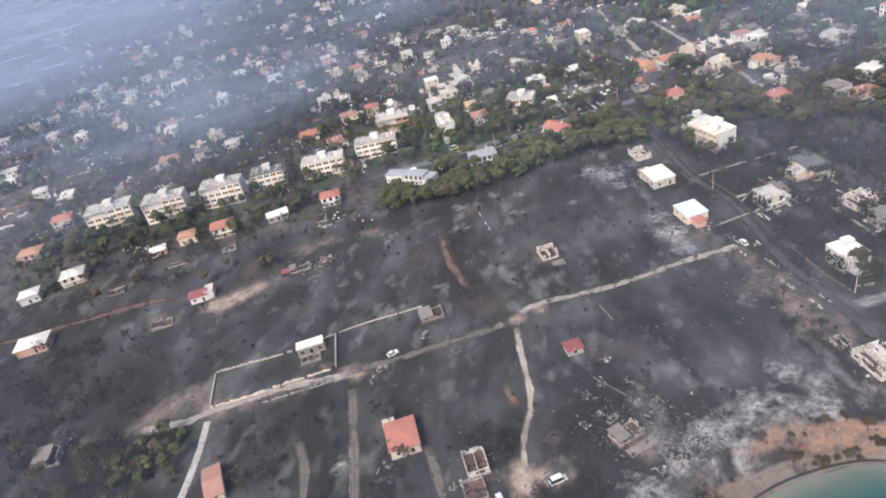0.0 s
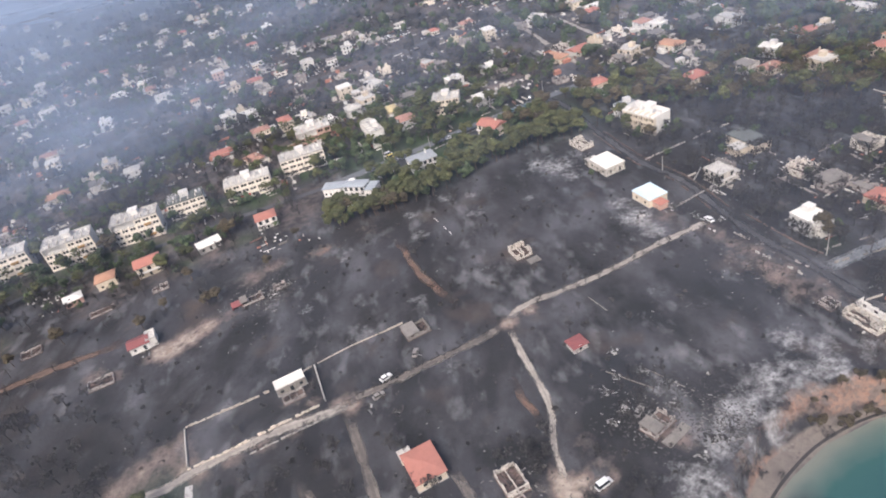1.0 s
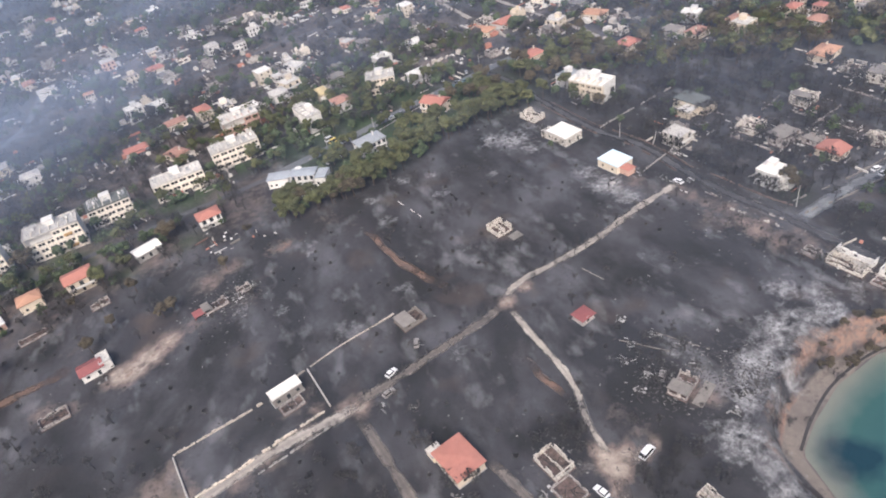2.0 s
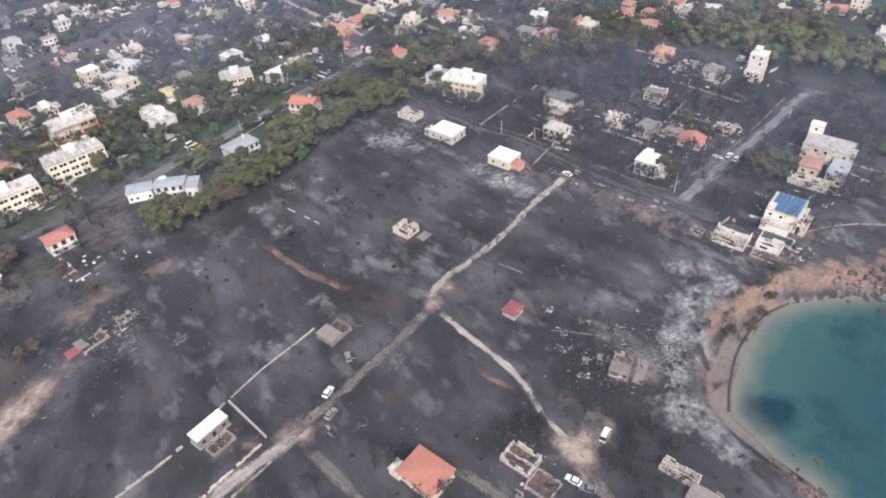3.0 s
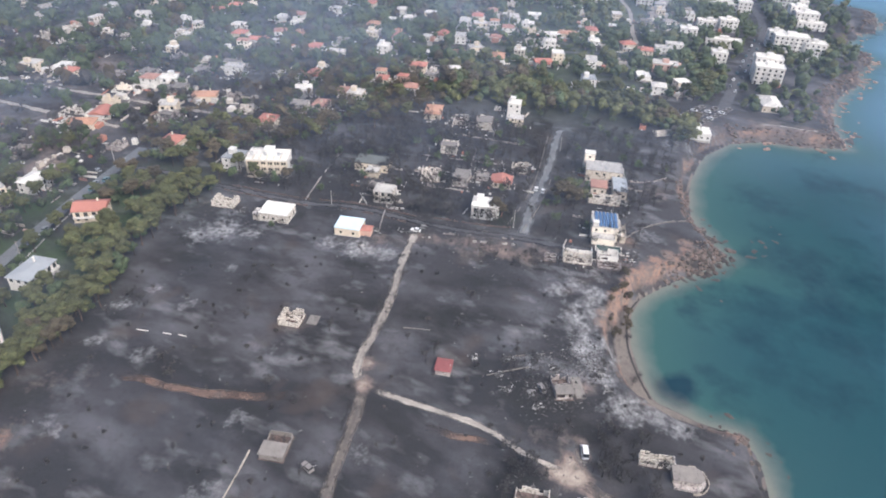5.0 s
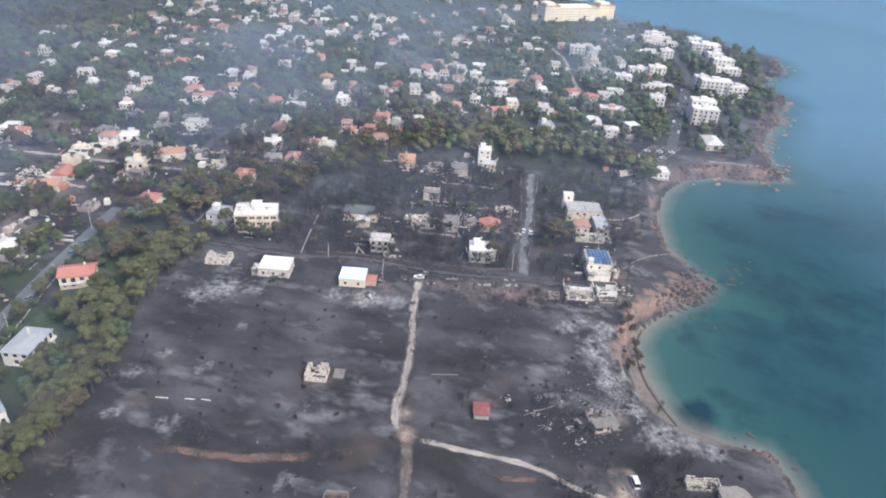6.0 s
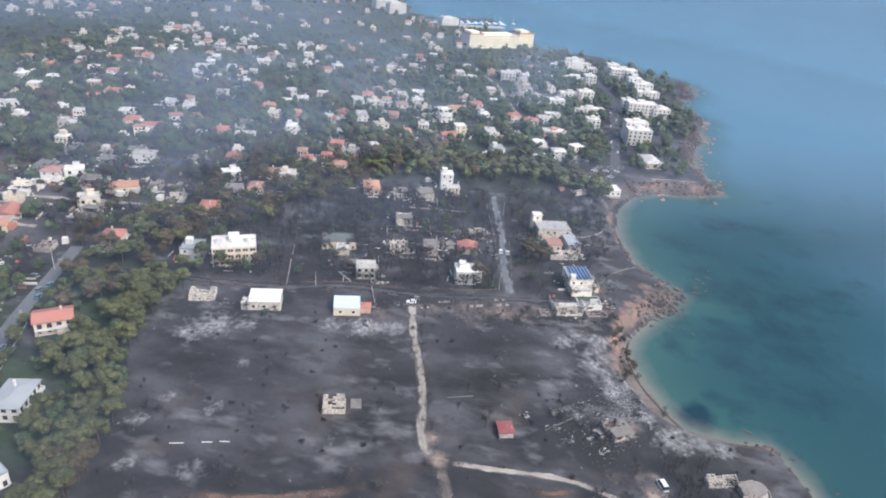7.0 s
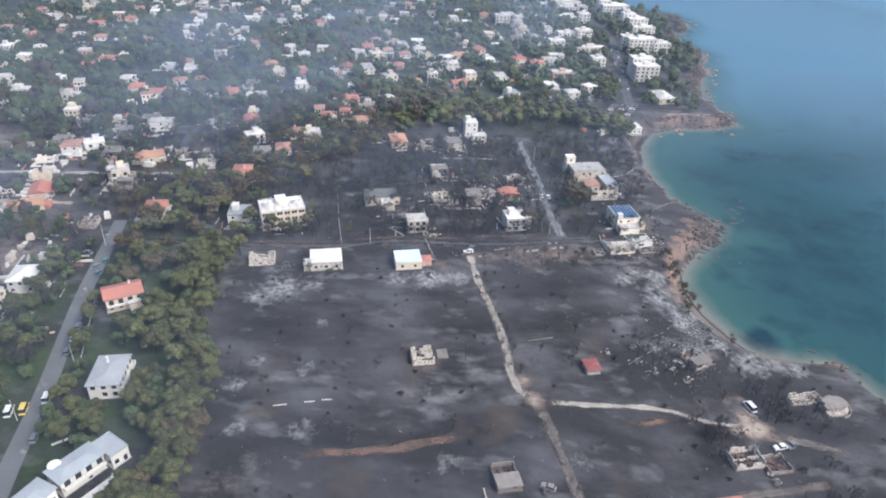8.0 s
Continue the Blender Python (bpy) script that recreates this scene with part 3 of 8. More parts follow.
mid = mid * (1 - 0.6 * (WX < 120) * np.clip((92 - WY) / 28, 0, 1))
# also rises with x: the far sea's sky reflection and haze go into its colour
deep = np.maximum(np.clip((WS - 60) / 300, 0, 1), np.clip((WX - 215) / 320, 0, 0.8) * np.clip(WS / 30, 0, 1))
wm = mesh_of("water", np.stack([WX, WY, np.full(WX.shape, SEA)], 1), grid_faces(wx.shape[1], wx.shape[0]), smooth=True)
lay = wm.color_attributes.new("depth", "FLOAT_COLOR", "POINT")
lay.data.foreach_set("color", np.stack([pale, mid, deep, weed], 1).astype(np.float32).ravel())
WATER, t, b = nodes_of("sea_water", 0.22)
b.inputs["IOR"].default_value = 1.333
b.inputs["Specular IOR Level"].default_value = 0.26
pos = node(t, "NewGeometry").outputs["Position"]
at = t.nodes.new("ShaderNodeAttribute")
at.attribute_name = "depth"
sep = node(t, "SeparateColor", [(0, at.outputs["Color"])])
w1, w2, w3 = tex(t, pos, 0.034, 6, 0.65), tex(t, pos, 0.07, 4), tex(t, pos, 0.6, 3)
col = mix(t, sep.outputs[1], (0.0135, 0.052, 0.066), (0.040, 0.098, 0.088))
# paler blue far out, painting in reflected sky and haze
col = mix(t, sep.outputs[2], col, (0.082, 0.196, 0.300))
weeds = math_node(t, "ADD", at.outputs["Alpha"], math_node(t, "MULTIPLY", math_node(t, "SUBTRACT", w1, 0.47), math_node(t, "SUBTRACT", 3.0, math_node(t, "MULTIPLY", sep.outputs[2], 3.0))))
col = mix(t, ramp(t, weeds, 0.25, 1.1), col, (0.008, 0.030, 0.044))
col = mix(t, ramp(t, math_node(t, "ADD", sep.outputs[0], math_node(t, "MULTIPLY", math_node(t, "SUBTRACT", w2, 0.5), 0.5)), 0.35, 0.95), col, (0.150, 0.158, 0.138))
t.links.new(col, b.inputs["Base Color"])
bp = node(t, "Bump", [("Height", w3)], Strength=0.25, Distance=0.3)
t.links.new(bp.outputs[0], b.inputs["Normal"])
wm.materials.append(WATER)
tagged(new("water", wm), "calm turquoise sea with dark weed patches", "sea", kind="structure")


# ---- building blocks ----
def ribbon(name, pts, width, material, label, category="road", lift=0.10, rag=0.0, seed=1, fade=0.45):
    """A strip of road laid on the ground, a little proud of it, with sides that go down into it."""
    line = smooth_line(pts, 2.5)
    d = np.gradient(line, axis=0)
    d /= np.linalg.norm(d, axis=1)[:, None]
    nrm = np.stack([-d[:, 1], d[:, 0]], 1)
    k = np.arange(len(line))
    w1 = width / 2 * (1 + rag * np.sin(k * 0.9 + seed) * np.cos(k * 0.37 + seed))
    w2 = width / 2 * (1 + rag * np.sin(k * 0.7 + seed * 2.3) * np.cos(k * 0.51))
    rows, across = [], []
    for q, off, dz in ((1, w1, -0.3), (1, w1, 0), (0.5, w1 * 0.5, 0.03), (0, w1 * 0.0, 0.02), (-0.5, -w2 * 0.5, 0.03), (-1, -w2, 0), (-1, -w2, -0.3)):
        p = line + nrm * np.asarray(off)[:, None]
        rows.append(np.column_stack([p, ground_height(p[:, 0], p[:, 1]) + lift * 0.6 + dz]))
        across.append(np.maximum(abs(q), (1.5 - fade * np.minimum(k, len(line) - 1 - k)) if rag else 0.0 * k).astype(np.float32))
    v = np.array(rows)
    me = mesh_of(name, v.reshape(-1, 3), grid_faces(v.shape[1], v.shape[0])[:, ::-1], [material])
    me.attributes.new("across", "FLOAT", "POINT").data.foreach_set("value", np.concatenate(across))
    ob = new(name, me)
    return tagged(ob, label, category, kind="structure")


def part(name, bm, material, parent, label=""):
    me = bpy.data.meshes.new(name)
    bm.to_mesh(me)
    bm.free()
    for m in material if isinstance(material, (list, tuple)) else [material]:
        me.materials.append(m)
    ob = new(name, me)
    ob.parent = parent
    return tagged(ob, label)


def share(name, me, parent, m, label=""):
    ob = new(name, me)
    ob.parent, ob.matrix_basis = parent, m
    return tagged(ob, label)


def add_box(bm, x0, x1, y0, y1, z0, z1, mat=0, taper=0.0):
    v = [bm.verts.new((x, y, z)) for z, k in ((z0, 0), (z1, taper)) for x, y in ((x0 + k, y0 + k), (x1 - k, y0 + k), (x1 - k, y1 - k), (x0 + k, y1 - k))]
    for f in ((3, 2, 1, 0), (4, 5, 6, 7), (0, 1, 5, 4), (1, 2, 6, 5), (2, 3, 7, 6), (3, 0, 4, 7)):
        bm.faces.new([v[i] for i in f]).material_index = mat
    return v


def boxes(*rows):
    bm = bmesh.new()
    for r in rows:
        add_box(bm, *r)
    return bm


def empty(name, m):
    ob = new(name)
    ob.empty_display_size = 0.5
    ob.matrix_basis = m
    return ob


def place(x, y, turn=0.0, z=None):
    return pose(x, y, ground_at(x, y) if z is None else z, 0, 0, turn)


WINDOWS = {}


def window_mesh(w, h):
    key = (round(w, 2), round(h, 2))
    if key not in WINDOWS:
        bm = boxes((-w / 2, w / 2, -0.09, 0.02, 0, h, 0))
        front = [f for f in bm.faces if all(v.co.y < -0.08 for v in f.verts)]
        bmesh.ops.inset_individual(bm, faces=front, thickness=0.09, depth=-0.05)
        for f in front:
            f.material_index = 1
        me = bpy.data.meshes.new("window")
        bm.to_mesh(me)
        bm.free()
        me.materials.append(WHITE)
        me.materials.append(GLASS)
        WINDOWS[key] = me
    return WINDOWS[key]


def walls_with_openings(bm, w, d, h, openings):
    """A closed box of four walls from the plan (0 front -y, 1 right +x, 2 back, 3 left), with recessed openings (side, u, v, width, height)."""
    sides = (((-w / 2, -d / 2), (1, 0), w), ((w / 2, -d / 2), (0, 1), d), ((w / 2, d / 2), (-1, 0), w), ((-w / 2, d / 2), (0, -1), d))
    deep = 0.22
    for k, ((ox, oy), (ux, uy), length) in enumerate(sides):
        mine = [o for o in openings if o[0] == k]
        us = sorted({0, length, *[o[1] for o in mine], *[o[1] + o[3] for o in mine]})
        vs = sorted({0, h, *[o[2] for o in mine], *[o[2] + o[4] for o in mine]})

        def p(u, v, inn=0.0):
            return bm.verts.new((ox + ux * u - uy * inn, oy + uy * u + ux * inn, v))
        for a, b2 in zip(us[:-1], us[1:]):
            for c, e in zip(vs[:-1], vs[1:]):
                if b2 - a < 1e-4 or e - c < 1e-4:
                    continue
                if not any(o[1] - 1e-4 <= a and b2 <= o[1] + o[3] + 1e-4 and o[2] - 1e-4 <= c and e <= o[2] + o[4] + 1e-4 for o in mine):
                    bm.faces.new((p(a, c), p(b2, c), p(b2, e), p(a, e)))
        for _, u, v, ww, hh in mine:
            for q in (((u, v), (u + ww, v)), ((u + ww, v), (u + ww, v + hh)), ((u + ww, v + hh), (u, v + hh)), ((u, v + hh), (u, v))):
                (a, c), (b2, e) = q
                bm.faces.new((p(a, c), p(a, c, deep), p(b2, e, deep), p(b2, e)))
            bm.faces.new((p(u, v, deep), p(u + ww, v, deep), p(u + ww, v + hh, deep), p(u, v + hh, deep)))
    bm.faces.new([bm.verts.new(c) for c in ((-w / 2, -d / 2, h), (w / 2, -d / 2, h), (w / 2, d / 2, h), (-w / 2, d / 2, h))])


def openings_for(w, d, h, floors, gap, win=(1.1, 1.2), seed=0, doors=True):
    r = random.Random(seed)
    out = []
    fh = h / floors
    for side, length in ((0, w), (1, d), (2, w), (3, d)):
        n = max(1, int(length / gap))
        for f in range(floors):
            for i in range(n):
                if r.random() < 0.12:
                    continue
                c = (i + 0.5) * length / n
                if doors and side == 0 and (f > 0 or i == n // 2):
                    out.append((side, c - 0.55, f * fh + 0.12, 1.1 + 0.5 * (f > 0), 2.05))
                else:
                    out.append((side, c - win[0] / 2, f * fh + 0.95, win[0], win[1]))
    return out


def put_windows(house, w, d, openings, skip=0.0, seed=0):
    turns = ((0, -d / 2, 0, 1, 0), (w / 2, 0, 90, 0, 1), (0, d / 2, 180, -1, 0), (-w / 2, 0, 270, 0, -1))
    lens = (w, d, w, d)
    for side, u, v, ww, hh in openings:
        x, y, a, ux, uy = turns[side]
        off = u + ww / 2 - lens[side] / 2
        m = pose(x + ux * off, y + uy * off, v, 0, 0, a) @ pose(0, 0.20, 0)
        share("door" if hh > 1.9 and v < 0.5 else "window", window_mesh(ww, hh), house, m)


def hip_roof(bm, w, d, z, rise, over=0.5, gable=False, thick=0.18):
    a, b2 = w / 2 + over, d / 2 + over
    ridge = 0 if abs(a - b2) < 0.3 else a - b2
    r = a if gable else max(ridge, 0.05)
    lo = [(-a, -b2, z), (a, -b2, z), (a, b2, z), (-a, b2, z)]
    hi = [(-r, 0, z + rise), (r, 0, z + rise)]
    under = [(x, y, zz - thick) for x, y, zz in lo]
    v = [bm.verts.new(c) for c in lo + hi + under]
    for f in ((0, 1, 5, 4), (1, 2, 5), (2, 3, 4, 5), (3, 0, 4), (6, 7, 1, 0), (7, 8, 2, 1), (8, 9, 3, 2), (9, 6, 0, 3), (9, 8, 7, 6)):
        bm.faces.new([v[i] for i in f])
    return hi


def flat_roof(bm, w, d, z, over=0.15, rim=0.45, t=0.2):
    a, b2 = w / 2 + over, d / 2 + over
    add_box(bm, -a, a, -b2, b2, z, z + 0.16)
    for r in ((-a, a, -b2, -b2 + t), (-a, a, b2 - t, b2), (-a, -a + t, -b2 + t, b2 - t), (a - t, a, -b2 + t, b2 - t)):
        add_box(bm, *r, z + 0.16, z + rim)


HOUSES = {}


def house(x, y, turn, w, d, h, roof="flat", wall=None, cover=None, floors=1, label="", gap=3.0, wing=None, extras=(), name="house", z=None, group="", far=False, win=(1.1, 1.2)):
    """A house with recessed windows, a roof with thickness, and its fittings. Alike houses share their meshes."""
    wall, cover = wall or WHITE, cover or (SLAB if roof == "flat" else TILES)
    key = (w, d, h, roof, wall.name, cover.name, floors, gap, wing, tuple(extras), name)
    m = place(x, y, turn, z)
    if key in HOUSES:
        ob = copy_thing(HOUSES[key], m)
        return tagged(ob, label, "house", group)
    ob = HOUSES[key] = tagged(empty(name, m), label, "house", group)
    bm = bmesh.new()
    ops = openings_for(w, d, h, floors, gap, win, seed=len(HOUSES))
    walls_with_openings(bm, w, d, h, ops)
    part("wall", bm, wall, ob)
    if far:
        panes = bmesh.new()
        for side, u, v, ww, hh in ops:
            (ox, oy), (ux, uy) = (((-w / 2, -d / 2), (1, 0)), ((w / 2, -d / 2), (0, 1)), ((w / 2, d / 2), (-1, 0)), ((-w / 2, d / 2), (0, -1)))[side]
            xs, ys = sorted((ox + ux * u - uy * 0.16, ox + ux * (u + ww) - uy * 0.21)), sorted((oy + uy * u + ux * 0.16, oy + uy * (u + ww) + ux * 0.21))
            add_box(panes, *xs, *ys, v, v + hh)
        tagged(part("windows", panes, GLASS, ob), kind="stuff")
    else:
        put_windows(ob, w, d, ops)
    add_plinth = boxes((-w / 2 - 0.25, w / 2 + 0.25, -d / 2 - 0.25, d / 2 + 0.25, -1.2, 0.06))
    part("plinth", add_plinth, CONCRETE, ob)
    bm = bmesh.new()
    if roof == "flat":
        flat_roof(bm, w, d, h)
    else:
        hi = hip_roof(bm, w, d, h + 0.18, min(w, d) * (0.08 if roof == "low" else 0.2), gable=roof == "gable")
        if roof == "gable":
            for sx in (-1, 1):
                g = bmesh.new()
                c = [(sx * (w / 2 - 0.02), -d / 2, h), (sx * (w / 2 - 0.02), d / 2, h), (sx * (w / 2 - 0.02), 0, h + min(w, d) * 0.2 - 0.1)]
                g.faces.new([g.verts.new(p) for p in c])
                part("gable", g, wall, ob)
    part("roof", bm, cover, ob)
    if wing:
        # a lower wing: offset x, y, width, depth, height, roof
        wx0, wy0, ww, wd, wh, wr = wing
        bm = boxes((wx0 - ww / 2, wx0 + ww / 2, wy0 - wd / 2, wy0 + wd / 2, -0.5, wh))
        part("wing", bm, wall, ob)
        bm = bmesh.new()
        if wr == "flat":
            flat_roof(bm, ww, wd, wh)
        else:
            hip_roof(bm, ww, wd, wh + 0.18, min(ww, wd) * 0.2)
        r = part("wing_roof", bm, SLAB if wr == "flat" else cover, ob)
        r.matrix_basis = pose(wx0, wy0, 0)
    for e in extras:
        if e == "stairhead":
            s = part("stairhead", boxes((-1.6, 1.6, -1.4, 1.4, h + 0.16, h + 2.5), (-1.8, 1.8, -1.6, 1.6, h + 2.5, h + 2.68)), wall, ob)
            s.matrix_basis = pose(w * 0.12, d * 0.18, 0)
        elif e == "chimney":
            rr = h + (min(w, d) * 0.14 if roof != "flat" else 0)
            part("chimney", boxes((w * 0.2, w * 0.2 + 0.6, 0.6, 1.2, rr - 0.5, rr + 1.5), (w * 0.2 - 0.08, w * 0.2 + 0.68, 0.52, 1.28, rr + 1.5, rr + 1.62)), wall, ob)
        elif e == "tank":
            part("water_heater", boxes((-w * 0.3, -w * 0.3 + 1.9, -0.4, 0.0, h + 0.9, h + 1.35), (-w * 0.3, -w * 0.3 + 1.9, -1.3, -0.45, h + 0.25, h + 0.4)), SLAB_GREY, ob)
        elif e == "balcony":
            for f in range(1, floors):
                zf = f * h / floors
                bal = part("balcony", boxes((-w / 2 + 0.3, w / 2 - 0.3, -d / 2 - 1.4, -d / 2 - 0.003, zf - 0.18, zf)), SLAB, ob)
                part("railing", boxes((-w / 2 + 0.3, w / 2 - 0.3, -d / 2 - 1.4, -d / 2 - 1.28, zf + 0.004, zf + 0.95), (-w / 2 + 0.3, -w / 2 + 0.42, -d / 2 - 1.27, -d / 2 - 0.01, zf + 0.004, zf + 0.95), (w / 2 - 0.42, w / 2 - 0.3, -d / 2 - 1.27, -d / 2 - 0.01, zf + 0.004, zf + 0.95)), WHITE, bal)
        elif e == "porch":
            p = part("porch", boxes((-w * 0.35, w * 0.35, -d / 2 - 2.6, -d / 2 - 0.01, 2.6, 2.8)), cover, ob)
            for sx in (-1, 0, 1):
                part("post", boxes((sx * w * 0.33 - 0.12, sx * w * 0.33 + 0.12, -d / 2 - 2.5, -d / 2 - 2.26, -0.3, 2.6)), WHITE, p)
    return ob


def ruin(x, y, turn, w, d, h, rooms=2, label="", wall=None, roofed=0.0, seed=0, name="ruined_house", lean=0.35, group=""):
    """A burnt-out shell: broken outer and inner walls with empty openings over a floor of rubble."""
    r = random.Random(seed * 7 + 3)
    wall = wall or CHARRED
    ob = tagged(empty(name, place(x, y, turn)), label, "ruin", group)
    th = 0.22
    part("floor_slab", boxes((-w / 2 - 0.4, w / 2 + 0.4, -d / 2 - 0.4, d / 2 + 0.4, -1.0, 0.18)), RUBBLE, ob)

    def broken(ax, ay, bx, by, low):
        n = max(3, int(math.hypot(bx - ax, by - ay) / 1.15))
        bm = bmesh.new()
        horizontal = abs(bx - ax) > abs(by - ay)
        top = h * r.uniform(0.75, 1.0) * low
        for i in range(n):
            t0, t1 = i / n, (i + 1) / n
            p0, p1 = (ax + (bx - ax) * t0, ay + (by - ay) * t0), (ax + (bx - ax) * t1, ay + (by - ay) * t1)
            x0, x1 = sorted((p0[0], p1[0]))
            y0, y1 = sorted((p0[1], p1[1]))
            if horizontal:
                y0, y1 = y0 - th / 2, y1 + th / 2
            else:
                x0, x1 = x0 - th / 2, x1 + th / 2
            if r.random() < lean:
                top = h * r.uniform(0.3, 1.0) * low
            if r.random() < 0.34 and i not in (0, n - 1):
                add_box(bm, x0, x1, y0, y1, 0.1, min(top, 0.9))
                if top > 2.3:
                    add_box(bm, x0, x1, y0, y1, 2.15, top)
            else:
                add_box(bm, x0, x1, y0, y1, 0.1, top)
        bmesh.ops.remove_doubles(bm, verts=bm.verts[:], dist=0.002)
        part("wall", bm, wall, ob)
    for a in ((-w / 2, -d / 2, w / 2, -d / 2), (w / 2, -d / 2 + th, w / 2, d / 2 - th), (w / 2, d / 2, -w / 2, d / 2), (-w / 2, d / 2 - th, -w / 2, -d / 2 + th)):
        broken(*a, 1.0)
    for i in range(1, rooms):
        xx = -w / 2 + w * i / rooms
        broken(xx, -d / 2 + th, xx, d / 2 - th, 0.9)
    bm = bmesh.new()
    for i in range(int(w * d * 0.5)):
        s = r.uniform(0.15, 0.5)
        cx, cy = r.uniform(-w / 2 + 0.8, w / 2 - 0.8), r.uniform(-d / 2 + 0.8, d / 2 - 0.8)
        add_box(bm, cx - s, cx + s * r.uniform(0.3, 2.2), cy - s * r.uniform(0.4, 1.4), cy + s, 0.1, 0.2 + s * r.uniform(0.4, 1.6), taper=s * 0.25)
    tagged(part("rubble", bm, RUBBLE, ob), kind="stuff")
    bm = bmesh.new()
    for i in range(5):
        cx, cy, a, ln = r.uniform(-w * 0.35, w * 0.35), r.uniform(-d * 0.35, d * 0.35), r.uniform(0, 3.1), r.uniform(1.0, 2.2)
        verts = add_box(bm, -ln, ln, -0.09, 0.09, -0.09, 0.09)
        bmesh.ops.transform(bm, matrix=pose(cx, cy, 0.75 + r.uniform(0, 0.5), 0, r.uniform(-22, 22), math.degrees(a)), verts=verts)
    tagged(part("fallen_beams", bm, CHAR, ob, "charred fallen roof beams"), kind="stuff")
    if roofed:
        rw = w * roofed
        part("roof_slab", boxes((-w / 2 - 0.3, -w / 2 + rw, -d / 2 - 0.3, d / 2 + 0.3, h, h + 0.2)), OLD_CONCRETE, ob, "cracked sooty roof slab")
    return ob


def apartment(x, y, turn, w, d, floors, bays, label, cover=None, wall=None, awning=None, top_set=0.0, far=False):
    """A block of flats whose front is a grid of loggias: slabs, dividing walls, parapets, glass."""
    wall, cover = wall or IVORY, cover or SLAB
    fh = 3.0
    h = floors * fh
    ob = tagged(empty("apartment_block", place(x, y, turn)), label, "apartment block")
    bm = bmesh.new()
    front = -d / 2 + 1.7
    back_ops = [(2, (i + 0.5) * w / bays - 0.6, f * fh + 0.9, 1.2, 1.3) for i in range(bays) for f in range(floors)]
    back_ops += [(k, u, f * fh + 0.9, 1.0, 1.2) for k in (1, 3) for u in (d * 0.55,) for f in range(floors)]
    walls_with_openings(bm, w, d - 1.7, h, back_ops)
    body = part("wall", bm, WHITE, ob, "rendered end and rear walls")
    body.matrix_basis = pose(0, 0.85, 0)
    part("plinth", boxes((-w / 2 - 0.2, w / 2 + 0.2, -d / 2 - 0.2, d / 2 + 0.2, -1.5, 0.0)), CONCRETE, ob)
    bw = w / bays
    slab_me = bpy.data.meshes.new("balcony")
    bm = boxes((0.13, bw - 0.13, -d / 2, front - 0.01, -0.2, 0.0), (0.13, bw - 0.13, -d / 2, -d / 2 + 0.14, 0.0, 0.95))
    bm.to_mesh(slab_me)
    bm.free()
    slab_me.materials.append(wall)
    arch_me = bpy.data.meshes.new("lintel")
    bm = boxes((0.13, bw - 0.13, -d / 2 + 0.02, -d / 2 + 0.3, 2.35, 2.79), (0.13, 0.5, -d / 2 + 0.02, -d / 2 + 0.3, 0.95, 2.35), (bw - 0.5, bw - 0.13, -d / 2 + 0.02, -d / 2 + 0.3, 0.95, 2.35), (bw / 2 - 0.12, bw / 2 + 0.12, -d / 2 + 0.02, -d / 2 + 0.3, 0.95, 2.35))
    bm.to_mesh(arch_me)
    bm.free()
    arch_me.materials.append(wall)
    if far:
        panes = bmesh.new()
        for f in range(floors):
            part("balcony", boxes((-w / 2, w / 2, -d / 2, front - 0.01, f * fh - 0.18, f * fh + 0.02), (-w / 2, w / 2, -d / 2, -d / 2 + 0.14, f * fh + 0.02, f * fh + 1.75)), wall, ob)
            for i in range(bays):
                add_box(panes, -w / 2 + (i + 0.3) * bw, -w / 2 + (i + 0.7) * bw, front - 0.09, front - 0.02, f * fh + 0.06, f * fh + 2.15)
        tagged(part("windows", panes, GLASS, ob), kind="stuff")
    for i in range(0 if far else bays):
        for f in range(floors):
            if f == floors - 1 and i < bays * top_set:
                continue
            share("balcony", slab_me, ob, pose(-w / 2 + i * bw, 0, f * fh + 0.02))
            share("lintel", arch_me, ob, pose(-w / 2 + i * bw, 0, f * fh + 0.02))
            share("window", window_mesh(bw * 0.86, 2.35), ob, pose(-w / 2 + (i + 0.5) * bw, front - 0.06, f * fh + 0.06))
    for i in range(0, bays + 1, 3 if far else 1):
        xx = min(max(-w / 2 + i * bw, -w / 2 + 0.13), w / 2 - 0.13)
        hh = h - (fh if 0 < i < bays * top_set else 0)
        part("party_wall", boxes((xx - 0.13, xx + 0.13, -d / 2 - 0.05, front - 0.005, -0.3, hh)), wall, ob)
    bm = bmesh.new()
    flat_roof(bm, w, d, h, 0.1, 0.75)
    part("roof", bm, cover, ob, "flat roof slab with parapet")
    part("stairhead", boxes((-2.2, 2.2, 0.4, d / 2 - 0.9, h + 0.17, h + 2.6), (-2.4, 2.4, 0.2, d / 2 - 0.7, h + 2.6, h + 2.78)), WHITE, ob)
    if far:
        part("penthouse", boxes((-w * 0.36, w * 0.2, -d / 2 + 2.6, d / 2 - 0.6, h + 0.17, h + 2.7), (-w * 0.38, w * 0.22, -d / 2 + 2.2, d / 2 - 0.4, h + 2.7, h + 2.95)), wall, ob)
    else:
        for i in range(1, bays):
            xx = -w / 2 + i * bw
            part("roof_parapet", boxes((xx - 0.1, xx + 0.1, -d / 2 + 0.35, -0.6, h + 0.17, h + 0.95)), wall, ob)
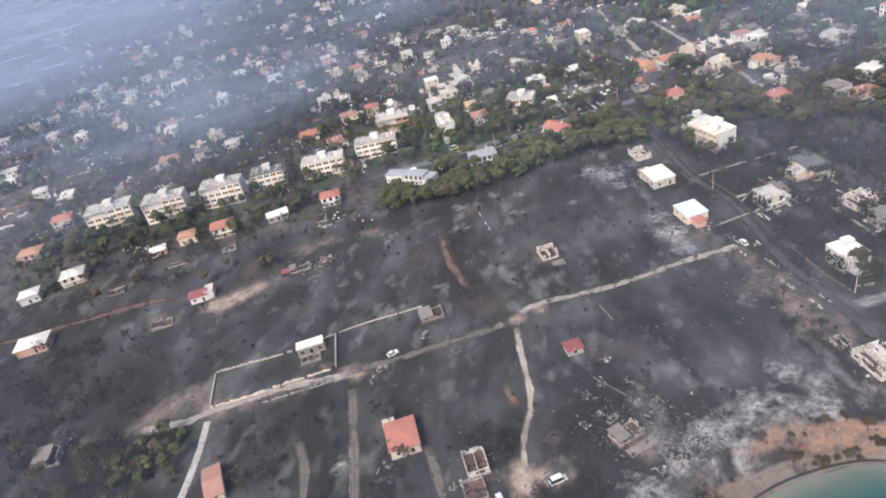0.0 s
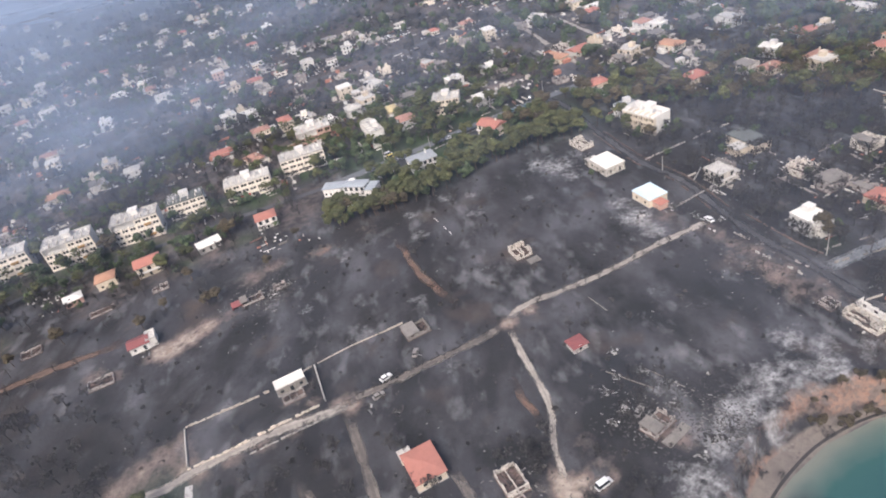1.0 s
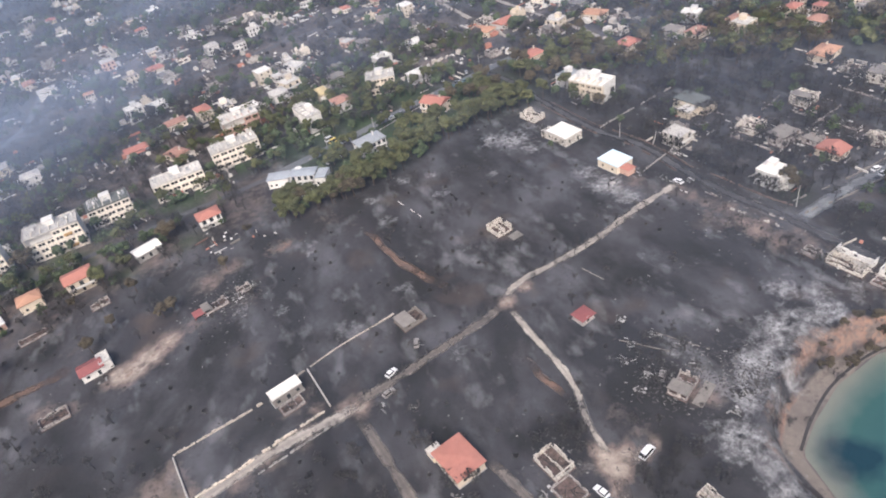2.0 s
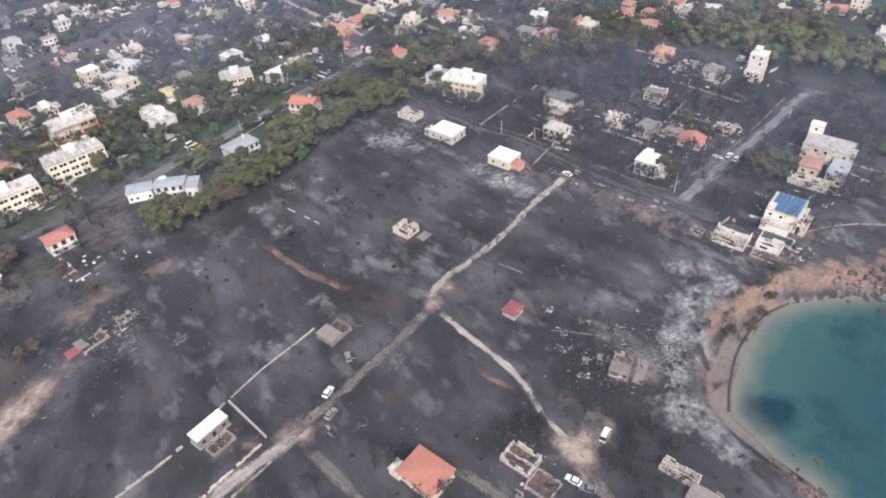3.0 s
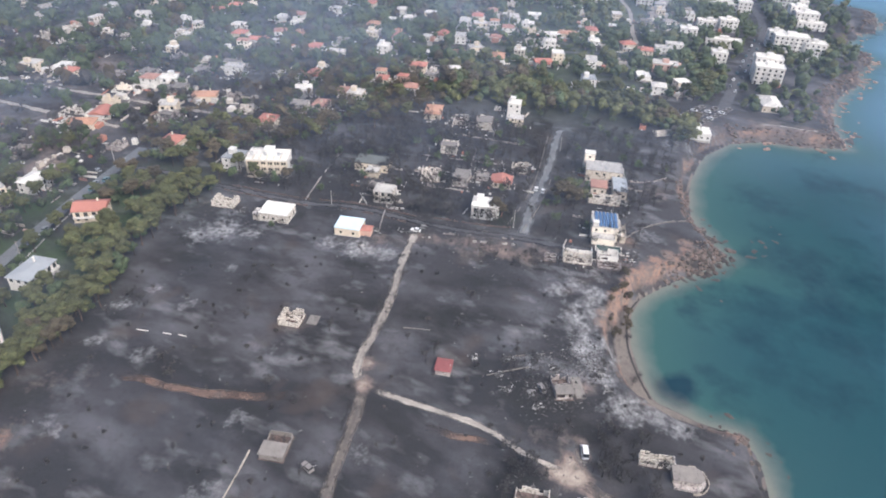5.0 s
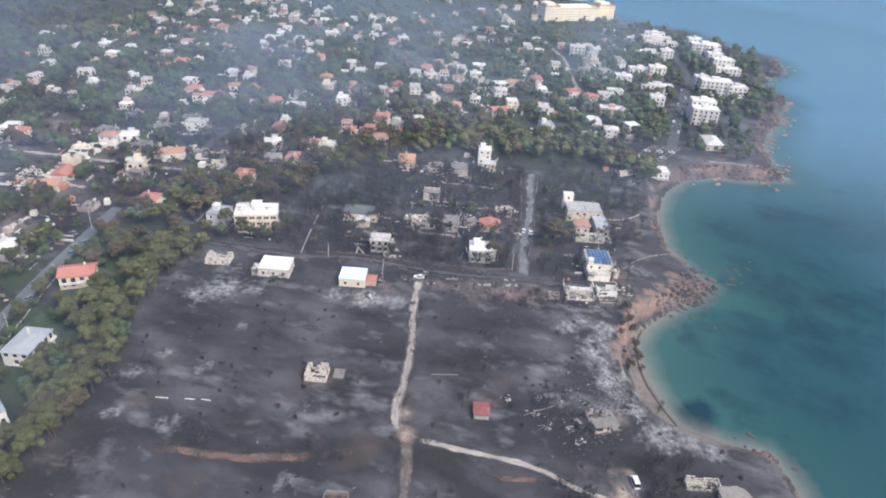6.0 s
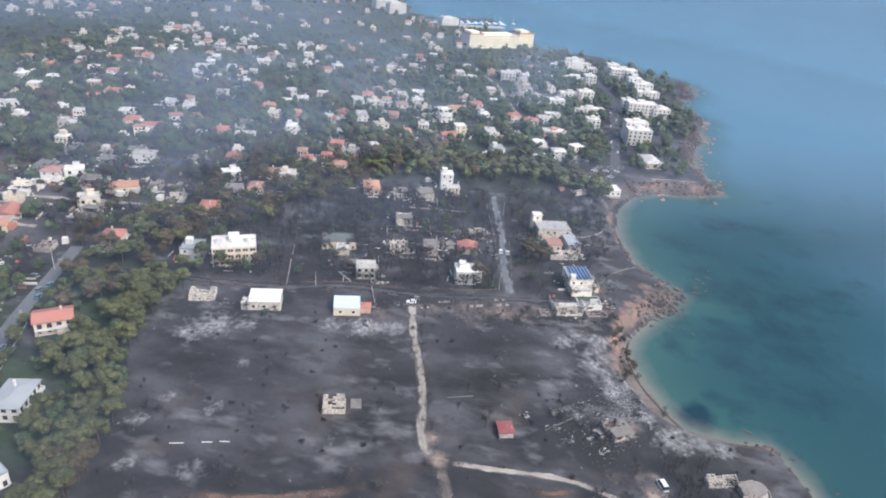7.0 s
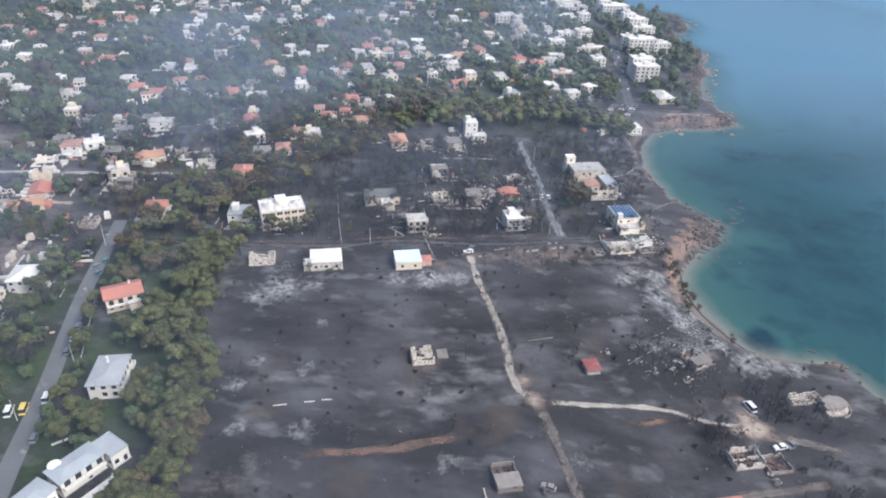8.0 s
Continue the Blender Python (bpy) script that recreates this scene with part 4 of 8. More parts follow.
        for i in range(0, bays, 2):
            xx = -w / 2 + (i + 0.5) * bw
            part("water_heater", boxes((xx - 0.8, xx + 0.8, 0.3, 0.75, h + 0.9, h + 1.35), (xx - 0.75, xx + 0.75, -0.7, 0.25, h + 0.3, h + 0.42), (xx - 0.7, xx - 0.6, 0.45, 0.55, h + 0.17, h + 0.9), (xx + 0.6, xx + 0.7, 0.45, 0.55, h + 0.17, h + 0.9)), SLAB_GREY, ob)
        part("pergola", boxes(*[(-w * 0.42 + k * 0.7, -w * 0.42 + k * 0.7 + 0.14, -d / 2 + 0.4, d / 2 - 2.0, h + 2.35, h + 2.5) for k in range(7)], *[(-w * 0.42 + px - 0.02, -w * 0.42 + px + 0.16, py, py + 0.14, h + 0.17, h + 2.35) for px in (0.0, 4.2) for py in (-d / 2 + 0.5, d / 2 - 2.2)]), WHITE, ob)
    for i, px0 in enumerate((-0.32, 0.30, 0.4)):
        part("chimney", boxes((w * px0, w * px0 + 0.9, 1.0, 1.6, h + 0.17, h + 1.5)), WHITE, ob)
    if awning:
        for i, f in ((1, 0), (2, 0)) if awning is AWNING_RED else ((bays - 2, floors - 2), (bays - 2, 0)):
            bm = bmesh.new()
            x0 = -w / 2 + i * bw + 0.15
            v = [bm.verts.new(c) for c in ((x0, -d / 2 - 0.1, f * fh + 2.7), (x0 + bw - 0.3, -d / 2 - 0.1, f * fh + 2.7), (x0 + bw - 0.3, -d / 2 - 1.1, f * fh + 1.9), (x0, -d / 2 - 1.1, f * fh + 1.9))]
            bm.faces.new(v)
            bmesh.ops.solidify(bm, geom=bm.faces[:], thickness=0.05)
            part("awning", bm, awning, ob, "striped cloth awning")
    return ob

# ---- roads and tracks ----
ribbon("road_west", [(-62, 321), (-45, 326), (-19, 333), (7, 341), (33, 349), (65, 357), (89, 363)], 5.6, ASPHALT, "grey asphalt street past the pine gardens")
ribbon("lane_west", [(-420, 225), (-300, 262), (-200, 296), (-120, 312), (-62, 321)], 3.4, LANE, "sooty lane below the apartment blocks", lift=0.06)
ribbon("road_cross", [(66, 358), (73, 342), (75, 314), (80, 264), (88, 240), (90, 207), (93, 186), (98, 166), (104, 140), (106, 130)], 4.2, SOOTY_LANE, "sooty grey lane between burnt plots", lift=0.1, rag=0.12, seed=5)
ribbon("road_north", [(98, 165), (129, 170), (161, 173), (200, 179), (222, 182)], 5.3, SOOTY_ROAD, "pale grey sooty street between burnt plots", rag=0.12, seed=3)
ribbon("road_coast", [(300, 100), (345, 96), (394, 91), (455, 86), (519, 81), (600, 92), (690, 130)], 7.0, LANE, "dark asphalt street between white blocks")
ribbon("road_hill", [(400, 170), (419, 175), (457, 185), (522, 200), (600, 235)], 5.0, DIRT, "pale bare lane up the slope")
ribbon("road_town", [(120, 330), (170, 368), (215, 372), (268, 352), (310, 322), (345, 250), (372, 190)], 4.5, LANE, "grey village lane")
ribbon("road_town_far", [(-260, 470), (-150, 480), (-40, 500), (60, 525), (180, 560), (300, 590)], 5.0, LANE, "grey village lane")
ribbon("track_main", [(84, 207), (71, 204.6), (56, 201), (41, 196.2), (25, 192.6), (10, 190.6), (1, 188.4), (-6, 183)], 3.4, DIRT, "pale dirt road through the burnt field", lift=0.12, rag=0.15, seed=2)
ribbon("track_main_west", [(-6, 182), (-16, 179), (-36, 174), (-52, 170), (-66, 167)], 3.8, TRACK, "sooty dirt road", lift=0.10, rag=0.15, seed=4)
ribbon("track_wall", [(-62, 167.5), (-68, 166), (-89, 163.5), (-113, 157.5), (-122, 154), (-142, 153)], 4.2, DIRT, "pale dirt road beside the plot wall", lift=0.12, rag=0.15, seed=5)
ribbon("track_branch", [(-4.2, 181), (-4.8, 176), (-4.6, 169), (-3.8, 159), (-3.0, 148), (-4.2, 138.5), (-6.6, 130), (-7.3, 122), (-8, 115.5)], 2.4, DIRT, "pale winding dirt drive", lift=0.13, rag=0.15, seed=6)
ribbon("track_yard_south", [(-8.3, 113.2), (-9, 110), (-10.5, 106), (-12, 98), (-15, 88)], 3.6, TRACK, "brown dirt track beyond the yard", lift=0.14, rag=0.15, seed=8)
ribbon("track_yard_east", [(-5.6, 116.2), (-3, 115.4), (-0.5, 114.6), (3.5, 115), (7.5, 116.5)], 4.6, DIRT, "pale dirt yard arm", lift=0.15, rag=0.15, seed=3)
ribbon("track_yard_west", [(-10.4, 118.2), (-13, 119.3), (-16.6, 120.6)], 4.2, DIRT, "pale dirt yard arm", lift=0.16, rag=0.15, seed=4)
ribbon("drive", [(-63.5, 164), (-61, 150), (-59, 137), (-56.5, 118), (-54, 100)], 3.4, TRACK, "grey garden drive", lift=0.1, rag=0.15, seed=3)
ribbon("drive_red_house", [(-36, 134), (-33, 123), (-30, 112), (-26, 98)], 3.2, TRACK, "faint trodden path", lift=0.1, rag=0.15, seed=1)
ribbon("drive_faint", [(-80, 143), (-74, 130), (-72, 117), (-71, 100)], 3.4, TRACK, "faint trodden path", lift=0.1, rag=0.15, seed=6)
ribbon("road_far", [(92, 560), (92, 521), (96, 471), (99, 420), (101, 392)], 4.5, DIRT, "pale dusty lane between far houses")
ribbon("road_far_east", [(120, 500), (127, 452), (134, 407), (139, 368), (140, 352)], 4.5, DIRT, "pale dusty lane between far houses")
ribbon("road_far_west", [(-189, 560), (-189, 530), (-194, 493), (-205, 470)], 4.5, ASPHALT, "grey lane between burnt plots")
ribbon("path_paved", [(-113, 153), (-112, 141), (-112, 127), (-113, 112)], 2.4, SCORCHED_SLAB, "pale paved garden path", lift=0.12)
ribbon("track_dirt_west", [(-250, 214), (-220, 220), (-195, 225.8), (-184, 228.4), (-172, 230.8), (-158, 233), (-146, 236)], 4.6, OCHRE, "ochre dirt track between burnt plots", lift=0.1, rag=0.3, seed=9, fade=0.2)
ribbon("gully", [(-36, 259), (-33, 246), (-31, 234), (-28.5, 223), (-24, 211.5), (-19.2, 202), (-15, 195)], 3.4, OCHRE, "ochre bare-earth gully across the field", "gully", lift=0.06, rag=0.3, seed=10, fade=0.13)
ribbon("gully_low", [(-11, 160), (-10, 150), (-8, 143), (-8, 134)], 2.6, OCHRE, "ochre bank beside the dirt drive", "gully", lift=0.05, rag=0.3, seed=12, fade=0.25)
ribbon("headland_path", [(292, 80), (297, 64), (298, 50), (302, 40)], 2.6, DIRT, "pale headland footpath", "path", lift=0.1, rag=0.15, seed=2)

ribbon("wrack_line", [(38.2, 100), (47.6, 105.9), (61.5, 112), (78.5, 114.9), (91, 113)], 0.8, CHAR, "dark wrack line along the beach", "wrack", lift=0.05)


# ---- houses on the burnt fields ----
house(-43.0, 134.5, 14, 8.8, 11.2, 3.3, "low", CREAM, TILES, 1, "bungalow with a spared low terracotta roof", wing=(-3.2, 6.6, 3.6, 3.4, 2.4, "flat"))
ruin(-21.0, 123.0, 13, 6.2, 8.6, 3.0, 2, "roofless white-walled house filled with brown rubble", WHITE_RUIN, seed=1)
ruin(-21.5, 114.2, 13, 6.0, 7.0, 1.6, 1, "collapsed brown outbuilding beside the white shell", CHARRED, seed=2)
ruin(7.5, 95.0, 14, 3.2, 9.5, 2.8, 3, "narrow row of white-walled burnt rooms", WHITE_RUIN, seed=3)
ruin(22.3, 126.8, 28, 8.5, 5.2, 2.5, 3, "burnt cottage with a grey roof remnant and pale front wall", CHARRED, 0.45, seed=4, lean=0.7)
yard_slab = part("yard_slab", boxes((-4.6, 4.6, -1.5, 1.5, -1.0, 0.14)), OLD_CONCRETE, None)
yard_slab.matrix_basis = place(25.6, 122.2, 28)
tagged(yard_slab, "pale grey concrete yard beside the burnt cottage", "yard")
house(12.9, 163.3, 14, 5.0, 4.4, 1.9, "low", CHARRED, RED_SHEET, 1, "small hut under a faded red sheet roof", gap=4.5, name="hut")
ruin(11.0, 220.0, 14, 6.5, 7.2, 3.3, 2, "cream-walled burnt cottage without a roof", WHITE_RUIN, seed=6)
part_terrace = part("field_terrace", boxes((-2.4, 2.4, -1.8, 1.8, -1.0, 0.25)), OLD_CONCRETE, None)
part_terrace.matrix_basis = place(14.5, 213.5, 14)
tagged(part_terrace, "grey concrete terrace beside the burnt cottage", "terrace")


# rounded terrace house on the headland
ob = tagged(empty("terrace_house", place(5.5, 87.5, 14)), "sooty house with a rounded concrete terrace roof", "ruin")
def rounded(bm, r, length, z0, z1):
    n = 18
    ring = [(r * math.cos(math.pi + math.pi * i / n), -length / 2 + r * math.sin(math.pi + math.pi * i / n)) for i in range(n + 1)] + [(r, length / 2), (-r, length / 2)]
    lo, hi = [bm.verts.new((*p, z0)) for p in ring], [bm.verts.new((*p, z1)) for p in ring]
    bm.faces.new(hi)
    bm.faces.new(lo[::-1])
    for i in range(len(ring)):
        j = (i + 1) % len(ring)
        bm.faces.new((lo[i], lo[j], hi[j], hi[i]))
bm = bmesh.new()
rounded(bm, 3.9, 5.0, -1.5, 0.7)
part("terrace", bm, CHARRED, ob)
rim = bmesh.new()
for i in range(16):
    q = math.pi * (1 + (i + 0.5) / 16)
    verts = add_box(rim, -0.47, 0.47, -0.14, 0.14, -1.6, 0.55 + 0.25 * math.sin(i * 1.9))
    bmesh.ops.transform(rim, matrix=pose(4.7 * math.cos(q), -2.5 + 4.7 * math.sin(q), 0, 0, 0, math.degrees(q) + 90), verts=verts)
part("rim_wall", rim, DULL_CREAM, ob, "curved broken terrace rim wall")
bm = bmesh.new()
rounded(bm, 2.4, 6.0, 0.705, 2.3)
part("body", bm, CHARRED, ob)
bm = bmesh.new()
rounded(bm, 2.7, 6.0, 2.305, 2.5)
part("roof_slab", bm, OLD_CONCRETE, ob, "grey-brown concrete roof slab")

# the walled plot west of the gateway
house(-81.2, 182.4, 15, 10.0, 4.0, 3.3, "flat", OLD_CONCRETE, SLAB_WHITE, 1, "burnt house whose white flat roof stands", gap=2.6)
ruin(-80.5, 177.2, 15, 7.0, 4.0, 1.5, 3, "sooty annex with bare white frames", CHARRED, seed=8)
ruin(-36.0, 192.5, 15, 8.5, 6.5, 2.0, 2, "grey collapsed farm building", OLD_CONCRETE, 0.55, seed=9)


def garden_wall(pts, height, thick, material, label, gaps=0.0, seed=0):
    """A wall along a line, stepping with the ground, stretch by stretch; a broken one has gaps and an uneven top."""
    r = random.Random(seed)
    line = smooth_line(pts, 5.0)
    ob = tagged(empty("garden_wall", place(*line[0])), label, "wall")
    gaps = 0.0 if len(line) < 4 else gaps
    inv = ob.matrix_basis.inverted()
    for (ax, ay), (bx, by) in zip(line[:-1], line[1:]):
        if r.random() < gaps:
            continue
        length = math.hypot(bx - ax, by - ay)
        bm = bmesh.new()
        u = 0.0
        while u < length - 0.05:
            e = min(length, u + r.uniform(0.7, 1.6))
            if r.random() > gaps * 0.6:
                hh = height * (r.uniform(0.35, 1.0) if gaps else r.uniform(0.85, 1.0))
                off = r.uniform(-0.05, 0.05) * (gaps > 0)
                add_box(bm, u, e, off - thick / 2, off + thick / 2, -0.6, hh)
            u = e
        if not bm.faces:
            bm.free()
            continue
        p = part("wall_panel", bm, material, ob)
        p.matrix_basis = inv @ place(ax, ay, math.degrees(math.atan2(by - ay, bx - ax)))
    return ob


garden_wall([(-117, 177), (-103, 180), (-89, 183), (-74, 189.5)], 1.0, 0.32, DULL_CREAM, "broken cream boundary wall of the burnt plot", 0.12, 1)
garden_wall([(-70, 171), (-73, 189)], 1.2, 0.4, CONCRETE, "grey boundary wall of the burnt plot", 0, 2)
garden_wall([(-114, 159), (-100, 162), (-89, 165.5), (-72, 170)], 1.1, 0.4, SCORCHED, "scorched cream boundary wall beside the dirt road", 0.12, 3)
garden_wall([(-117, 176), (-114, 160)], 0.9, 0.4, CONCRETE, "grey boundary wall of the burnt plot", 0, 4)
garden_wall([(-72, 190), (-60, 194), (-46, 197)], 0.5, 0.24, DULL_CREAM, "low sooty cream field wall", 0.0, 5)
garden_wall([(-46, 197), (-40, 198.5)], 0.6, 0.35, DULL_CREAM, "low cream field wall", 0.1, 5)
garden_wall([(-16, 263), (-15, 259)], 0.3, 0.22, SLAB, "short white wall stub in the field", 0, 6)
garden_wall([(-13.5, 254), (-12.8, 251)], 0.3, 0.22, SLAB, "short white wall stub in the field", 0, 6)
garden_wall([(-12, 249), (-11.5, 246)], 0.3, 0.22, SLAB, "short white wall stub in the field", 0, 6)
garden_wall([(25, 184), (28, 175)], 0.25, 0.2, OLD_CONCRETE, "low pale wall stub in the field", 0.3, 7)
garden_wall([(-66, 165), (-95, 158)], 0.8, 0.35, CONCRETE, "sooty wall south of the dirt road", 0.3, 8)
for wall_pts in ([(28, 147), (37, 134)], [(17, 150), (27, 139)]):
    garden_wall(wall_pts, 0.35, 0.18, OLD_CONCRETE, "low pale remains of a garden wall", 0.3, 33)
garden_wall([(79, 205), (84, 188), (90, 172), (94, 160)], 1.0, 0.4, CONCRETE, "scorched roadside wall", 0.25, 9)
garden_wall([(86, 196), (92, 178), (96, 168)], 0.9, 0.35, CHARRED, "scorched roadside wall", 0.35, 10)
garden_wall([(73.5, 300), (77.5, 264), (85, 240), (87, 214)], 0.9, 0.3, RUBBLE, "sooty brown broken wall along the lane", 0.15, 21)
garden_wall([(78.5, 300), (83, 266), (91, 240), (93.5, 212)], 0.9, 0.3, RUBBLE, "sooty broken wall along the lane", 0.15, 22)
garden_wall([(96, 205), (101, 180), (104, 172)], 0.9, 0.3, RUBBLE, "sooty broken wall along the lane", 0.2, 23)
garden_wall([(104, 166.5), (130, 166.5), (160, 169.5)], 1.0, 0.3, OLD_CONCRETE, "sooty street wall", 0.2, 24)
garden_wall([(106, 174), (130, 174), (160, 177), (205, 185)], 1.0, 0.3, OLD_CONCRETE, "sooty street wall", 0.2, 25)
garden_wall([(120, 222), (124, 205), (127, 192)], 1.1, 0.3, CHARRED, "sooty plot wall", 0.3, 26)
garden_wall([(150, 236), (155, 212), (159, 196)], 1.1, 0.3, CHARRED, "pale plot wall", 0.2, 27)
garden_wall([(180, 244), (184, 215), (187, 195)], 1.1, 0.3, CHARRED, "sooty plot wall", 0.3, 28)
garden_wall([(78, 222), (96, 228), (112, 232)], 1.0, 0.3, CHARRED, "pale plot wall", 0.2, 29)
garden_wall([(82, 262), (105, 268), (140, 276)], 1.0, 0.3, CHARRED, "sooty plot wall", 0.3, 30)
garden_wall([(125, 164), (128, 146), (130, 128)], 1.1, 0.3, CHARRED, "sooty plot wall", 0.25, 31)
garden_wall([(-27, 320), (-27, 316)], 0.7, 0.4, WHITE, "white garden wall of the villa", 0, 11)
garden_wall([(-38, 319), (-34, 314)], 0.6, 0.35, WHITE, "white garden wall of the villa", 0, 12)
garden_wall([(118, 127), (132, 121), (143, 113), (150, 104)], 0.9, 0.3, OLD_CONCRETE, "scorched wall above the cliff", 0.2, 13)
garden_wall([(103, 248), (96, 240), (92, 236)], 0.9, 0.3, CONCRETE, "sooty garden wall", 0.2, 14)
garden_wall([(128, 243), (136, 216), (142, 199)], 1.2, 0.4, CHARRED, "pale garden wall", 0.3, 15)
garden_wall([(128, 228), (148, 232), (163, 238)], 1.0, 0.4, CHARRED, "sooty garden wall", 0.2, 16)
garden_wall([(132, 205), (150, 209), (170, 214)], 1.0, 0.4, CHARRED, "sooty garden wall", 0.2, 17)
garden_wall([(168, 168), (176, 130), (188, 118)], 1.0, 0.4, CHARRED, "sooty garden wall", 0.2, 18)
garden_wall([(-14, 326), (8, 334.5), (30, 343)], 0.7, 0.3, CONCRETE, "pale street wall of the gardens", 0.1, 19)
garden_wall([(215, 372), (268, 353), (300, 326)], 1.2, 0.5, CREAM, "pale street wall", 0.1, 20)

# ---- the row of houses along the lane ----
house(70.5, 232.0, 14, 9.0, 10.5, 3.4, "flat", CREAM, BLUE_SHEET, 1, "scorched bungalow with a pale blue roof", gap=4.0)
ob = part("tiled_annex", boxes((-2.0, 2.0, -2.2, 2.2, -0.6, 2.6)), PINK, None)
ob.matrix_basis = place(71.5, 224.6, 14)
tagged(ob, "small pink annex with a tiled lean-to roof", "annex")
bm = bmesh.new()
hip_roof(bm, 4.0, 4.4, 2.8, 0.7, 0.3)
part("roof", bm, TILES, ob)
house(65.8, 265.0, 14, 10.0, 12.5, 3.6, "flat", WHITE_RUIN, SLAB_WHITE, 1, "white bungalow with soot streaks and a pale flat roof", gap=3.4, wing=(-3.0, 7.2, 5, 3.4, 2.8, "flat"))
ruin(63.7, 291.0, 14, 7.0, 10.0, 3.4, 3, "white burnt shell with broken walls", WHITE_RUIN, seed=11)
house(100.4, 231.5, 14, 7.5, 8.5, 5.4, "flat", WHITE_RUIN, SLAB, 2, "two-storey white house gutted by fire", gap=2.2, win=(1.4, 1.6), wing=(5.2, -1.0, 4.0, 6.0, 3.0, "flat"), extras=("balcony",))
ruin(107.5, 240.0, 14, 7.0, 6.5, 2.6, 2, "burnt brown annex behind the gutted white house", CHARRED, 0.6, seed=12)
house(109.0, 187.0, 14, 8.5, 9.5, 6.2, "flat", WHITE, SLAB_WHITE, 2, "tall white house with a bright stepped flat roof", wing=(0.5, -5.6, 5.5, 3.0, 5.6, "flat"), extras=("balcony", "stairhead"))
house(125.4, 251.0, 14, 9.5, 16.5, 4.2, "flat", CREAM, GREEN_GREY, 1, "long house with a dull grey-green slab roof", wing=(-8.0, -2.0, 6.5, 6.0, 3.4, "flat"))
house(139.1, 189.0, 14, 7.5, 9.5, 3.0, "gable", CREAM, TILES, 1, "scorched bungalow with a terracotta roof", gap=3.2)
ruin(141.0, 199.5, 14, 6.5, 6.0, 2.4, 2, "burnt cream annex without a roof", CHARRED, 0.5, seed=13)
for i, (rx, ry, rw, rd, rh) in enumerate(((90.6, 150.5, 4.0, 4.5, 1.6), (94.4, 140.2, 4.2, 11.5, 3.0), (98.9, 141.4, 4.2, 11.5, 3.3), (102.6, 129.6, 5.0, 8.0, 3.2), (97.4, 127.6, 4.4, 9.0, 1.0))):
    ruin(rx, ry, 14, rw, rd, rh, 2, "roofless cream rooms of a burnt terrace row", (CHARRED, WHITE_RUIN, WHITE, WHITE, CHARRED)[i], 0.0, seed=20 + i, lean=0.12, group="burnt terrace row")
solar_house = house(121.3, 135.5, 14, 12.6, 11.0, 6.0, "flat", IVORY, SLAB, 2, "white stepped house with solar panels on its flat roof", wing=(-8.4, 0.5, 4.2, 9.4, 3.0, "flat"), extras=("balcony",))
pm = bpy.data.meshes.new("solar_panel")
bm = boxes((-0.95, 0.95, -0.7, 0.7, 0, 0.07))
bm.to_mesh(pm)
bm.free()
pm.materials.append(SOLAR)
part("stairhead", boxes((-5.9, -3.6, 2.9, 5.2, 6.17, 7.9), (-6.0, -3.5, 2.8, 5.3, 7.9, 8.05)), WHITE, solar_house)
part("terrace", boxes((-6.3, 3.5, -9.0, -7.0, -1.0, 2.6), (-6.3, 3.5, -9.0, -8.8, 2.6, 3.5)), SCORCHED, solar_house, "scorched brown terrace with a parapet")
for i in range(6):
    for j in range(6):
        if i < 2 and j > 4:
            continue
        share("solar_panel", pm, solar_house, pose(-5.0 + i * 2.0, -4.3 + j * 1.62, 6.6, 12, 0, 0), "deep blue solar panel")
ob = part("pool", boxes((-2.6, 2.6, -5.5, 5.5, -1.2, 0.35)), CONCRETE, None)
ob.matrix_basis = place(109.5, 130.5, 14)
tagged(ob, "drained dark green swimming pool with concrete rim", "pool")
part("pool_floor", boxes((-2.1, 2.1, -5.0, 5.0, 0.354, 0.37)), POOL, ob)
house(176.8, 155.8, 14, 4.0, 5.0, 9.4, "flat", IVORY, SLAB_WHITE, 3, "cream stair tower of the burnt seaside house", gap=2.6)
house(171.5, 147.0, 14, 11.0, 17.5, 6.2, "flat", SCORCHED, SCORCHED_SLAB, 2, "long scorched cream block with a grey slab roof", extras=("tank", "balcony"))
house(157.5, 146.0, 14, 7.5, 7.0, 3.6, "low", SCORCHED, TILES_PALE, 1, "burnt house with a dull red roof")
house(161.0, 136.8, 14, 14.0, 6.5, 4.0, "flat", SCORCHED, BLUE_GREY, 1, "low wing with a pale blue-grey roof")
ruin(147.2, 141.0, 14, 4.5, 14.0, 4.2, 2, "cream burnt front rooms with empty openings", WHITE_RUIN, 0.0, seed=51)
house(252.0, 111.0, 14, 10.0, 16.0, 3.8, "flat", WHITE, SLAB_WHITE, 1, "long low white house above the beach")
ruin(244.0, 127.5, 40, 5.0, 12.0, 3.0, 3, "white burnt shell near the beach", WHITE_RUIN, seed=52)
apartment(97.5, 292.0, -66, 19.0, 11.5, 3, 6, "cream three-storey block with a bright flat roof", SLAB_WHITE, CREAM)
house(223.5, 211.5, 14, 7.5, 7.5, 8.4, "flat", WHITE, SLAB_WHITE, 3, "tall white house above the pines", extras=("stairhead",))
house(211.5, 206.0, 14, 6.5, 8.0, 4.6, "flat", CREAM, SLAB, 2, "cream house below the tall white one")

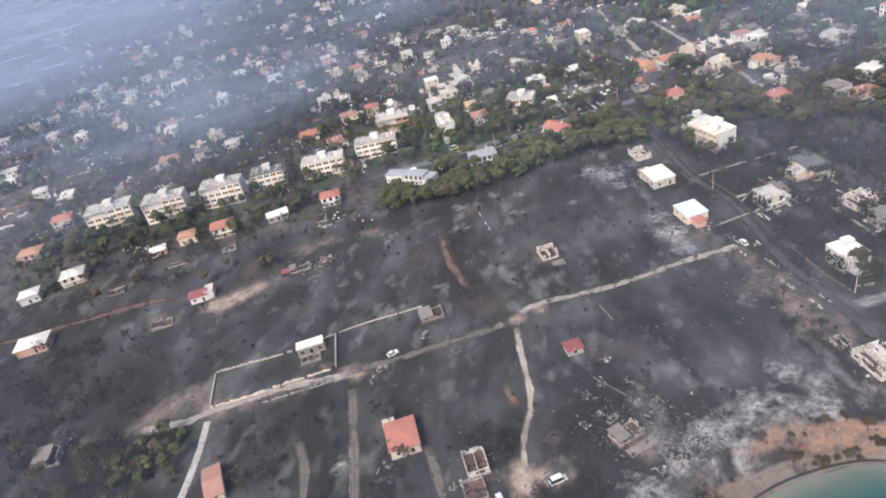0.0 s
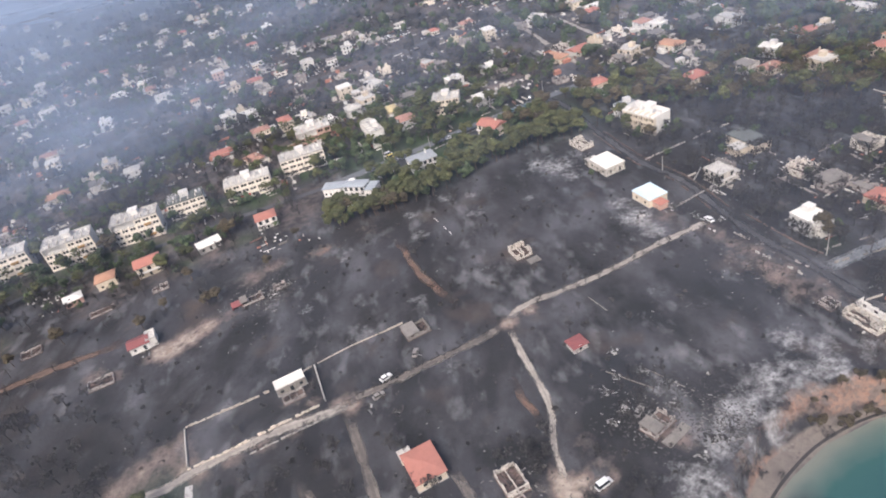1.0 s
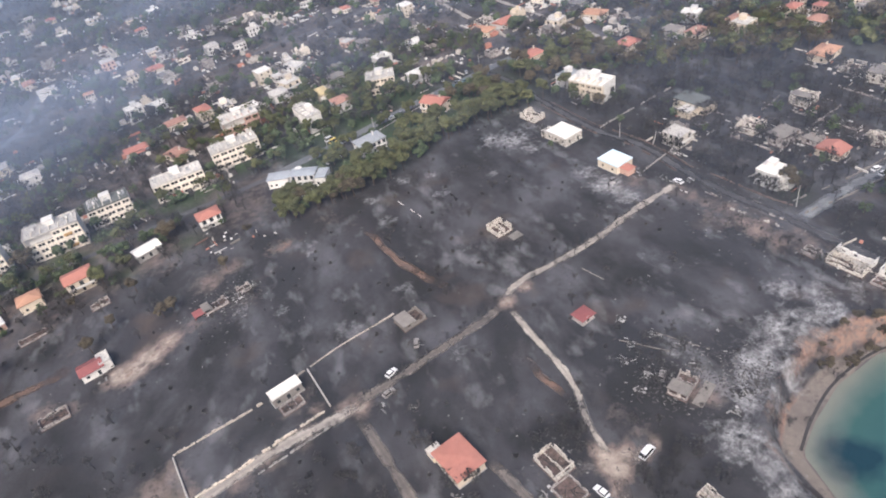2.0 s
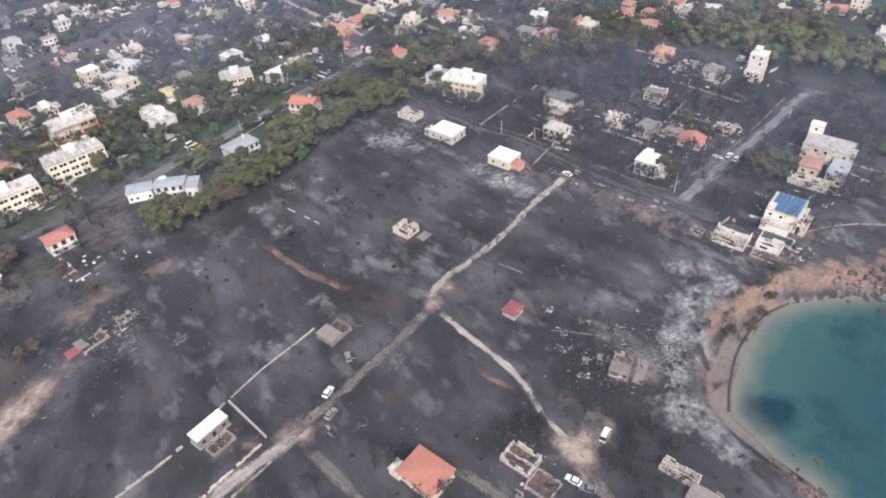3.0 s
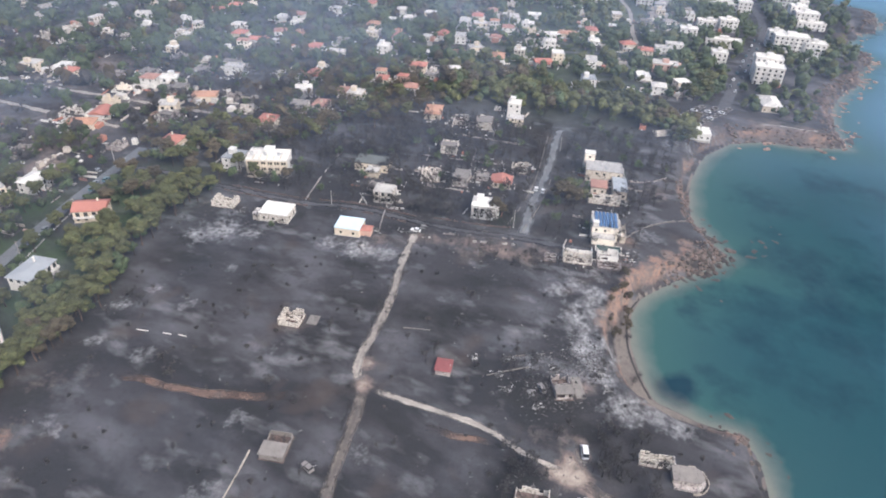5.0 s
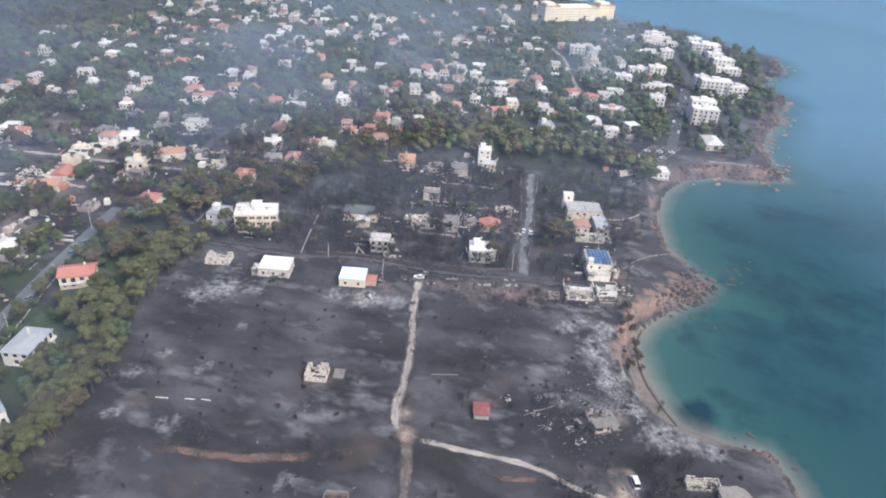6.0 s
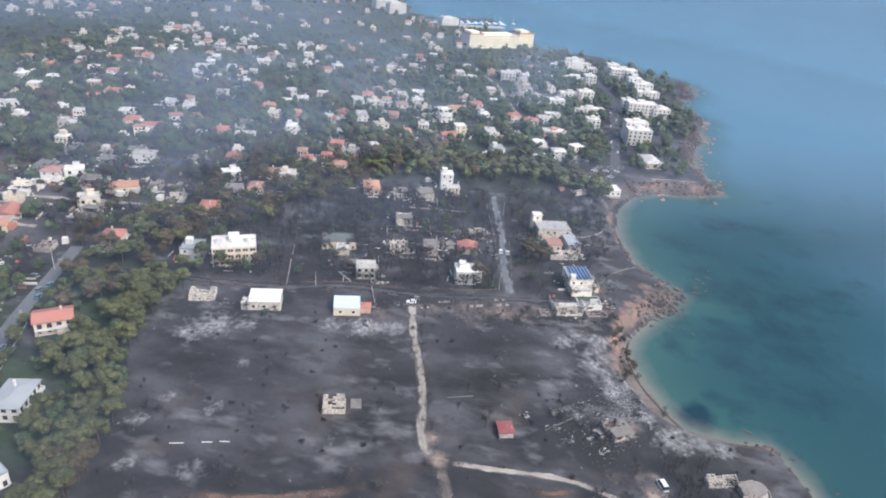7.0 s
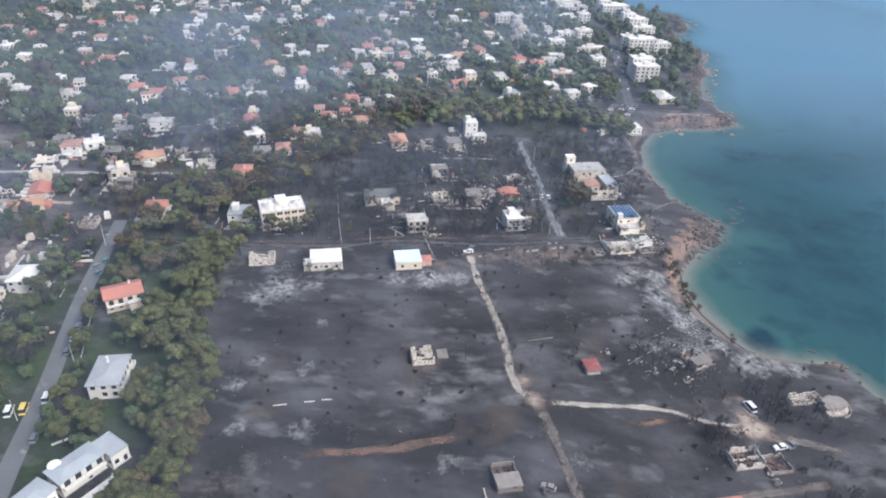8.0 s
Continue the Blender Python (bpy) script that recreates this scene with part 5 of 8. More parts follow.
# ---- gardens and villas by the west street ----
house(-12.0, 315.0, 12, 13.5, 9.0, 5.4, "low", WHITE, PALE_SLATE, 2, "white villa with a grey roof on a green lawn", extras=("chimney", "balcony"), gap=2.7, win=(1.5, 1.6))
house(29.4, 331.5, -56, 12.5, 9.0, 5.4, "gable", CREAM, TILES, 2, "cream villa with a red tiled roof among pines", extras=("chimney", "balcony"), wing=(3.5, -5.6, 5.0, 3.2, 3.2, "flat"))
long_villa = house(-47.2, 306.0, -29, 11.8, 6.4, 5.2, "low", WHITE, BLUE_GREY, 2, "long white villa with a blue-grey roof", gap=2.4, win=(1.3, 1.5), extras=("balcony",))
house(-39.6, 300.6, -29, 5.0, 8.2, 4.4, "flat", WHITE, BLUE_GREY, 1, "white terrace wing of the long villa", gap=2.4, win=(1.3, 1.5))
bm = bmesh.new()
bmesh.ops.create_cone(bm, cap_ends=True, segments=20, radius1=1.7, radius2=1.7, depth=6.0)
drum = part("stair_drum", bm, WHITE, long_villa, "round white stair drum")
drum.matrix_basis = pose(-3.4, 3.4, 2.6)
house(-58.2, 311.6, -20, 9.6, 6.4, 4.4, "low", WHITE, BLUE_GREY, 1, "low white villa wing with a blue-grey roof", gap=2.4)
ob = part("forecourt", boxes((-5.0, 5.0, -2.6, 2.6, -1.0, 0.3), (-5.0, 5.0, -2.6, -2.35, 0.3, 0.9), (4.75, 5.0, -2.3, 2.6, 0.3, 0.9)), SLAB_WHITE, None)
ob.matrix_basis = place(-51.5, 297.6, -29)
tagged(ob, "pale paved forecourt of the long villa", "terrace")

# ---- the apartment blocks and houses of the west street ----
apartment(-224, 318, 15, 25, 11, 4, 6, "cream apartment block with rows of loggias", awning=AWNING_OCHRE, top_set=0.4)
apartment(-190, 317, 10, 23, 11, 4, 6, "cream apartment block with rows of loggias", awning=AWNING_OCHRE, top_set=0.5)
apartment(-158, 323, 6, 23, 11, 4, 6, "cream apartment block with ochre awnings", awning=AWNING_OCHRE, top_set=0.35)
apartment(-135, 335, 8, 19, 10, 3, 5, "low apartment block with a grey-green roof", GREEN_GREY)
apartment(-102.5, 338, 6, 24, 10, 3, 6, "cream apartment block with a red awning", awning=AWNING_RED)
apartment(-73.0, 351, 6, 24, 10, 3, 6, "cream apartment block with rows of loggias", awning=AWNING_OCHRE)
apartment(-66, 384, 8, 20, 12, 3, 5, "pale stepped apartment block", None, PINK, top_set=0.5)
apartment(-32.0, 361, -76, 18, 8, 3, 5, "narrow white apartment block end-on to the street", None, WHITE, top_set=0.3)
apartment(14.0, 376, -16, 16, 11, 3, 4, "cream apartment block with deep loggias", SLAB, CREAM)
house(35.5, 372, 14, 11, 9, 5.2, "hip", WHITE, SLAB_WHITE, 2, "white villa with a bright roof")
house(-167.2, 284, 14, 8.5, 7.5, 4.2, "hip", CREAM, TILES_ORANGE, 1, "cream house with an orange tiled roof")
house(-147.5, 285.5, 14, 11, 8.5, 5.6, "gable", CREAM, TILES, 2, "house with a red roof and white balconies", extras=("balcony",))
house(-261.4, 293, 14, 12, 9, 5.2, "hip", PINK, TILES_ORANGE, 2, "pink house with an orange tiled roof", extras=("balcony",))
house(-180.7, 276, 24, 7.5, 6, 2.8, "hip", PINK, SLAB_WHITE, 1, "low pink bungalow with a white roof")
house(-92.6, 298.5, 10, 9.5, 7.5, 5.0, "hip", WHITE, TILES, 2, "white house with a red hip roof and balcony", extras=("balcony",))
house(-120.5, 292, 22, 10.5, 6.5, 3.0, "gable", CONCRETE, SLAB_WHITE, 1, "long shed under a white roof", name="shed")
ob = house(-141.5, 228.3, 15, 7.5, 6.0, 3.0, "gable", WHITE, RED_SHEET, 1, "white house with a red and white sheet roof", wing=(4.8, 0.4, 3.6, 6.0, 3.6, "flat"))
ruin(-97.5, 239.3, 14, 9.0, 4.5, 2.0, 3, "burnt shed with a rust-red roof remnant", CHARRED, 0.3, seed=31)
sheet = part("roof_sheet", boxes((-2.2, 2.2, -1.8, 1.8, 0.0, 0.12), (-2.0, -1.8, -1.6, 1.6, -1.6, 0.0), (1.8, 2.0, -1.6, 1.6, -1.6, 0.0)), RED_SHEET, None)
sheet.matrix_basis = place(-103.5, 237.2, 14) @ pose(0, 0, 1.5, 8, 0, 0)
tagged(sheet, "fallen rust-red roof sheet of the burnt shed", "roof sheet")
ruin(-86.0, 243.0, 14, 5.0, 3.5, 1.8, 2, "burnt shed of pale blocks", CHARRED, seed=32)
ruin(-153.3, 212.5, 14, 9.0, 5.0, 1.8, 2, "low cream ruin in the scrub", CHARRED, seed=33)
house(-211.5, 210.5, 16, 13.0, 9.0, 3.8, "hip", PINK, SLAB_WHITE, 1, "pink house with a white roof")
house(-237.4, 251, 22, 9.0, 7.5, 4.0, "hip", WHITE, SLAB_WHITE, 1, "white house with a pale roof")
house(-220.0, 262.5, 20, 11.0, 9.0, 4.6, "hip", CREAM, SLAB, 2, "grey-roofed cream house among trees", extras=("balcony",))
ruin(-167.6, 145.3, 12, 8.0, 7.0, 3.4, 2, "grey burnt cottage among black trees", CHARRED, 0.7, seed=34)
house(-101.5, 126, 24, 5.0, 12.0, 2.8, "gable", CREAM, TILES_PALE, 1, "narrow outhouse with a faded red roof", name="outhouse")
ruin(-140, 267, 14, 7, 4, 1.6, 2, "burnt greenhouse frame of pale walls", CHARRED, seed=35)
ruin(-165, 262, 18, 10, 4, 0.9, 2, "low pale foundation walls", CHARRED, seed=36)
ruin(-190, 245, 18, 8, 5, 1.2, 2, "low burnt walls in the scrub", CHARRED, seed=37)

# ---- white blocks on the far cape, the hotel and the harbour ----
def cape_block(x, y, turn, volumes, label, wall=None, cover=None):
    """A stepped block of several volumes (offset x, y, width, depth, storeys), each with window rows, balconies and a parapet roof."""
    wall, cover = wall or WHITE, cover or SLAB_WHITE
    ob = tagged(empty("apartment_block", place(x, y, turn)), label, "apartment block")
    for cx, cy, w, d, floors in volumes:
        h = floors * 3.0
        x0, x1, y0, y1 = cx - w / 2, cx + w / 2, cy - d / 2, cy + d / 2
        part("wall", boxes((x0, x1, y0, y1, -1.5, h)), wall, ob)
        bm = bmesh.new()
        flat_roof(bm, w, d, h, 0.25, 0.8, 0.3)
        part("roof", bm, cover, ob).matrix_basis = pose(cx, cy, 0)
        panes, slabs = bmesh.new(), bmesh.new()
        n = max(2, int(w / 3.6))
        for f in range(floors):
            for i in range(n):
                u = x0 + (i + 0.5) * w / n
                add_box(panes, u - 0.7, u + 0.7, y0 - 0.04, y0 - 0.004, f * 3 + 0.7 * (i % 2), f * 3 + 2.15)
            for i in range(max(1, int(d / 4))):
                v = y0 + (i + 0.5) * d / max(1, int(d / 4))
                for sx, e in ((x0 - 0.04, x0 - 0.004), (x1 + 0.004, x1 + 0.04)):
                    add_box(panes, sx, e, v - 0.45, v + 0.45, f * 3 + 1.0, f * 3 + 2.1)
            if f:
                for i in range(0, n, 2):
                    u = x0 + (i + 0.5) * w / n
                    add_box(slabs, u - 1.6, u + 1.6, y0 - 1.5, y0 - 0.05, f * 3 - 0.15, f * 3 + 0.02)
                    add_box(slabs, u - 1.6, u + 1.6, y0 - 1.5, y0 - 1.36, f * 3 + 0.024, f * 3 + 0.95)
        tagged(part("windows", panes, GLASS, ob), kind="stuff")
        if slabs.faces:
            tagged(part("balconies", slabs, wall, ob), kind="stuff")
        else:
            slabs.free()
        part("stairhead", boxes((cx - w * 0.12, cx + w * 0.14, cy - 0.5, cy + d * 0.3, h + 0.17, h + 2.5)), wall, ob)
    return ob


cape_block(636, 62, -80, [(0, 0, 30, 14, 4), (-10, 9, 14, 10, 5), (9, -9, 12, 8, 3)], "bright stepped block on the cape")
cape_block(566, 49, -78, [(0, 0, 20, 12, 4), (3, -11, 24, 9, 2), (-6, 10, 14, 10, 5)], "white terraced block on the cape")
cape_block(474, 58, -80, [(-4, 0, 26, 13, 4), (14, -3, 16, 11, 3), (-14, 9, 12, 9, 4), (20, 7, 12, 9, 2)], "long stepped white block near the cliff")
cape_block(378, 76, -82, [(0, 0, 19, 11, 4), (0, 11.5, 18, 11, 5)], "tall white block near the cliff")
cape_block(452, 46, -80, [(0, 0, 13, 8, 1)], "low white house near the cliff")
cape_block(660, 111, -78, [(0, 0, 44, 12, 1), (0, 11, 34, 10, 2), (0, 20, 22, 9, 3)], "pale terraced pavilion by the sea", cover=SLAB)
cape_block(584, 119, -78, [(0, 0, 44, 9, 2), (17, -1.5, 12, 11, 3)], "long white block with a raised end")
cape_block(505, 121, -76, [(-6, 0, 20, 9, 2), (9, -3, 15, 10, 3)], "white block of two wings")
cape_block(466, 140, -78, [(0, 0, 14, 9, 2)], "small white block with a flat roof")
cape_block(450, 111, -80, [(0, 0, 27, 8, 2)], "long pale block with a flat roof")
cape_block(402, 111, -80, [(0, 0, 11, 10, 3)], "bright white cube-shaped house")
cape_block(358, 144, -80, [(0, 0, 17, 9, 2), (10, 3, 8, 8, 1)], "pale pink house with white balconies", PINK, SLAB)
cape_block(546, 190, -78, [(0, 0, 15, 10, 3)], "white house above the pale lane")
apartment(745, 216, -52, 92, 16, 5, 22, "long cream hotel wing", CREAM, BUFF, far=True)
apartment(722, 245, -52, 22, 20, 6, 6, "cream hotel tower wing", TILES_PALE, BUFF, far=True)
apartment(775, 183, -52, 24, 20, 6, 6, "cream hotel tower wing", TILES_PALE, BUFF, far=True)
apartment(1012, 425, -52, 40, 16, 8, 10, "tall pale block above the harbour", SLAB_WHITE, WHITE, far=True)
apartment(960, 395, -52, 30, 16, 5, 8, "pale block above the harbour", SLAB_WHITE, WHITE, far=True)
apartment(900, 300, -52, 30, 14, 3, 8, "pale block above the harbour", SLAB_WHITE, WHITE, far=True)
house(327, 73, 14, 20, 12, 4.0, "hip", CREAM, SLAB, 1, "beige seaside house above the rocks")
ob = part("breakwater", boxes((-95, 60, -4, 4, -3, 1.6), (50, 62, -20, 10, -3, 1.6)), ROCK, None)
ob.matrix_basis = pose(1040, 300, SEA, 0, 0, -62)
tagged(ob, "rock breakwater of the far harbour", "breakwater")
ob = part("pier", boxes((-60, 30, -6, 6, -3, 1.4), (-60, 30, -6.6, -6, -3, 2.0)), CONCRETE, None)
ob.matrix_basis = pose(975, 245, SEA, 0, 0, -62)
tagged(ob, "concrete pier with moored boats", "pier")


def boat(x, y, turn, k):
    ob = tagged(empty("boat", pose(x, y, SEA, 0, 0, turn)), "small white boat moored in the harbour", "boat", "moored boats")
    bm = bmesh.new()
    n = 7
    rows = []
    for i in range(n):
        s = i / (n - 1)
        w = k * 0.32 * (1 - s ** 3) + 0.02
        rows.append([bm.verts.new((k * (s * 2 - 1), yy, zz)) for yy, zz in ((-w, 0.9), (-w * 0.6, -0.4), (w * 0.6, -0.4), (w, 0.9))])
    for a, b2 in zip(rows[:-1], rows[1:]):
        for i in range(3):
            bm.faces.new((a[i], a[i + 1], b2[i + 1], b2[i]))
        bm.faces.new((a[3], a[0], b2[0], b2[3]))
    bm.faces.new(rows[0])
    part("hull", bm, PAINT_WHITE, ob)
    part("cabin", boxes((-k * 0.5, k * 0.1, -k * 0.18, k * 0.18, 0.9, 2.2, 0, 0.15)), PAINT_WHITE, ob)
    part("mast", boxes((-0.1, 0.1, -0.1, 0.1, 2.2, 2.2 + k * 1.6)), CONCRETE, ob)


for i in range(22):
    s = i / 21
    boat(960 + 75 * s + (i % 2) * 16, 330 - 110 * s + (i % 3) * 12 - 15, -62 + 90 * (i % 2), 4.5 + (i % 4))

# ---- the town beyond ----
KINDS = {
    "w": [(10, 8, 5.4, "flat", WHITE, SLAB_WHITE, 2, "white two-storey house with a flat roof", ("stairhead", "balcony")), (12, 9, 3.2, "flat", WHITE, SLAB_WHITE, 1, "low white house with a flat roof", ("tank",)),
          (9, 9, 5.6, "hip", WHITE, SLAB, 2, "white house with a pale hip roof", ("balcony",)), (13, 8, 5.4, "flat", WHITE, SLAB, 2, "long white house with a grey flat roof", ("tank", "balcony"))],
    "c": [(10, 9, 5.6, "flat", CREAM, SLAB, 2, "cream two-storey house with a flat roof", ("stairhead", "balcony")), (11, 8, 3.4, "hip", CREAM, TILES_PALE, 1, "cream bungalow with a faded tiled roof", ("chimney",)),
          (9, 8, 8.0, "flat", CREAM, SLAB_WHITE, 3, "tall cream house with a flat roof", ("balcony",))],
    "r": [(11, 9, 5.4, "hip", CREAM, TILES, 2, "cream house with a red tiled roof", ("chimney", "balcony")), (12, 8, 3.2, "gable", WHITE, TILES, 1, "white bungalow with a red tiled roof", ("porch",)),
          (9, 9, 5.6, "hip", WHITE, TILES_PALE, 2, "white house with a faded red roof", ("balcony",)), (14, 9, 3.4, "hip", CREAM, TILES_ORANGE, 1, "low house with an orange tiled roof", ("chimney",))],
    "g": [(10, 9, 5.6, "flat", WHITE, SLAB_GREY, 2, "pale house with a grey roof", ("stairhead",))],
    "y": [(11, 8, 3.6, "hip", CREAM, YELLOW_ROOF, 1, "low house with a straw-yellow roof", ())],
}
TAKEN = []


def town_house(x, y, kind, i):
    if kind == "o":
        ruin(x, y, GRID + (i % 3) * 4 - 4, 8 + i % 4, 7 + i % 3, 3.0 + (i % 2) * 1.8, 2 + i % 2, "burnt-out shell of a house" if i % 2 else "scorched white shell of a house", WHITE_RUIN if i % 3 else CHARRED, (0, 0.5, 0, 0.8)[i % 4], seed=100 + i)
    else:
        w, d, h, roof, wall, cover, fl, label, ex = KINDS[kind][i % len(KINDS[kind])]
        house(x, y, GRID + (0, 90, -72, 180, 5)[i % 5] + (i % 7 - 3), w, d, h, roof, wall, cover, fl, label, extras=ex, far=True, gap=3.6)


WHITE_AT = [(338, 578), (356, 577), (383, 545), (373, 506), (457, 473), (319, 441), (356, 415), (263, 531), (266, 495), (236, 491), (276, 451), (259, 355), (189, 334), (359, 362), (365, 350), (383, 308), (404, 261),
            (392, 237), (365, 231), (342, 295), (289, 333), (297, 302), (268, 269), (339, 193), (386, 202), (534, 226), (574, 236), (675, 166), (647, 140), (586, 147), (310, 141), (399, 151)]
WHITE_WEST = [(-403, 622), (-369, 645), (-335, 625), (-284, 580), (-220, 512), (-226, 581), (-178, 402), (-360, 429), (-348, 410), (-282, 369), (-305, 378), (-181, 539), (-123, 454), (-110, 454), (-40, 407), (-23, 442),
              (26, 412), (51, 424), (-67, 529), (200, 393), (163, 414)]
CREAM_AT = [(306, 543), (426, 428), (202, 313), (380, 338), (383, 295), (434, 303), (332, 216), (198, 303), (522, 248), (320, 128), (-320, 630), (-252, 475), (-238, 446), (-197, 425), (-102, 375), (-43, 442),
            (-31, 419), (61, 528), (67, 483), (130, 384), (177, 314)]
RED_AT = [(381, 526), (385, 490), (321, 489), (308, 499), (325, 430), (339, 369), (260, 437), (260, 420), (279, 415), (289, 404), (261, 373), (218, 346), (157, 423), (155, 380), (140, 324), (108, 411), (383, 271), (401, 227),
          (481, 366), (345, 311), (301, 279), (315, 255), (263, 293), (322, 224), (224, 279), (201, 253), (95, 349), (-415, 597), (-299, 563), (-223, 399), (-263, 330), (-123, 397), (-12, 369), (92, 408), (141, 472)]
RUIN_AT = [(247, 477), (256, 384), (198, 438), (205, 421), (210, 404), (213, 358), (156, 400), (151, 348), (122, 376), (199, 235), (200, 221), (83, 374), (162, 226), (130, 222), (133, 207), (158, 186), (-199, 399), (-239, 360),
           (-4, 406), (-141, 643), (92, 487), (101, 426), (168, 323), (164, 367), (-82, 599), (-20, 554), (11, 605), (-52, 636), (-101, 500), (-75, 459)]
LISTED = [(x, y, k) for rows, k in ((WHITE_AT, "w"), (WHITE_WEST, "w"), (CREAM_AT, "c"), (RED_AT, "r"), (RUIN_AT, "o"), ([(298, 185), (96, 311)], "g"), ([(-18, 393)], "y")) for x, y in rows]
for i, (x, y, k) in enumerate(LISTED):
    town_house(x, y, k, i)
    TAKEN.append((x, y))
TAKEN += [(o.matrix_basis.translation.x, o.matrix_basis.translation.y) for o in scene.collection.objects if o.parent is None and o.get("category") in ("house", "ruin", "apartment block")]
TAKEN += [(-38, 296), (-50, 298), (-42, 292), (-34, 300), (-48, 293), (-56, 299), (-20, 308), (-4, 312), (22, 326), (34, 325), (50, 386), (44, 390), (57, 385), (62, 380)]
ROADS = [np.array([v.co[:2] for v in o.data.vertices])[::3] for o in scene.collection.objects if o.get("category") == "road"]
ROAD_PTS = np.vstack(ROADS)


def within(poly, x, y):
    hit = False
    px, py = poly[-1]
    for qx, qy in poly:
        if (qy > y) != (py > y) and x < (px - qx) * (y - qy) / (py - qy) + qx:
            hit = not hit
        px, py = qx, qy
    return hit


def free_spot(x, y, gap, road=6.0):
    for a, b2 in TAKEN:
        if abs(x - a) < gap and (x - a) ** 2 + (y - b2) ** 2 < gap * gap:
            return False
    return ((ROAD_PTS[:, 0] - x) ** 2 + (ROAD_PTS[:, 1] - y) ** 2).min() > road * road


FIELD = np.array([(-260, 130), (-250, 205), (-190, 262), (-100, 285), (-60, 278), (-10, 280), (40, 300), (62, 285), (76, 210), (92, 160), (104, 120), (60, 112), (36, 90), (20, 62), (-160, 40)], float)
for zone, count, burnt, seed in (((235, 640, 140, 640), 70, 0.2, 1), ((-450, 200, 400, 800), 50, 0.65, 2), ((-900, 1150, 560, 1500), 30, 0.3, 4)):
    fill = 0
    for i in range(count * 40):
        if fill >= count:
            break
        x, y = rnd.uniform(zone[0], zone[1]), rnd.uniform(zone[2], zone[3])
        if shore_gap(x, y) < 25 or within(FIELD, x, y) or (y < 300 and x < 110) or (215 < x < 310 and 105 < y < 250) or not free_spot(x, y, 15, 7):
            continue
        town_house(x, y, "o" if rnd.random() < burnt else rnd.choice("wwwwcr"), i)
        TAKEN.append((x, y))
        fill += 1

# the crowded small houses of the far town, in one mesh
DISTANT = [WHITE, CREAM, IVORY, PINK, SLAB_WHITE, SLAB, TILES, TILES_ORANGE, TILES_PALE, GLASS, WHITE_RUIN, CHARRED, RUBBLE]
far_v, far_f, far_m = [], [], []


def put_box(m, x0, x1, y0, y1, z0, z1, mat):
    o = len(far_v)
    far_v.extend(tuple(m @ Vector((x, y, z))) for z in (z0, z1) for x, y in ((x0, y0), (x1, y0), (x1, y1), (x0, y1)))
    for f in ((4, 5, 6, 7), (0, 1, 5, 4), (1, 2, 6, 5), (2, 3, 7, 6), (3, 0, 4, 7)):
        far_f.append([o + i for i in f])
        far_m.append(mat)


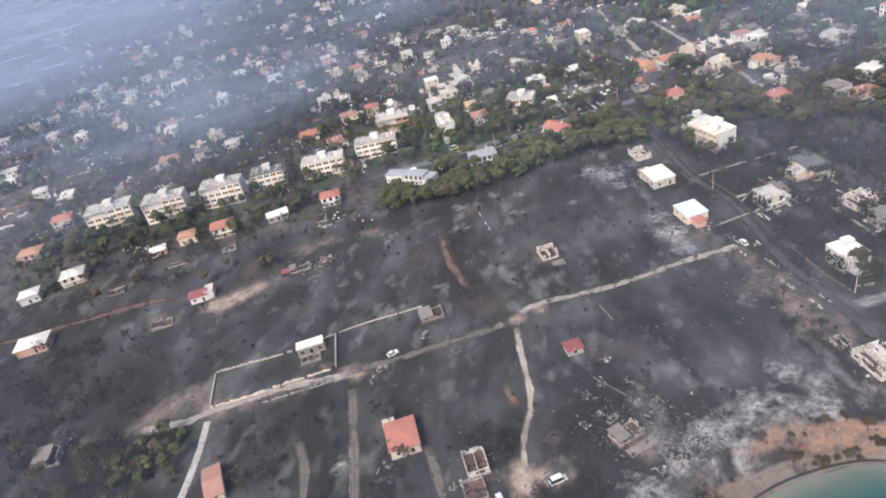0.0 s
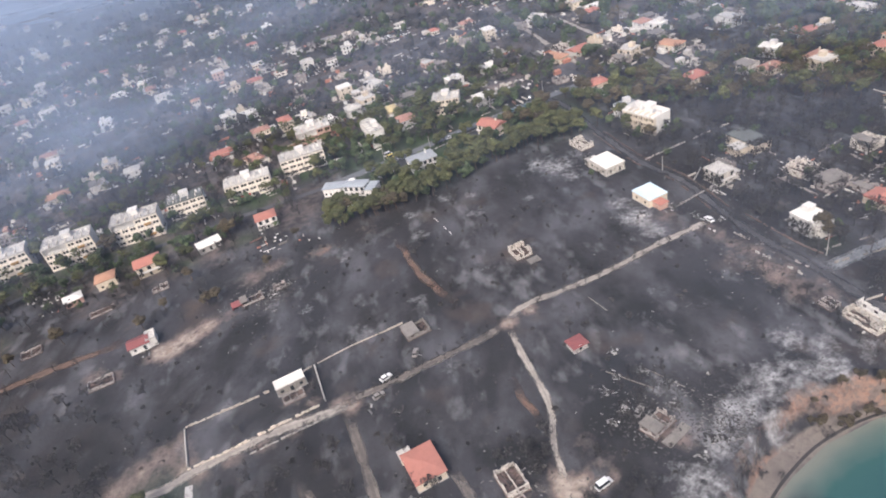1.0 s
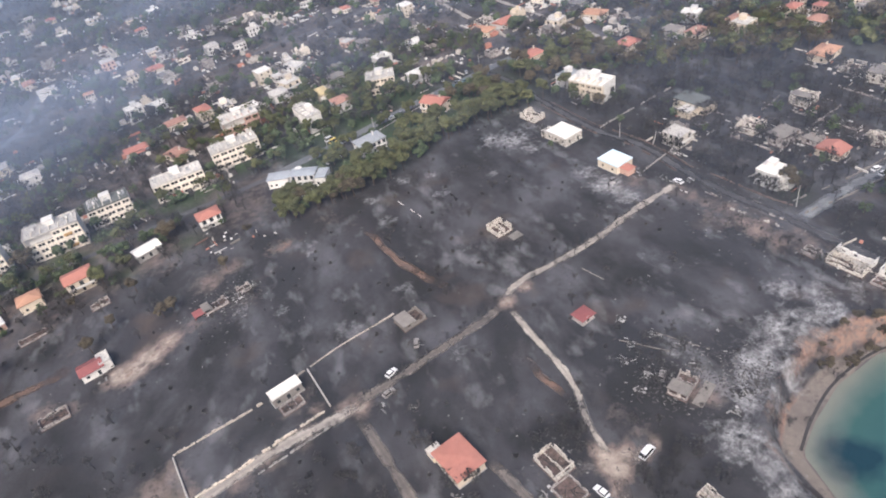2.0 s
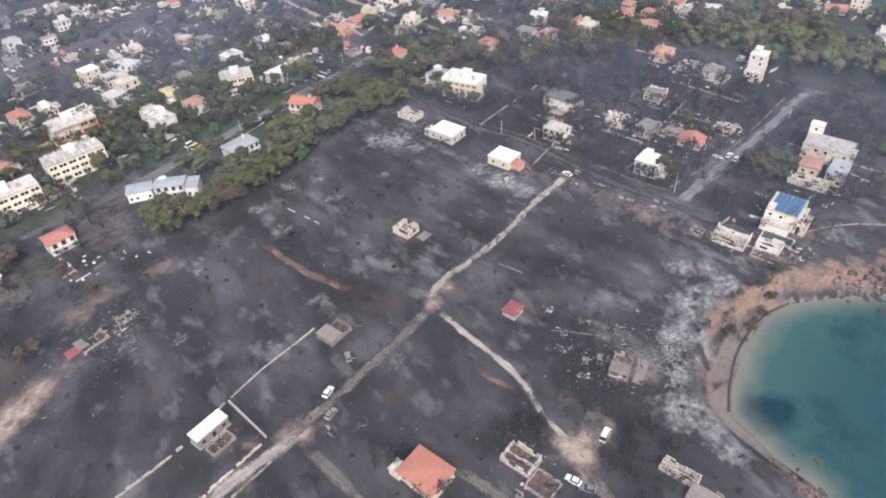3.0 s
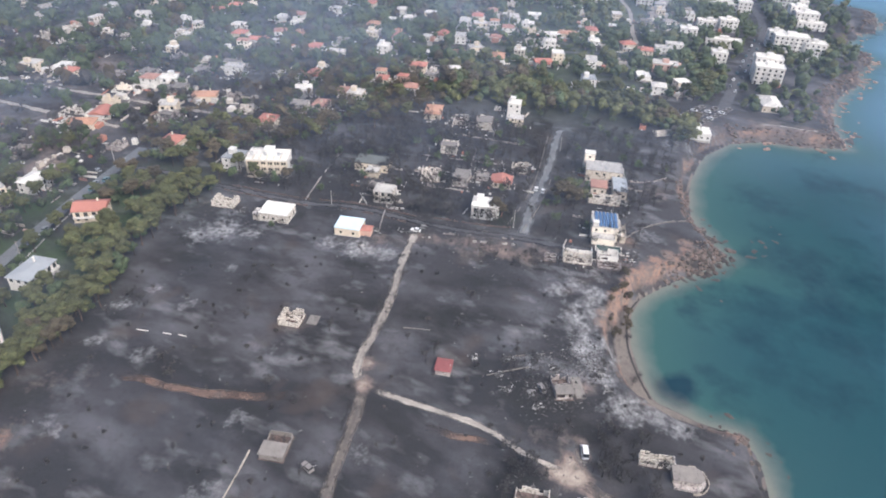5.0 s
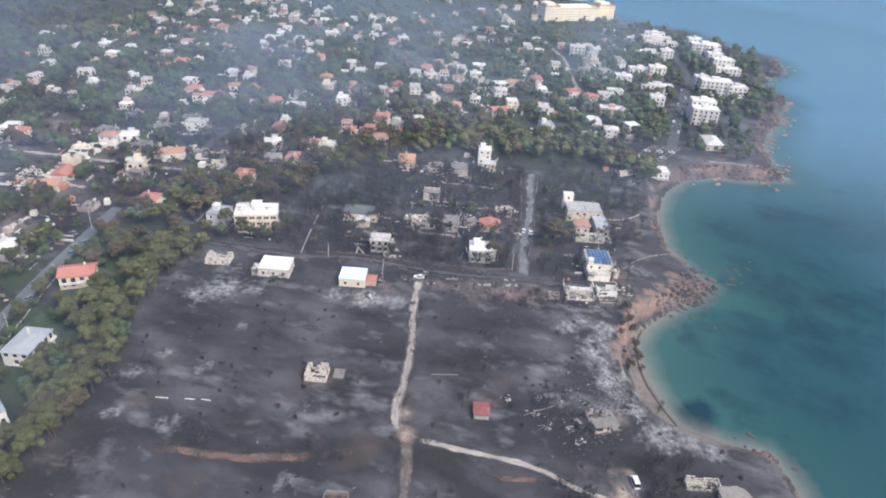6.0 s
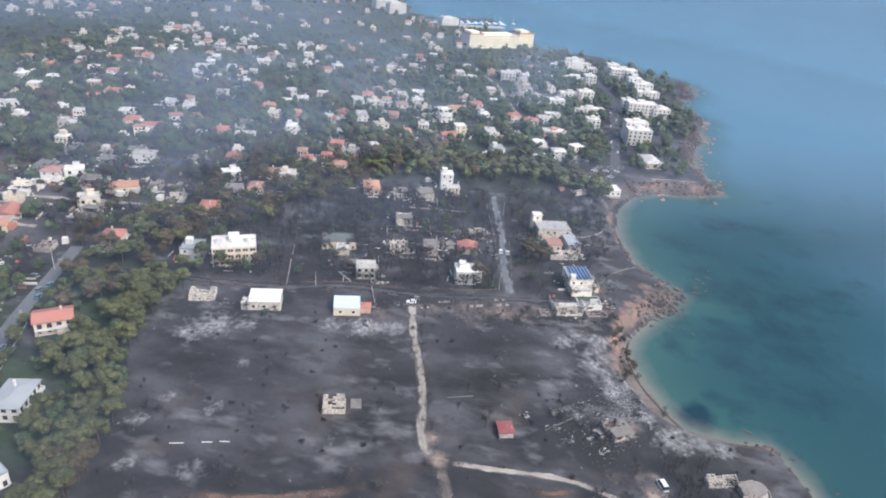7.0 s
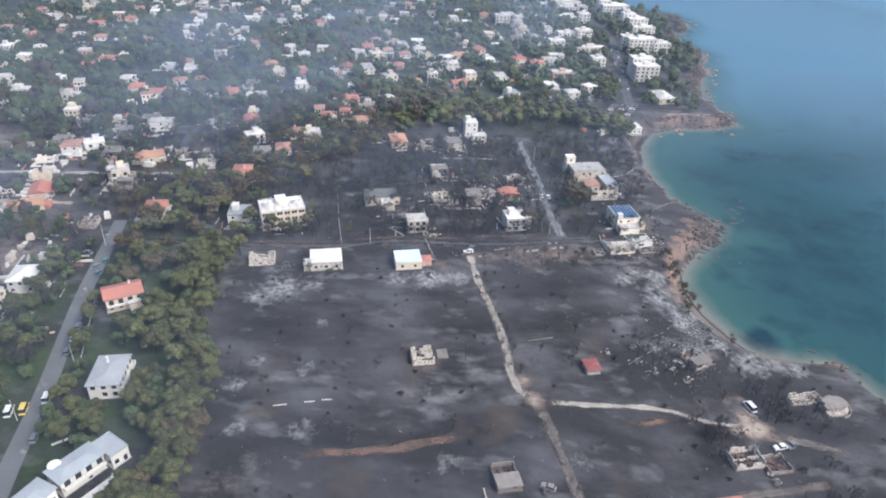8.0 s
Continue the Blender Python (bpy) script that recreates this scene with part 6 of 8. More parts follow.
def small_house(x, y, burnt):
    m = place(x, y, GRID + rnd.choice((0, 90)) + rnd.gauss(0, 6))
    w, d = rnd.uniform(5.0, 11.0), rnd.uniform(4.5, 8.5)
    h = rnd.choice((3.0, 3.2, 5.6, 6.0, 6.2))
    if burnt:
        mat = rnd.choice((10, 10, 2, 1, 11))
        put_box(m, -w / 2, w / 2, -d / 2, d / 2, -0.5, 0.3, 12)
        for x0, x1, y0, y1 in ((-w / 2, w / 2, -d / 2, -d / 2 + 0.3), (-w / 2, w / 2, d / 2 - 0.3, d / 2), (-w / 2, -w / 2 + 0.3, -d / 2, d / 2), (w / 2 - 0.3, w / 2, -d / 2, d / 2), (-0.15, 0.15, -d / 2, d / 2)):
            n = 4
            for i in range(n):
                a, b2 = i / n, (i + 1) / n
                put_box(m, *((x0 + (x1 - x0) * a, x0 + (x1 - x0) * b2, y0, y1) if x1 - x0 > 1 else (x0, x1, y0 + (y1 - y0) * a, y0 + (y1 - y0) * b2)), 0, h * rnd.uniform(0.35, 1.0), mat)
        return
    wall = rnd.choice((0, 1, 1, 2, 3, 10, 10))
    put_box(m, -w / 2, w / 2, -d / 2, d / 2, -0.5, h, wall)
    for f in range(2 if h > 5 else 1):
        z = 0.9 + f * 2.9
        for k in range(3):
            c = (k - 1) * w / 3.2
            put_box(m, c - 0.6, c + 0.6, -d / 2 - 0.04, d / 2 + 0.04, z - 0.6 * (k == 1), z + 1.3, 9)
            c = (k - 1) * d / 3.2
            put_box(m, -w / 2 - 0.04, w / 2 + 0.04, c - 0.55, c + 0.55, z, z + 1.25, 9)
    if rnd.random() < 0.74:
        roof = rnd.choice((4, 5, 5, 10, 11))
        put_box(m, -w / 2 - 0.2, w / 2 + 0.2, -d / 2 - 0.2, d / 2 + 0.2, h, h + 0.35, roof)
        if rnd.random() < 0.5:
            put_box(m, -w * 0.1, w * 0.35, -d * 0.2, d * 0.35, h + 0.35, h + 2.7, wall)
    else:
        roof, a, b2 = rnd.choice((6, 6, 7, 8)), w / 2 + 0.5, d / 2 + 0.5
        o, r = len(far_v), max(a - b2, 0.1)
        rise = min(w, d) * 0.2
        far_v.extend(tuple(m @ Vector(c)) for c in ((-a, -b2, h), (a, -b2, h), (a, b2, h), (-a, b2, h), (-r, 0, h + rise), (r, 0, h + rise)))
        for f in ((0, 1, 5, 4), (1, 2, 5), (2, 3, 4, 5), (3, 0, 4)):
            far_f.append([o + i for i in f])
            far_m.append(roof)
    if h > 5 and rnd.random() < 0.6:
        put_box(m, -w / 2 + 0.3, w / 2 - 0.3, -d / 2 - 1.4, -d / 2, 2.75, 3.7, wall)
    if rnd.random() < 0.5:
        sx = rnd.choice((-1, 1))
        put_box(m, min(sx * w / 2, sx * (w / 2 + 3.2)), max(sx * w / 2, sx * (w / 2 + 3.2)), -d * 0.35, d * 0.3, -0.5, 2.7, rnd.choice((wall, 5, 8)))


for zone, count, burnt, gap in (((225, 640, 140, 660), 90, 0.25, 11.5), ((480, 1150, 230, 1300), 230, 0.1, 14), ((-480, 230, 395, 900), 170, 0.6, 11.5), ((-1100, -200, 560, 1700), 90, 0.3, 16)):
    fill = 0
    for i in range(count * 30):
        if fill >= count:
            break
        x, y = rnd.uniform(zone[0], zone[1]), rnd.uniform(zone[2], zone[3])
        if wobble(np.float64(x), np.float64(y), 0.022, 4.0) < -0.15 or shore_gap(x, y) < 25 or (215 < x < 310 and 100 < y < 280) or not free_spot(x, y, gap, 6):
            continue
        small_house(x, y, rnd.random() < burnt)
        TAKEN.append((x, y))
        fill += 1
me = mesh_of("distant_houses", far_v, far_f, DISTANT)
me.polygons.foreach_set("material_index", far_m)
tagged(new("distant_houses", me), "crowded small white and red-roofed houses of the far town", "houses", kind="stuff")

# low plot walls along the street grid
for i in range(64):
    x, y = (rnd.uniform(190, 560), rnd.uniform(150, 560)) if i % 2 else (rnd.uniform(-420, 190), rnd.uniform(335, 640))
    if shore_gap(x, y) < 20 or not free_spot(x, y, 8, 5) or (215 < x < 310 and 105 < y < 250):
        continue
    a, length = radians(GRID + 90 * (i // 2 % 2) + rnd.uniform(-5, 5)), rnd.uniform(8, 22)
    garden_wall([(x, y), (x + length * math.cos(a), y + length * math.sin(a))], rnd.uniform(0.9, 1.6), 0.4, (CREAM, WHITE, CONCRETE)[i % 3], ("pale plot wall between houses", "white plot wall between houses", "grey plot wall between houses")[i % 3], 0.12, i)


# ---- trees ----
def limb(verts, faces, a, b2, ra, rb, n=5):
    a, b2 = np.array(a, float), np.array(b2, float)
    d = (b2 - a) / (np.linalg.norm(b2 - a) + 1e-9)
    u = np.cross(d, (0.3, 0.2, 1.0) if abs(d[2]) < 0.9 else (1, 0, 0))
    u /= np.linalg.norm(u)
    v = np.cross(d, u)
    o = len(verts)
    for c, r in ((a, ra), (b2, rb)):
        for i in range(n):
            q = 2 * math.pi * i / n
            verts.append(tuple(c + r * (math.cos(q) * u + math.sin(q) * v)))
    for i in range(n):
        faces.append((o + i, o + (i + 1) % n, o + n + (i + 1) % n, o + n + i))
    faces.append(tuple(o + n + i for i in range(n)))


def trunk_and_limbs(h, crown_at, spread, r0, n, seed):
    r = random.Random(seed)
    verts, faces, tips = [], [], []
    p = (0.0, 0.0, -0.4)
    for i in range(1, 5):
        q = (r.uniform(-0.25, 0.25) * i * 0.5, r.uniform(-0.25, 0.25) * i * 0.5, h * i / 4.6)
        limb(verts, faces, p, q, r0 * (1 - 0.2 * (i - 1)), r0 * (1 - 0.2 * i), 6)
        p = q
    for i in range(n):
        z = h * r.uniform(crown_at, 0.86)
        a = r.uniform(0, 2 * math.pi)
        s = spread * r.uniform(0.45, 1.0)
        mid = (s * 0.5 * math.cos(a), s * 0.5 * math.sin(a), z + h * 0.05)
        tip = (s * math.cos(a + 0.2), s * math.sin(a + 0.2), z + h * r.uniform(0.08, 0.2))
        limb(verts, faces, (0, 0, z), mid, r0 * 0.4, r0 * 0.25, 4)
        limb(verts, faces, mid, tip, r0 * 0.25, r0 * 0.06, 4)
        tips.append(tip)
        if r.random() < 0.7:
            limb(verts, faces, mid, (mid[0] + r.uniform(-0.8, 0.8), mid[1] + r.uniform(-0.8, 0.8), mid[2] + r.uniform(0.4, 1.2)), r0 * 0.16, r0 * 0.04, 3)
    return verts, faces, tips


def leaf_cloud(lobes, per, size, seed):
    """Small folded leaf tufts strewn over the shells of many lobes (x, y, z, radius, flatness)."""
    g = np.random.default_rng(seed)
    verts, faces = [], []
    for lx, ly, lz, lr, fl in lobes:
        n = max(6, int(per * lr * lr))
        d = g.normal(size=(n, 3))
        d /= np.linalg.norm(d, axis=1)[:, None]
        c = np.array((lx, ly, lz)) + d * (lr * g.uniform(0.55, 1.08, (n, 1))) * (1, 1, fl)
        for k in range(n):
            a = g.normal(size=3)
            a -= d[k] * (a @ d[k]) * 0.8
            a /= np.linalg.norm(a)
            b2 = np.cross(a, d[k])
            b2 /= np.linalg.norm(b2) + 1e-9
            s = size * g.uniform(0.6, 1.4)
            o = len(verts)
            verts += [tuple(c[k] - a * s), tuple(c[k] + b2 * s * 0.6 + d[k] * s * 0.25), tuple(c[k] + a * s), tuple(c[k] - b2 * s * 0.6 + d[k] * s * 0.25)]
            faces += [(o, o + 1, o + 2), (o, o + 2, o + 3)]
    return verts, faces


LUMPS = []
for k in range(4):
    bm = bmesh.new()
    bmesh.ops.create_icosphere(bm, subdivisions=1, radius=1.0)
    for v in bm.verts:
        v.co *= 1 + 0.45 * noise.noise(v.co * 1.6 + Vector((0, k * 9.3, 0)))
    bm.verts.ensure_lookup_table()
    LUMPS.append((np.array([v.co[:] for v in bm.verts]), np.array([[v.index for v in f.verts] for f in bm.faces])))
    bm.free()


def with_lumps(cloud, lobes, seed):
    """Fills the lobes of a crown with uneven inner masses."""
    g = np.random.default_rng(seed)
    verts, faces = list(cloud[0]), list(cloud[1])
    for i, (lx, ly, lz, lr, fl) in enumerate(lobes):
        v, f = LUMPS[i % 4]
        q = g.uniform(0, 6.28)
        rot = np.array(((math.cos(q), -math.sin(q), 0), (math.sin(q), math.cos(q), 0), (0, 0, 1)))
        o = len(verts)
        verts += [tuple(p) for p in (v @ rot.T) * (lr * 0.92, lr * 0.92, lr * 0.92 * fl) + (lx, ly, lz)]
        faces += [tuple(p + o) for p in f]
    return verts, faces


def make_tree(kind, seed):
    r = random.Random(seed)
    if kind == "pine":
        h, sp = r.uniform(6.0, 8.5), r.uniform(2.4, 3.4)
        v, f, tips = trunk_and_limbs(h, 0.45, sp, 0.22, 9, seed)
        lobes = [(tx * r.uniform(0.7, 1), ty * r.uniform(0.7, 1), tz, r.uniform(0.9, 1.6), 0.7) for tx, ty, tz in tips] + [(r.uniform(-1, 1), r.uniform(-1, 1), h * r.uniform(0.75, 0.95), r.uniform(1.1, 1.7), 0.75) for _ in range(4)]
        return v, f, with_lumps(leaf_cloud(lobes, 22, 0.27, seed), lobes, seed), BARK
    if kind == "round":
        h, sp = r.uniform(4.0, 6.0), r.uniform(1.8, 2.6)
        v, f, tips = trunk_and_limbs(h, 0.3, sp, 0.16, 8, seed)
        lobes = [(tx * 0.8, ty * 0.8, tz * r.uniform(0.7, 1.0), r.uniform(0.9, 1.4), 0.85) for tx, ty, tz in tips] + [(0, 0, h * 0.75, 1.5, 0.9)]
        return v, f, with_lumps(leaf_cloud(lobes, 22, 0.26, seed), lobes, seed), BARK
    if kind == "burnt":
        h, sp = r.uniform(4.5, 7.5), r.uniform(1.4, 2.4)
        v, f, tips = trunk_and_limbs(h, 0.35, sp, 0.17, 13, seed)
        lobes = [(tx, ty, tz, r.uniform(0.5, 1.0), 0.8) for tx, ty, tz in tips]
        return v, f, leaf_cloud(lobes, 16, 0.22, seed), CHAR
    h = r.uniform(1.0, 1.8)
    v, f, tips = trunk_and_limbs(h, 0.2, 0.9, 0.07, 7, seed)
    lobes = [(tx, ty, tz * 0.7, r.uniform(0.4, 0.8), 0.8) for tx, ty, tz in tips]
    return v, f, leaf_cloud(lobes, 24, 0.2, seed), CHAR if kind == "burnt_shrub" else BARK


TREES, RAW = {}, {}
LOOK = {"pine": ("pine_tree", "green pine with an uneven bushy crown", "tree"), "brown": ("pine_tree", "pine with scorched brown and olive needles", "tree"), "round": ("garden_tree", "dark green garden tree with a dense crown", "tree"),
        "burnt": ("burnt_tree", "black burnt tree with bare twigs", "tree"), "burnt_shrub": ("burnt_shrub", "charred low shrub on ashen ground", "shrub")}
for kind, base, leaf in (("pine", "pine", LEAF), ("brown", "pine", LEAF_BROWN), ("round", "round", LEAF_DARK), ("burnt", "burnt", LEAF_BURNT), ("burnt_shrub", "burnt_shrub", LEAF_BURNT)):
    RAW[kind] = []
    for k in range(4):
        v, f, (lv, lf), bark = make_tree(base, 50 * k + len(base))
        RAW[kind].append((v, f, lv, lf, bark, leaf))


def tree(x, y, kind, scale=1.0):
    k = rnd.randrange(4)
    m = place(x, y, rnd.uniform(0, 360)) @ Matrix.Diagonal((scale * rnd.uniform(0.9, 1.1), scale * rnd.uniform(0.9, 1.1), scale, 1))
    name, label, cat = LOOK[kind]
    if (kind, k) not in TREES:
        v, f, lv, lf, bark, leaf = RAW[kind][k]
        TREES[kind, k] = (mesh_of("trunk", v, f, [bark]), mesh_of("twigs" if "burnt" in kind else "crown", lv, lf, [leaf]))
    tm, cm = TREES[kind, k]
    ob = tagged(new(name, tm), label, cat, "burnt trees" if "burnt" in kind else "trees of the gardens")
    ob.matrix_basis = m
    tagged(share(cm.name.split(".")[0], cm, ob, Matrix()), kind="stuff")


JOINED = []


def strew(poly, count, kinds, gap, scale=(0.8, 1.2), clear=6.0, joined=False):
    poly = np.array(poly, float)
    ring = [tuple(p) for p in poly]
    lo, hi = poly.min(0), poly.max(0)
    done, mine = 0, []
    for _ in range(count * 30):
        if done >= count:
            break
        x, y = rnd.uniform(lo[0], hi[0]), rnd.uniform(lo[1], hi[1])
        if not within(ring, x, y) or any((x - a) ** 2 + (y - b2) ** 2 < gap * gap for a, b2 in mine) or not free_spot(x, y, clear, 3.2):
            continue
        mine.append((x, y))
        if joined:
            JOINED.append((x, y, rnd.choice(kinds), rnd.uniform(*scale)))
        else:
            tree(x, y, rnd.choice(kinds), rnd.uniform(*scale))
        done += 1


# the spared belt of pines between the gardens and the field
BELT = [(-62, 278), (-40, 279), (-10, 283), (18, 296), (45, 302), (74, 300), (80, 318), (60, 322), (36, 314), (12, 303), (-10, 295), (-40, 290), (-62, 292)]
strew(BELT, 80, ["pine", "pine", "pine", "pine", "round"], 3.6, (1.0, 1.4), 6)
strew([(-66, 276), (-44, 277), (-20, 280), (-20, 286), (-44, 291), (-64, 292)], 20, ["brown", "brown", "pine"], 3.0, (0.8, 1.1), 6)
strew([(10, 310), (60, 322), (84, 322), (128, 316), (150, 322), (120, 352), (78, 352), (44, 342), (20, 332)], 75, ["pine", "pine", "round", "brown"], 4.0, (0.9, 1.3), 7)
strew([(-28, 318), (-8, 326), (20, 336), (40, 344), (36, 346), (0, 336), (-30, 328)], 14, ["round", "pine"], 3.0, (0.7, 1.0), 6)
strew([(-60, 330), (-20, 338), (40, 358), (60, 366), (40, 396), (-10, 400), (-60, 380)], 95, ["round", "round", "pine"], 4.2, (0.9, 1.3), 7)
strew([(-270, 275), (-180, 290), (-80, 310), (-60, 325), (-60, 345), (-150, 318), (-270, 312)], 60, ["round", "round", "pine", "burnt"], 4.0, (0.8, 1.2), 7)
strew([(-136, 128), (-114, 130), (-114, 154), (-134, 154)], 16, ["round", "brown", "pine"], 3.0, (0.7, 1.0), 4)
FAR_BELT = [(222, 258), (262, 277), (296, 264), (285, 206), (290, 158), (281, 135), (270, 110), (236, 108), (238, 128), (252, 156), (238, 190), (234, 226)]
strew(FAR_BELT, 34, ["pine", "pine", "brown"], 7.0, (1.3, 1.8), 6)
strew([(300, 150), (360, 110), (372, 86), (330, 90), (306, 118)], 24, ["round", "pine"], 5, (1, 1.5), 8)
strew([(120, 300), (215, 250), (260, 300), (190, 340), (130, 330)], 60, ["round", "pine", "burnt", "brown"], 5, (0.9, 1.3), 7)
strew([(132, 150), (150, 146), (150, 158), (134, 160)], 4, ["brown", "pine"], 3, (1.0, 1.4), 3)
strew([(92, 224), (99, 223), (100, 238), (94, 238)], 9, ["burnt"], 2.0, (0.7, 1.0), 2.5)
strew([(56, 258), (60, 256), (62, 274), (58, 276)], 7, ["burnt", "burnt_shrub"], 2.0, (0.5, 0.8), 2.5)
strew([(104, 182), (116, 178), (118, 190), (112, 194)], 5, ["burnt", "brown"], 2.5, (0.8, 1.1), 3.5)
strew([(-40, 308), (-28, 306), (-24, 324), (-36, 326)], 8, ["round", "pine"], 3.2, (0.9, 1.2), 5)
strew([(-36, 293), (-14, 296), (-4, 303), (-22, 304)], 9, ["pine", "round"], 3.4, (0.9, 1.3), 5)
strew([(0, 303), (24, 312), (24, 326), (6, 322)], 20, ["pine", "round"], 3.4, (1.0, 1.4), 6)
# tall garden trees beside the apartment blocks, the white houses and the lane
for tx, ty, kind, ts in ((-238, 305, "round", 1.5), (-206, 308, "round", 1.6), (-208, 322, "pine", 1.4), (-172, 314, "brown", 1.5), (-175, 303, "round", 1.4), (-142, 327, "round", 1.3), (-119, 332, "burnt", 1.6), (-121, 341, "burnt", 1.6),
                         (-87, 344, "round", 1.3), (-66, 339, "pine", 1.5), (-131, 299, "round", 1.4), (-111, 297, "brown", 1.4), (-196, 294, "round", 1.5), (-212, 282, "burnt", 1.5), (-156, 294, "round", 1.3), (-138, 277, "pine", 1.3), (-128, 284, "pine", 1.2),
                         (-184, 300, "round", 1.2), (-150, 303, "round", 1.2), (-80, 308, "burnt", 1.5), (-77, 300, "burnt", 1.4), (-84, 318, "burnt", 1.5), (-57, 337, "round", 1.2), (-242, 258, "round", 1.5), (-229, 268, "pine", 1.4), (-228, 255, "round", 1.3), (-209, 268, "round", 1.3),
                         (88, 294, "pine", 1.0), (89, 283, "round", 1.1), (86, 289, "pine", 0.8), (93, 279, "brown", 1.0), (103, 279, "round", 1.1), (84, 302, "round", 1.2), (78, 306, "pine", 1.2), (90, 304, "pine", 1.2), (57.5, 262, "round", 0.6), (58.5, 270, "burnt", 0.9),
                         (102, 186, "burnt", 0.8), (101.5, 190, "burnt", 0.7), (102, 182.5, "burnt", 0.75), (104, 179.5, "burnt", 0.8), (95, 229, "burnt", 0.8), (94.5, 234, "burnt", 0.9), (116, 182, "round", 0.9), (110, 178, "brown", 0.8), (153, 157, "round", 1.3), (147, 158, "pine", 1.2)):
    tree(tx, ty, kind, ts)
# black burnt trees
strew([(-270, 130), (-250, 205), (-130, 205), (-120, 130)], 75, ["burnt"], 4, (0.7, 1.1), 5, True)
strew([(-250, 205), (-120, 238), (-60, 275), (-120, 290), (-250, 265)], 70, ["burnt", "burnt", "burnt_shrub", "brown"], 4, (0.7, 1.0), 5)
strew([(100, 170), (215, 185), (205, 250), (100, 300), (70, 300), (92, 240)], 110, ["burnt"], 4, (0.9, 1.35), 6)
strew([(100, 170), (215, 185), (205, 250), (100, 300), (70, 300), (92, 240)], 140, ["burnt", "burnt", "burnt", "burnt_shrub"], 3, (0.9, 1.4), 5.5, True)
strew([(110, 300), (215, 250), (260, 290), (270, 400), (130, 400), (80, 372)], 330, ["burnt", "burnt", "round", "brown"], 4, (0.9, 1.3), 7, True)
strew([(-270, 262), (-180, 262), (-90, 285), (-70, 320), (-150, 315), (-270, 300)], 110, ["burnt", "round", "burnt"], 4, (0.8, 1.2), 6, True)
strew([(104, 122), (190, 115), (250, 120), (215, 175), (100, 162)], 90, ["burnt", "burnt", "burnt_shrub"], 3.5, (0.9, 1.35), 6)
strew([(60, 205), (78, 205), (100, 130), (92, 118), (72, 190)], 40, ["burnt", "burnt_shrub"], 2.5, (0.5, 0.9), 4)
strew([(-60, 330), (80, 380), (60, 470), (-120, 470), (-260, 400), (-270, 330)], 260, ["burnt", "burnt", "round"], 4.5, (0.8, 1.2), 7, True)
strew([(-20, 85), (14, 96), (18, 112), (-4, 114)], 22, ["burnt", "burnt_shrub"], 2.6, (0.6, 0.9), 4)
strew([(60, 112), (100, 118), (84, 124), (62, 122)], 16, ["burnt_shrub", "burnt", "brown"], 2.5, (0.4, 0.7), 4)
strew(FIELD, 430, ["burnt_shrub", "burnt_shrub", "burnt_shrub", "burnt"], 3, (0.4, 0.9), 4, True)
strew([(-215, 100), (-125, 100), (-125, 150), (-215, 150)], 90, ["burnt", "burnt", "brown"], 3.5, (0.8, 1.2), 4, True)
strew([(-108, 100), (-45, 100), (-48, 152), (-106, 152)], 45, ["burnt", "burnt", "burnt_shrub"], 3.5, (0.8, 1.2), 5, True)
strew([(-50, 100), (0, 85), (24, 100), (-8, 135), (-44, 128)], 30, ["burnt", "burnt_shrub", "burnt"], 3.5, (0.7, 1.1), 5, True)
for tx, ty, ts in ((63.6, 116, 1.0), (64, 120, 0.9), (62, 117.5, 1.0), (65.5, 117.5, 0.9), (70.3, 116.2, 0.8), (74, 115.4, 0.9), (79.3, 114.6, 0.9), (75, 121.5, 0.5), (52.5, 109.4, 0.5), (54, 110.5, 0.5), (81, 115, 0.7), (58, 120, 0.6)):
    tree(tx, ty, "brown" if ts > 0.8 else "burnt", ts * 0.42)
strew([(-7, 111), (-1, 103), (5, 106), (10, 113.5), (6, 117), (1, 112), (-4, 113)], 26, ["burnt"], 1.9, (0.55, 0.9), 2.2)
strew([(-16, 131), (-12, 124.5), (-8.5, 128), (-11, 133)], 12, ["burnt_shrub", "burnt"], 1.6, (0.5, 0.9), 2.0)
strew([(15, 128), (22, 131), (30, 136), (33, 146), (24, 150), (16, 140)], 26, ["burnt", "burnt_shrub"], 2.2, (0.5, 0.9), 2.6)
# burnt cypress stumps and posts along the dirt road
for i in range(26):
    s = i / 25
    if rnd.random() < 0.75:
        tree(8 + 62 * s + rnd.uniform(-1, 1), 187.5 + 14.5 * s + (3.2 if i % 2 else -0.4), "burnt", rnd.uniform(0.45, 0.75))
for i in range(20):
    tree(-10 - 50 * i / 19 + rnd.uniform(-1, 1), 182.5 - 14 * i / 19 + rnd.uniform(-0.8, 0.8), "burnt" if i % 3 else "burnt_shrub", rnd.uniform(0.35, 0.6))
for i in range(12):
    tree(-70 - 24 * i / 11, 163 - 5 * i / 11 + rnd.uniform(-0.5, 0.5), "burnt", rnd.uniform(0.4, 0.6))


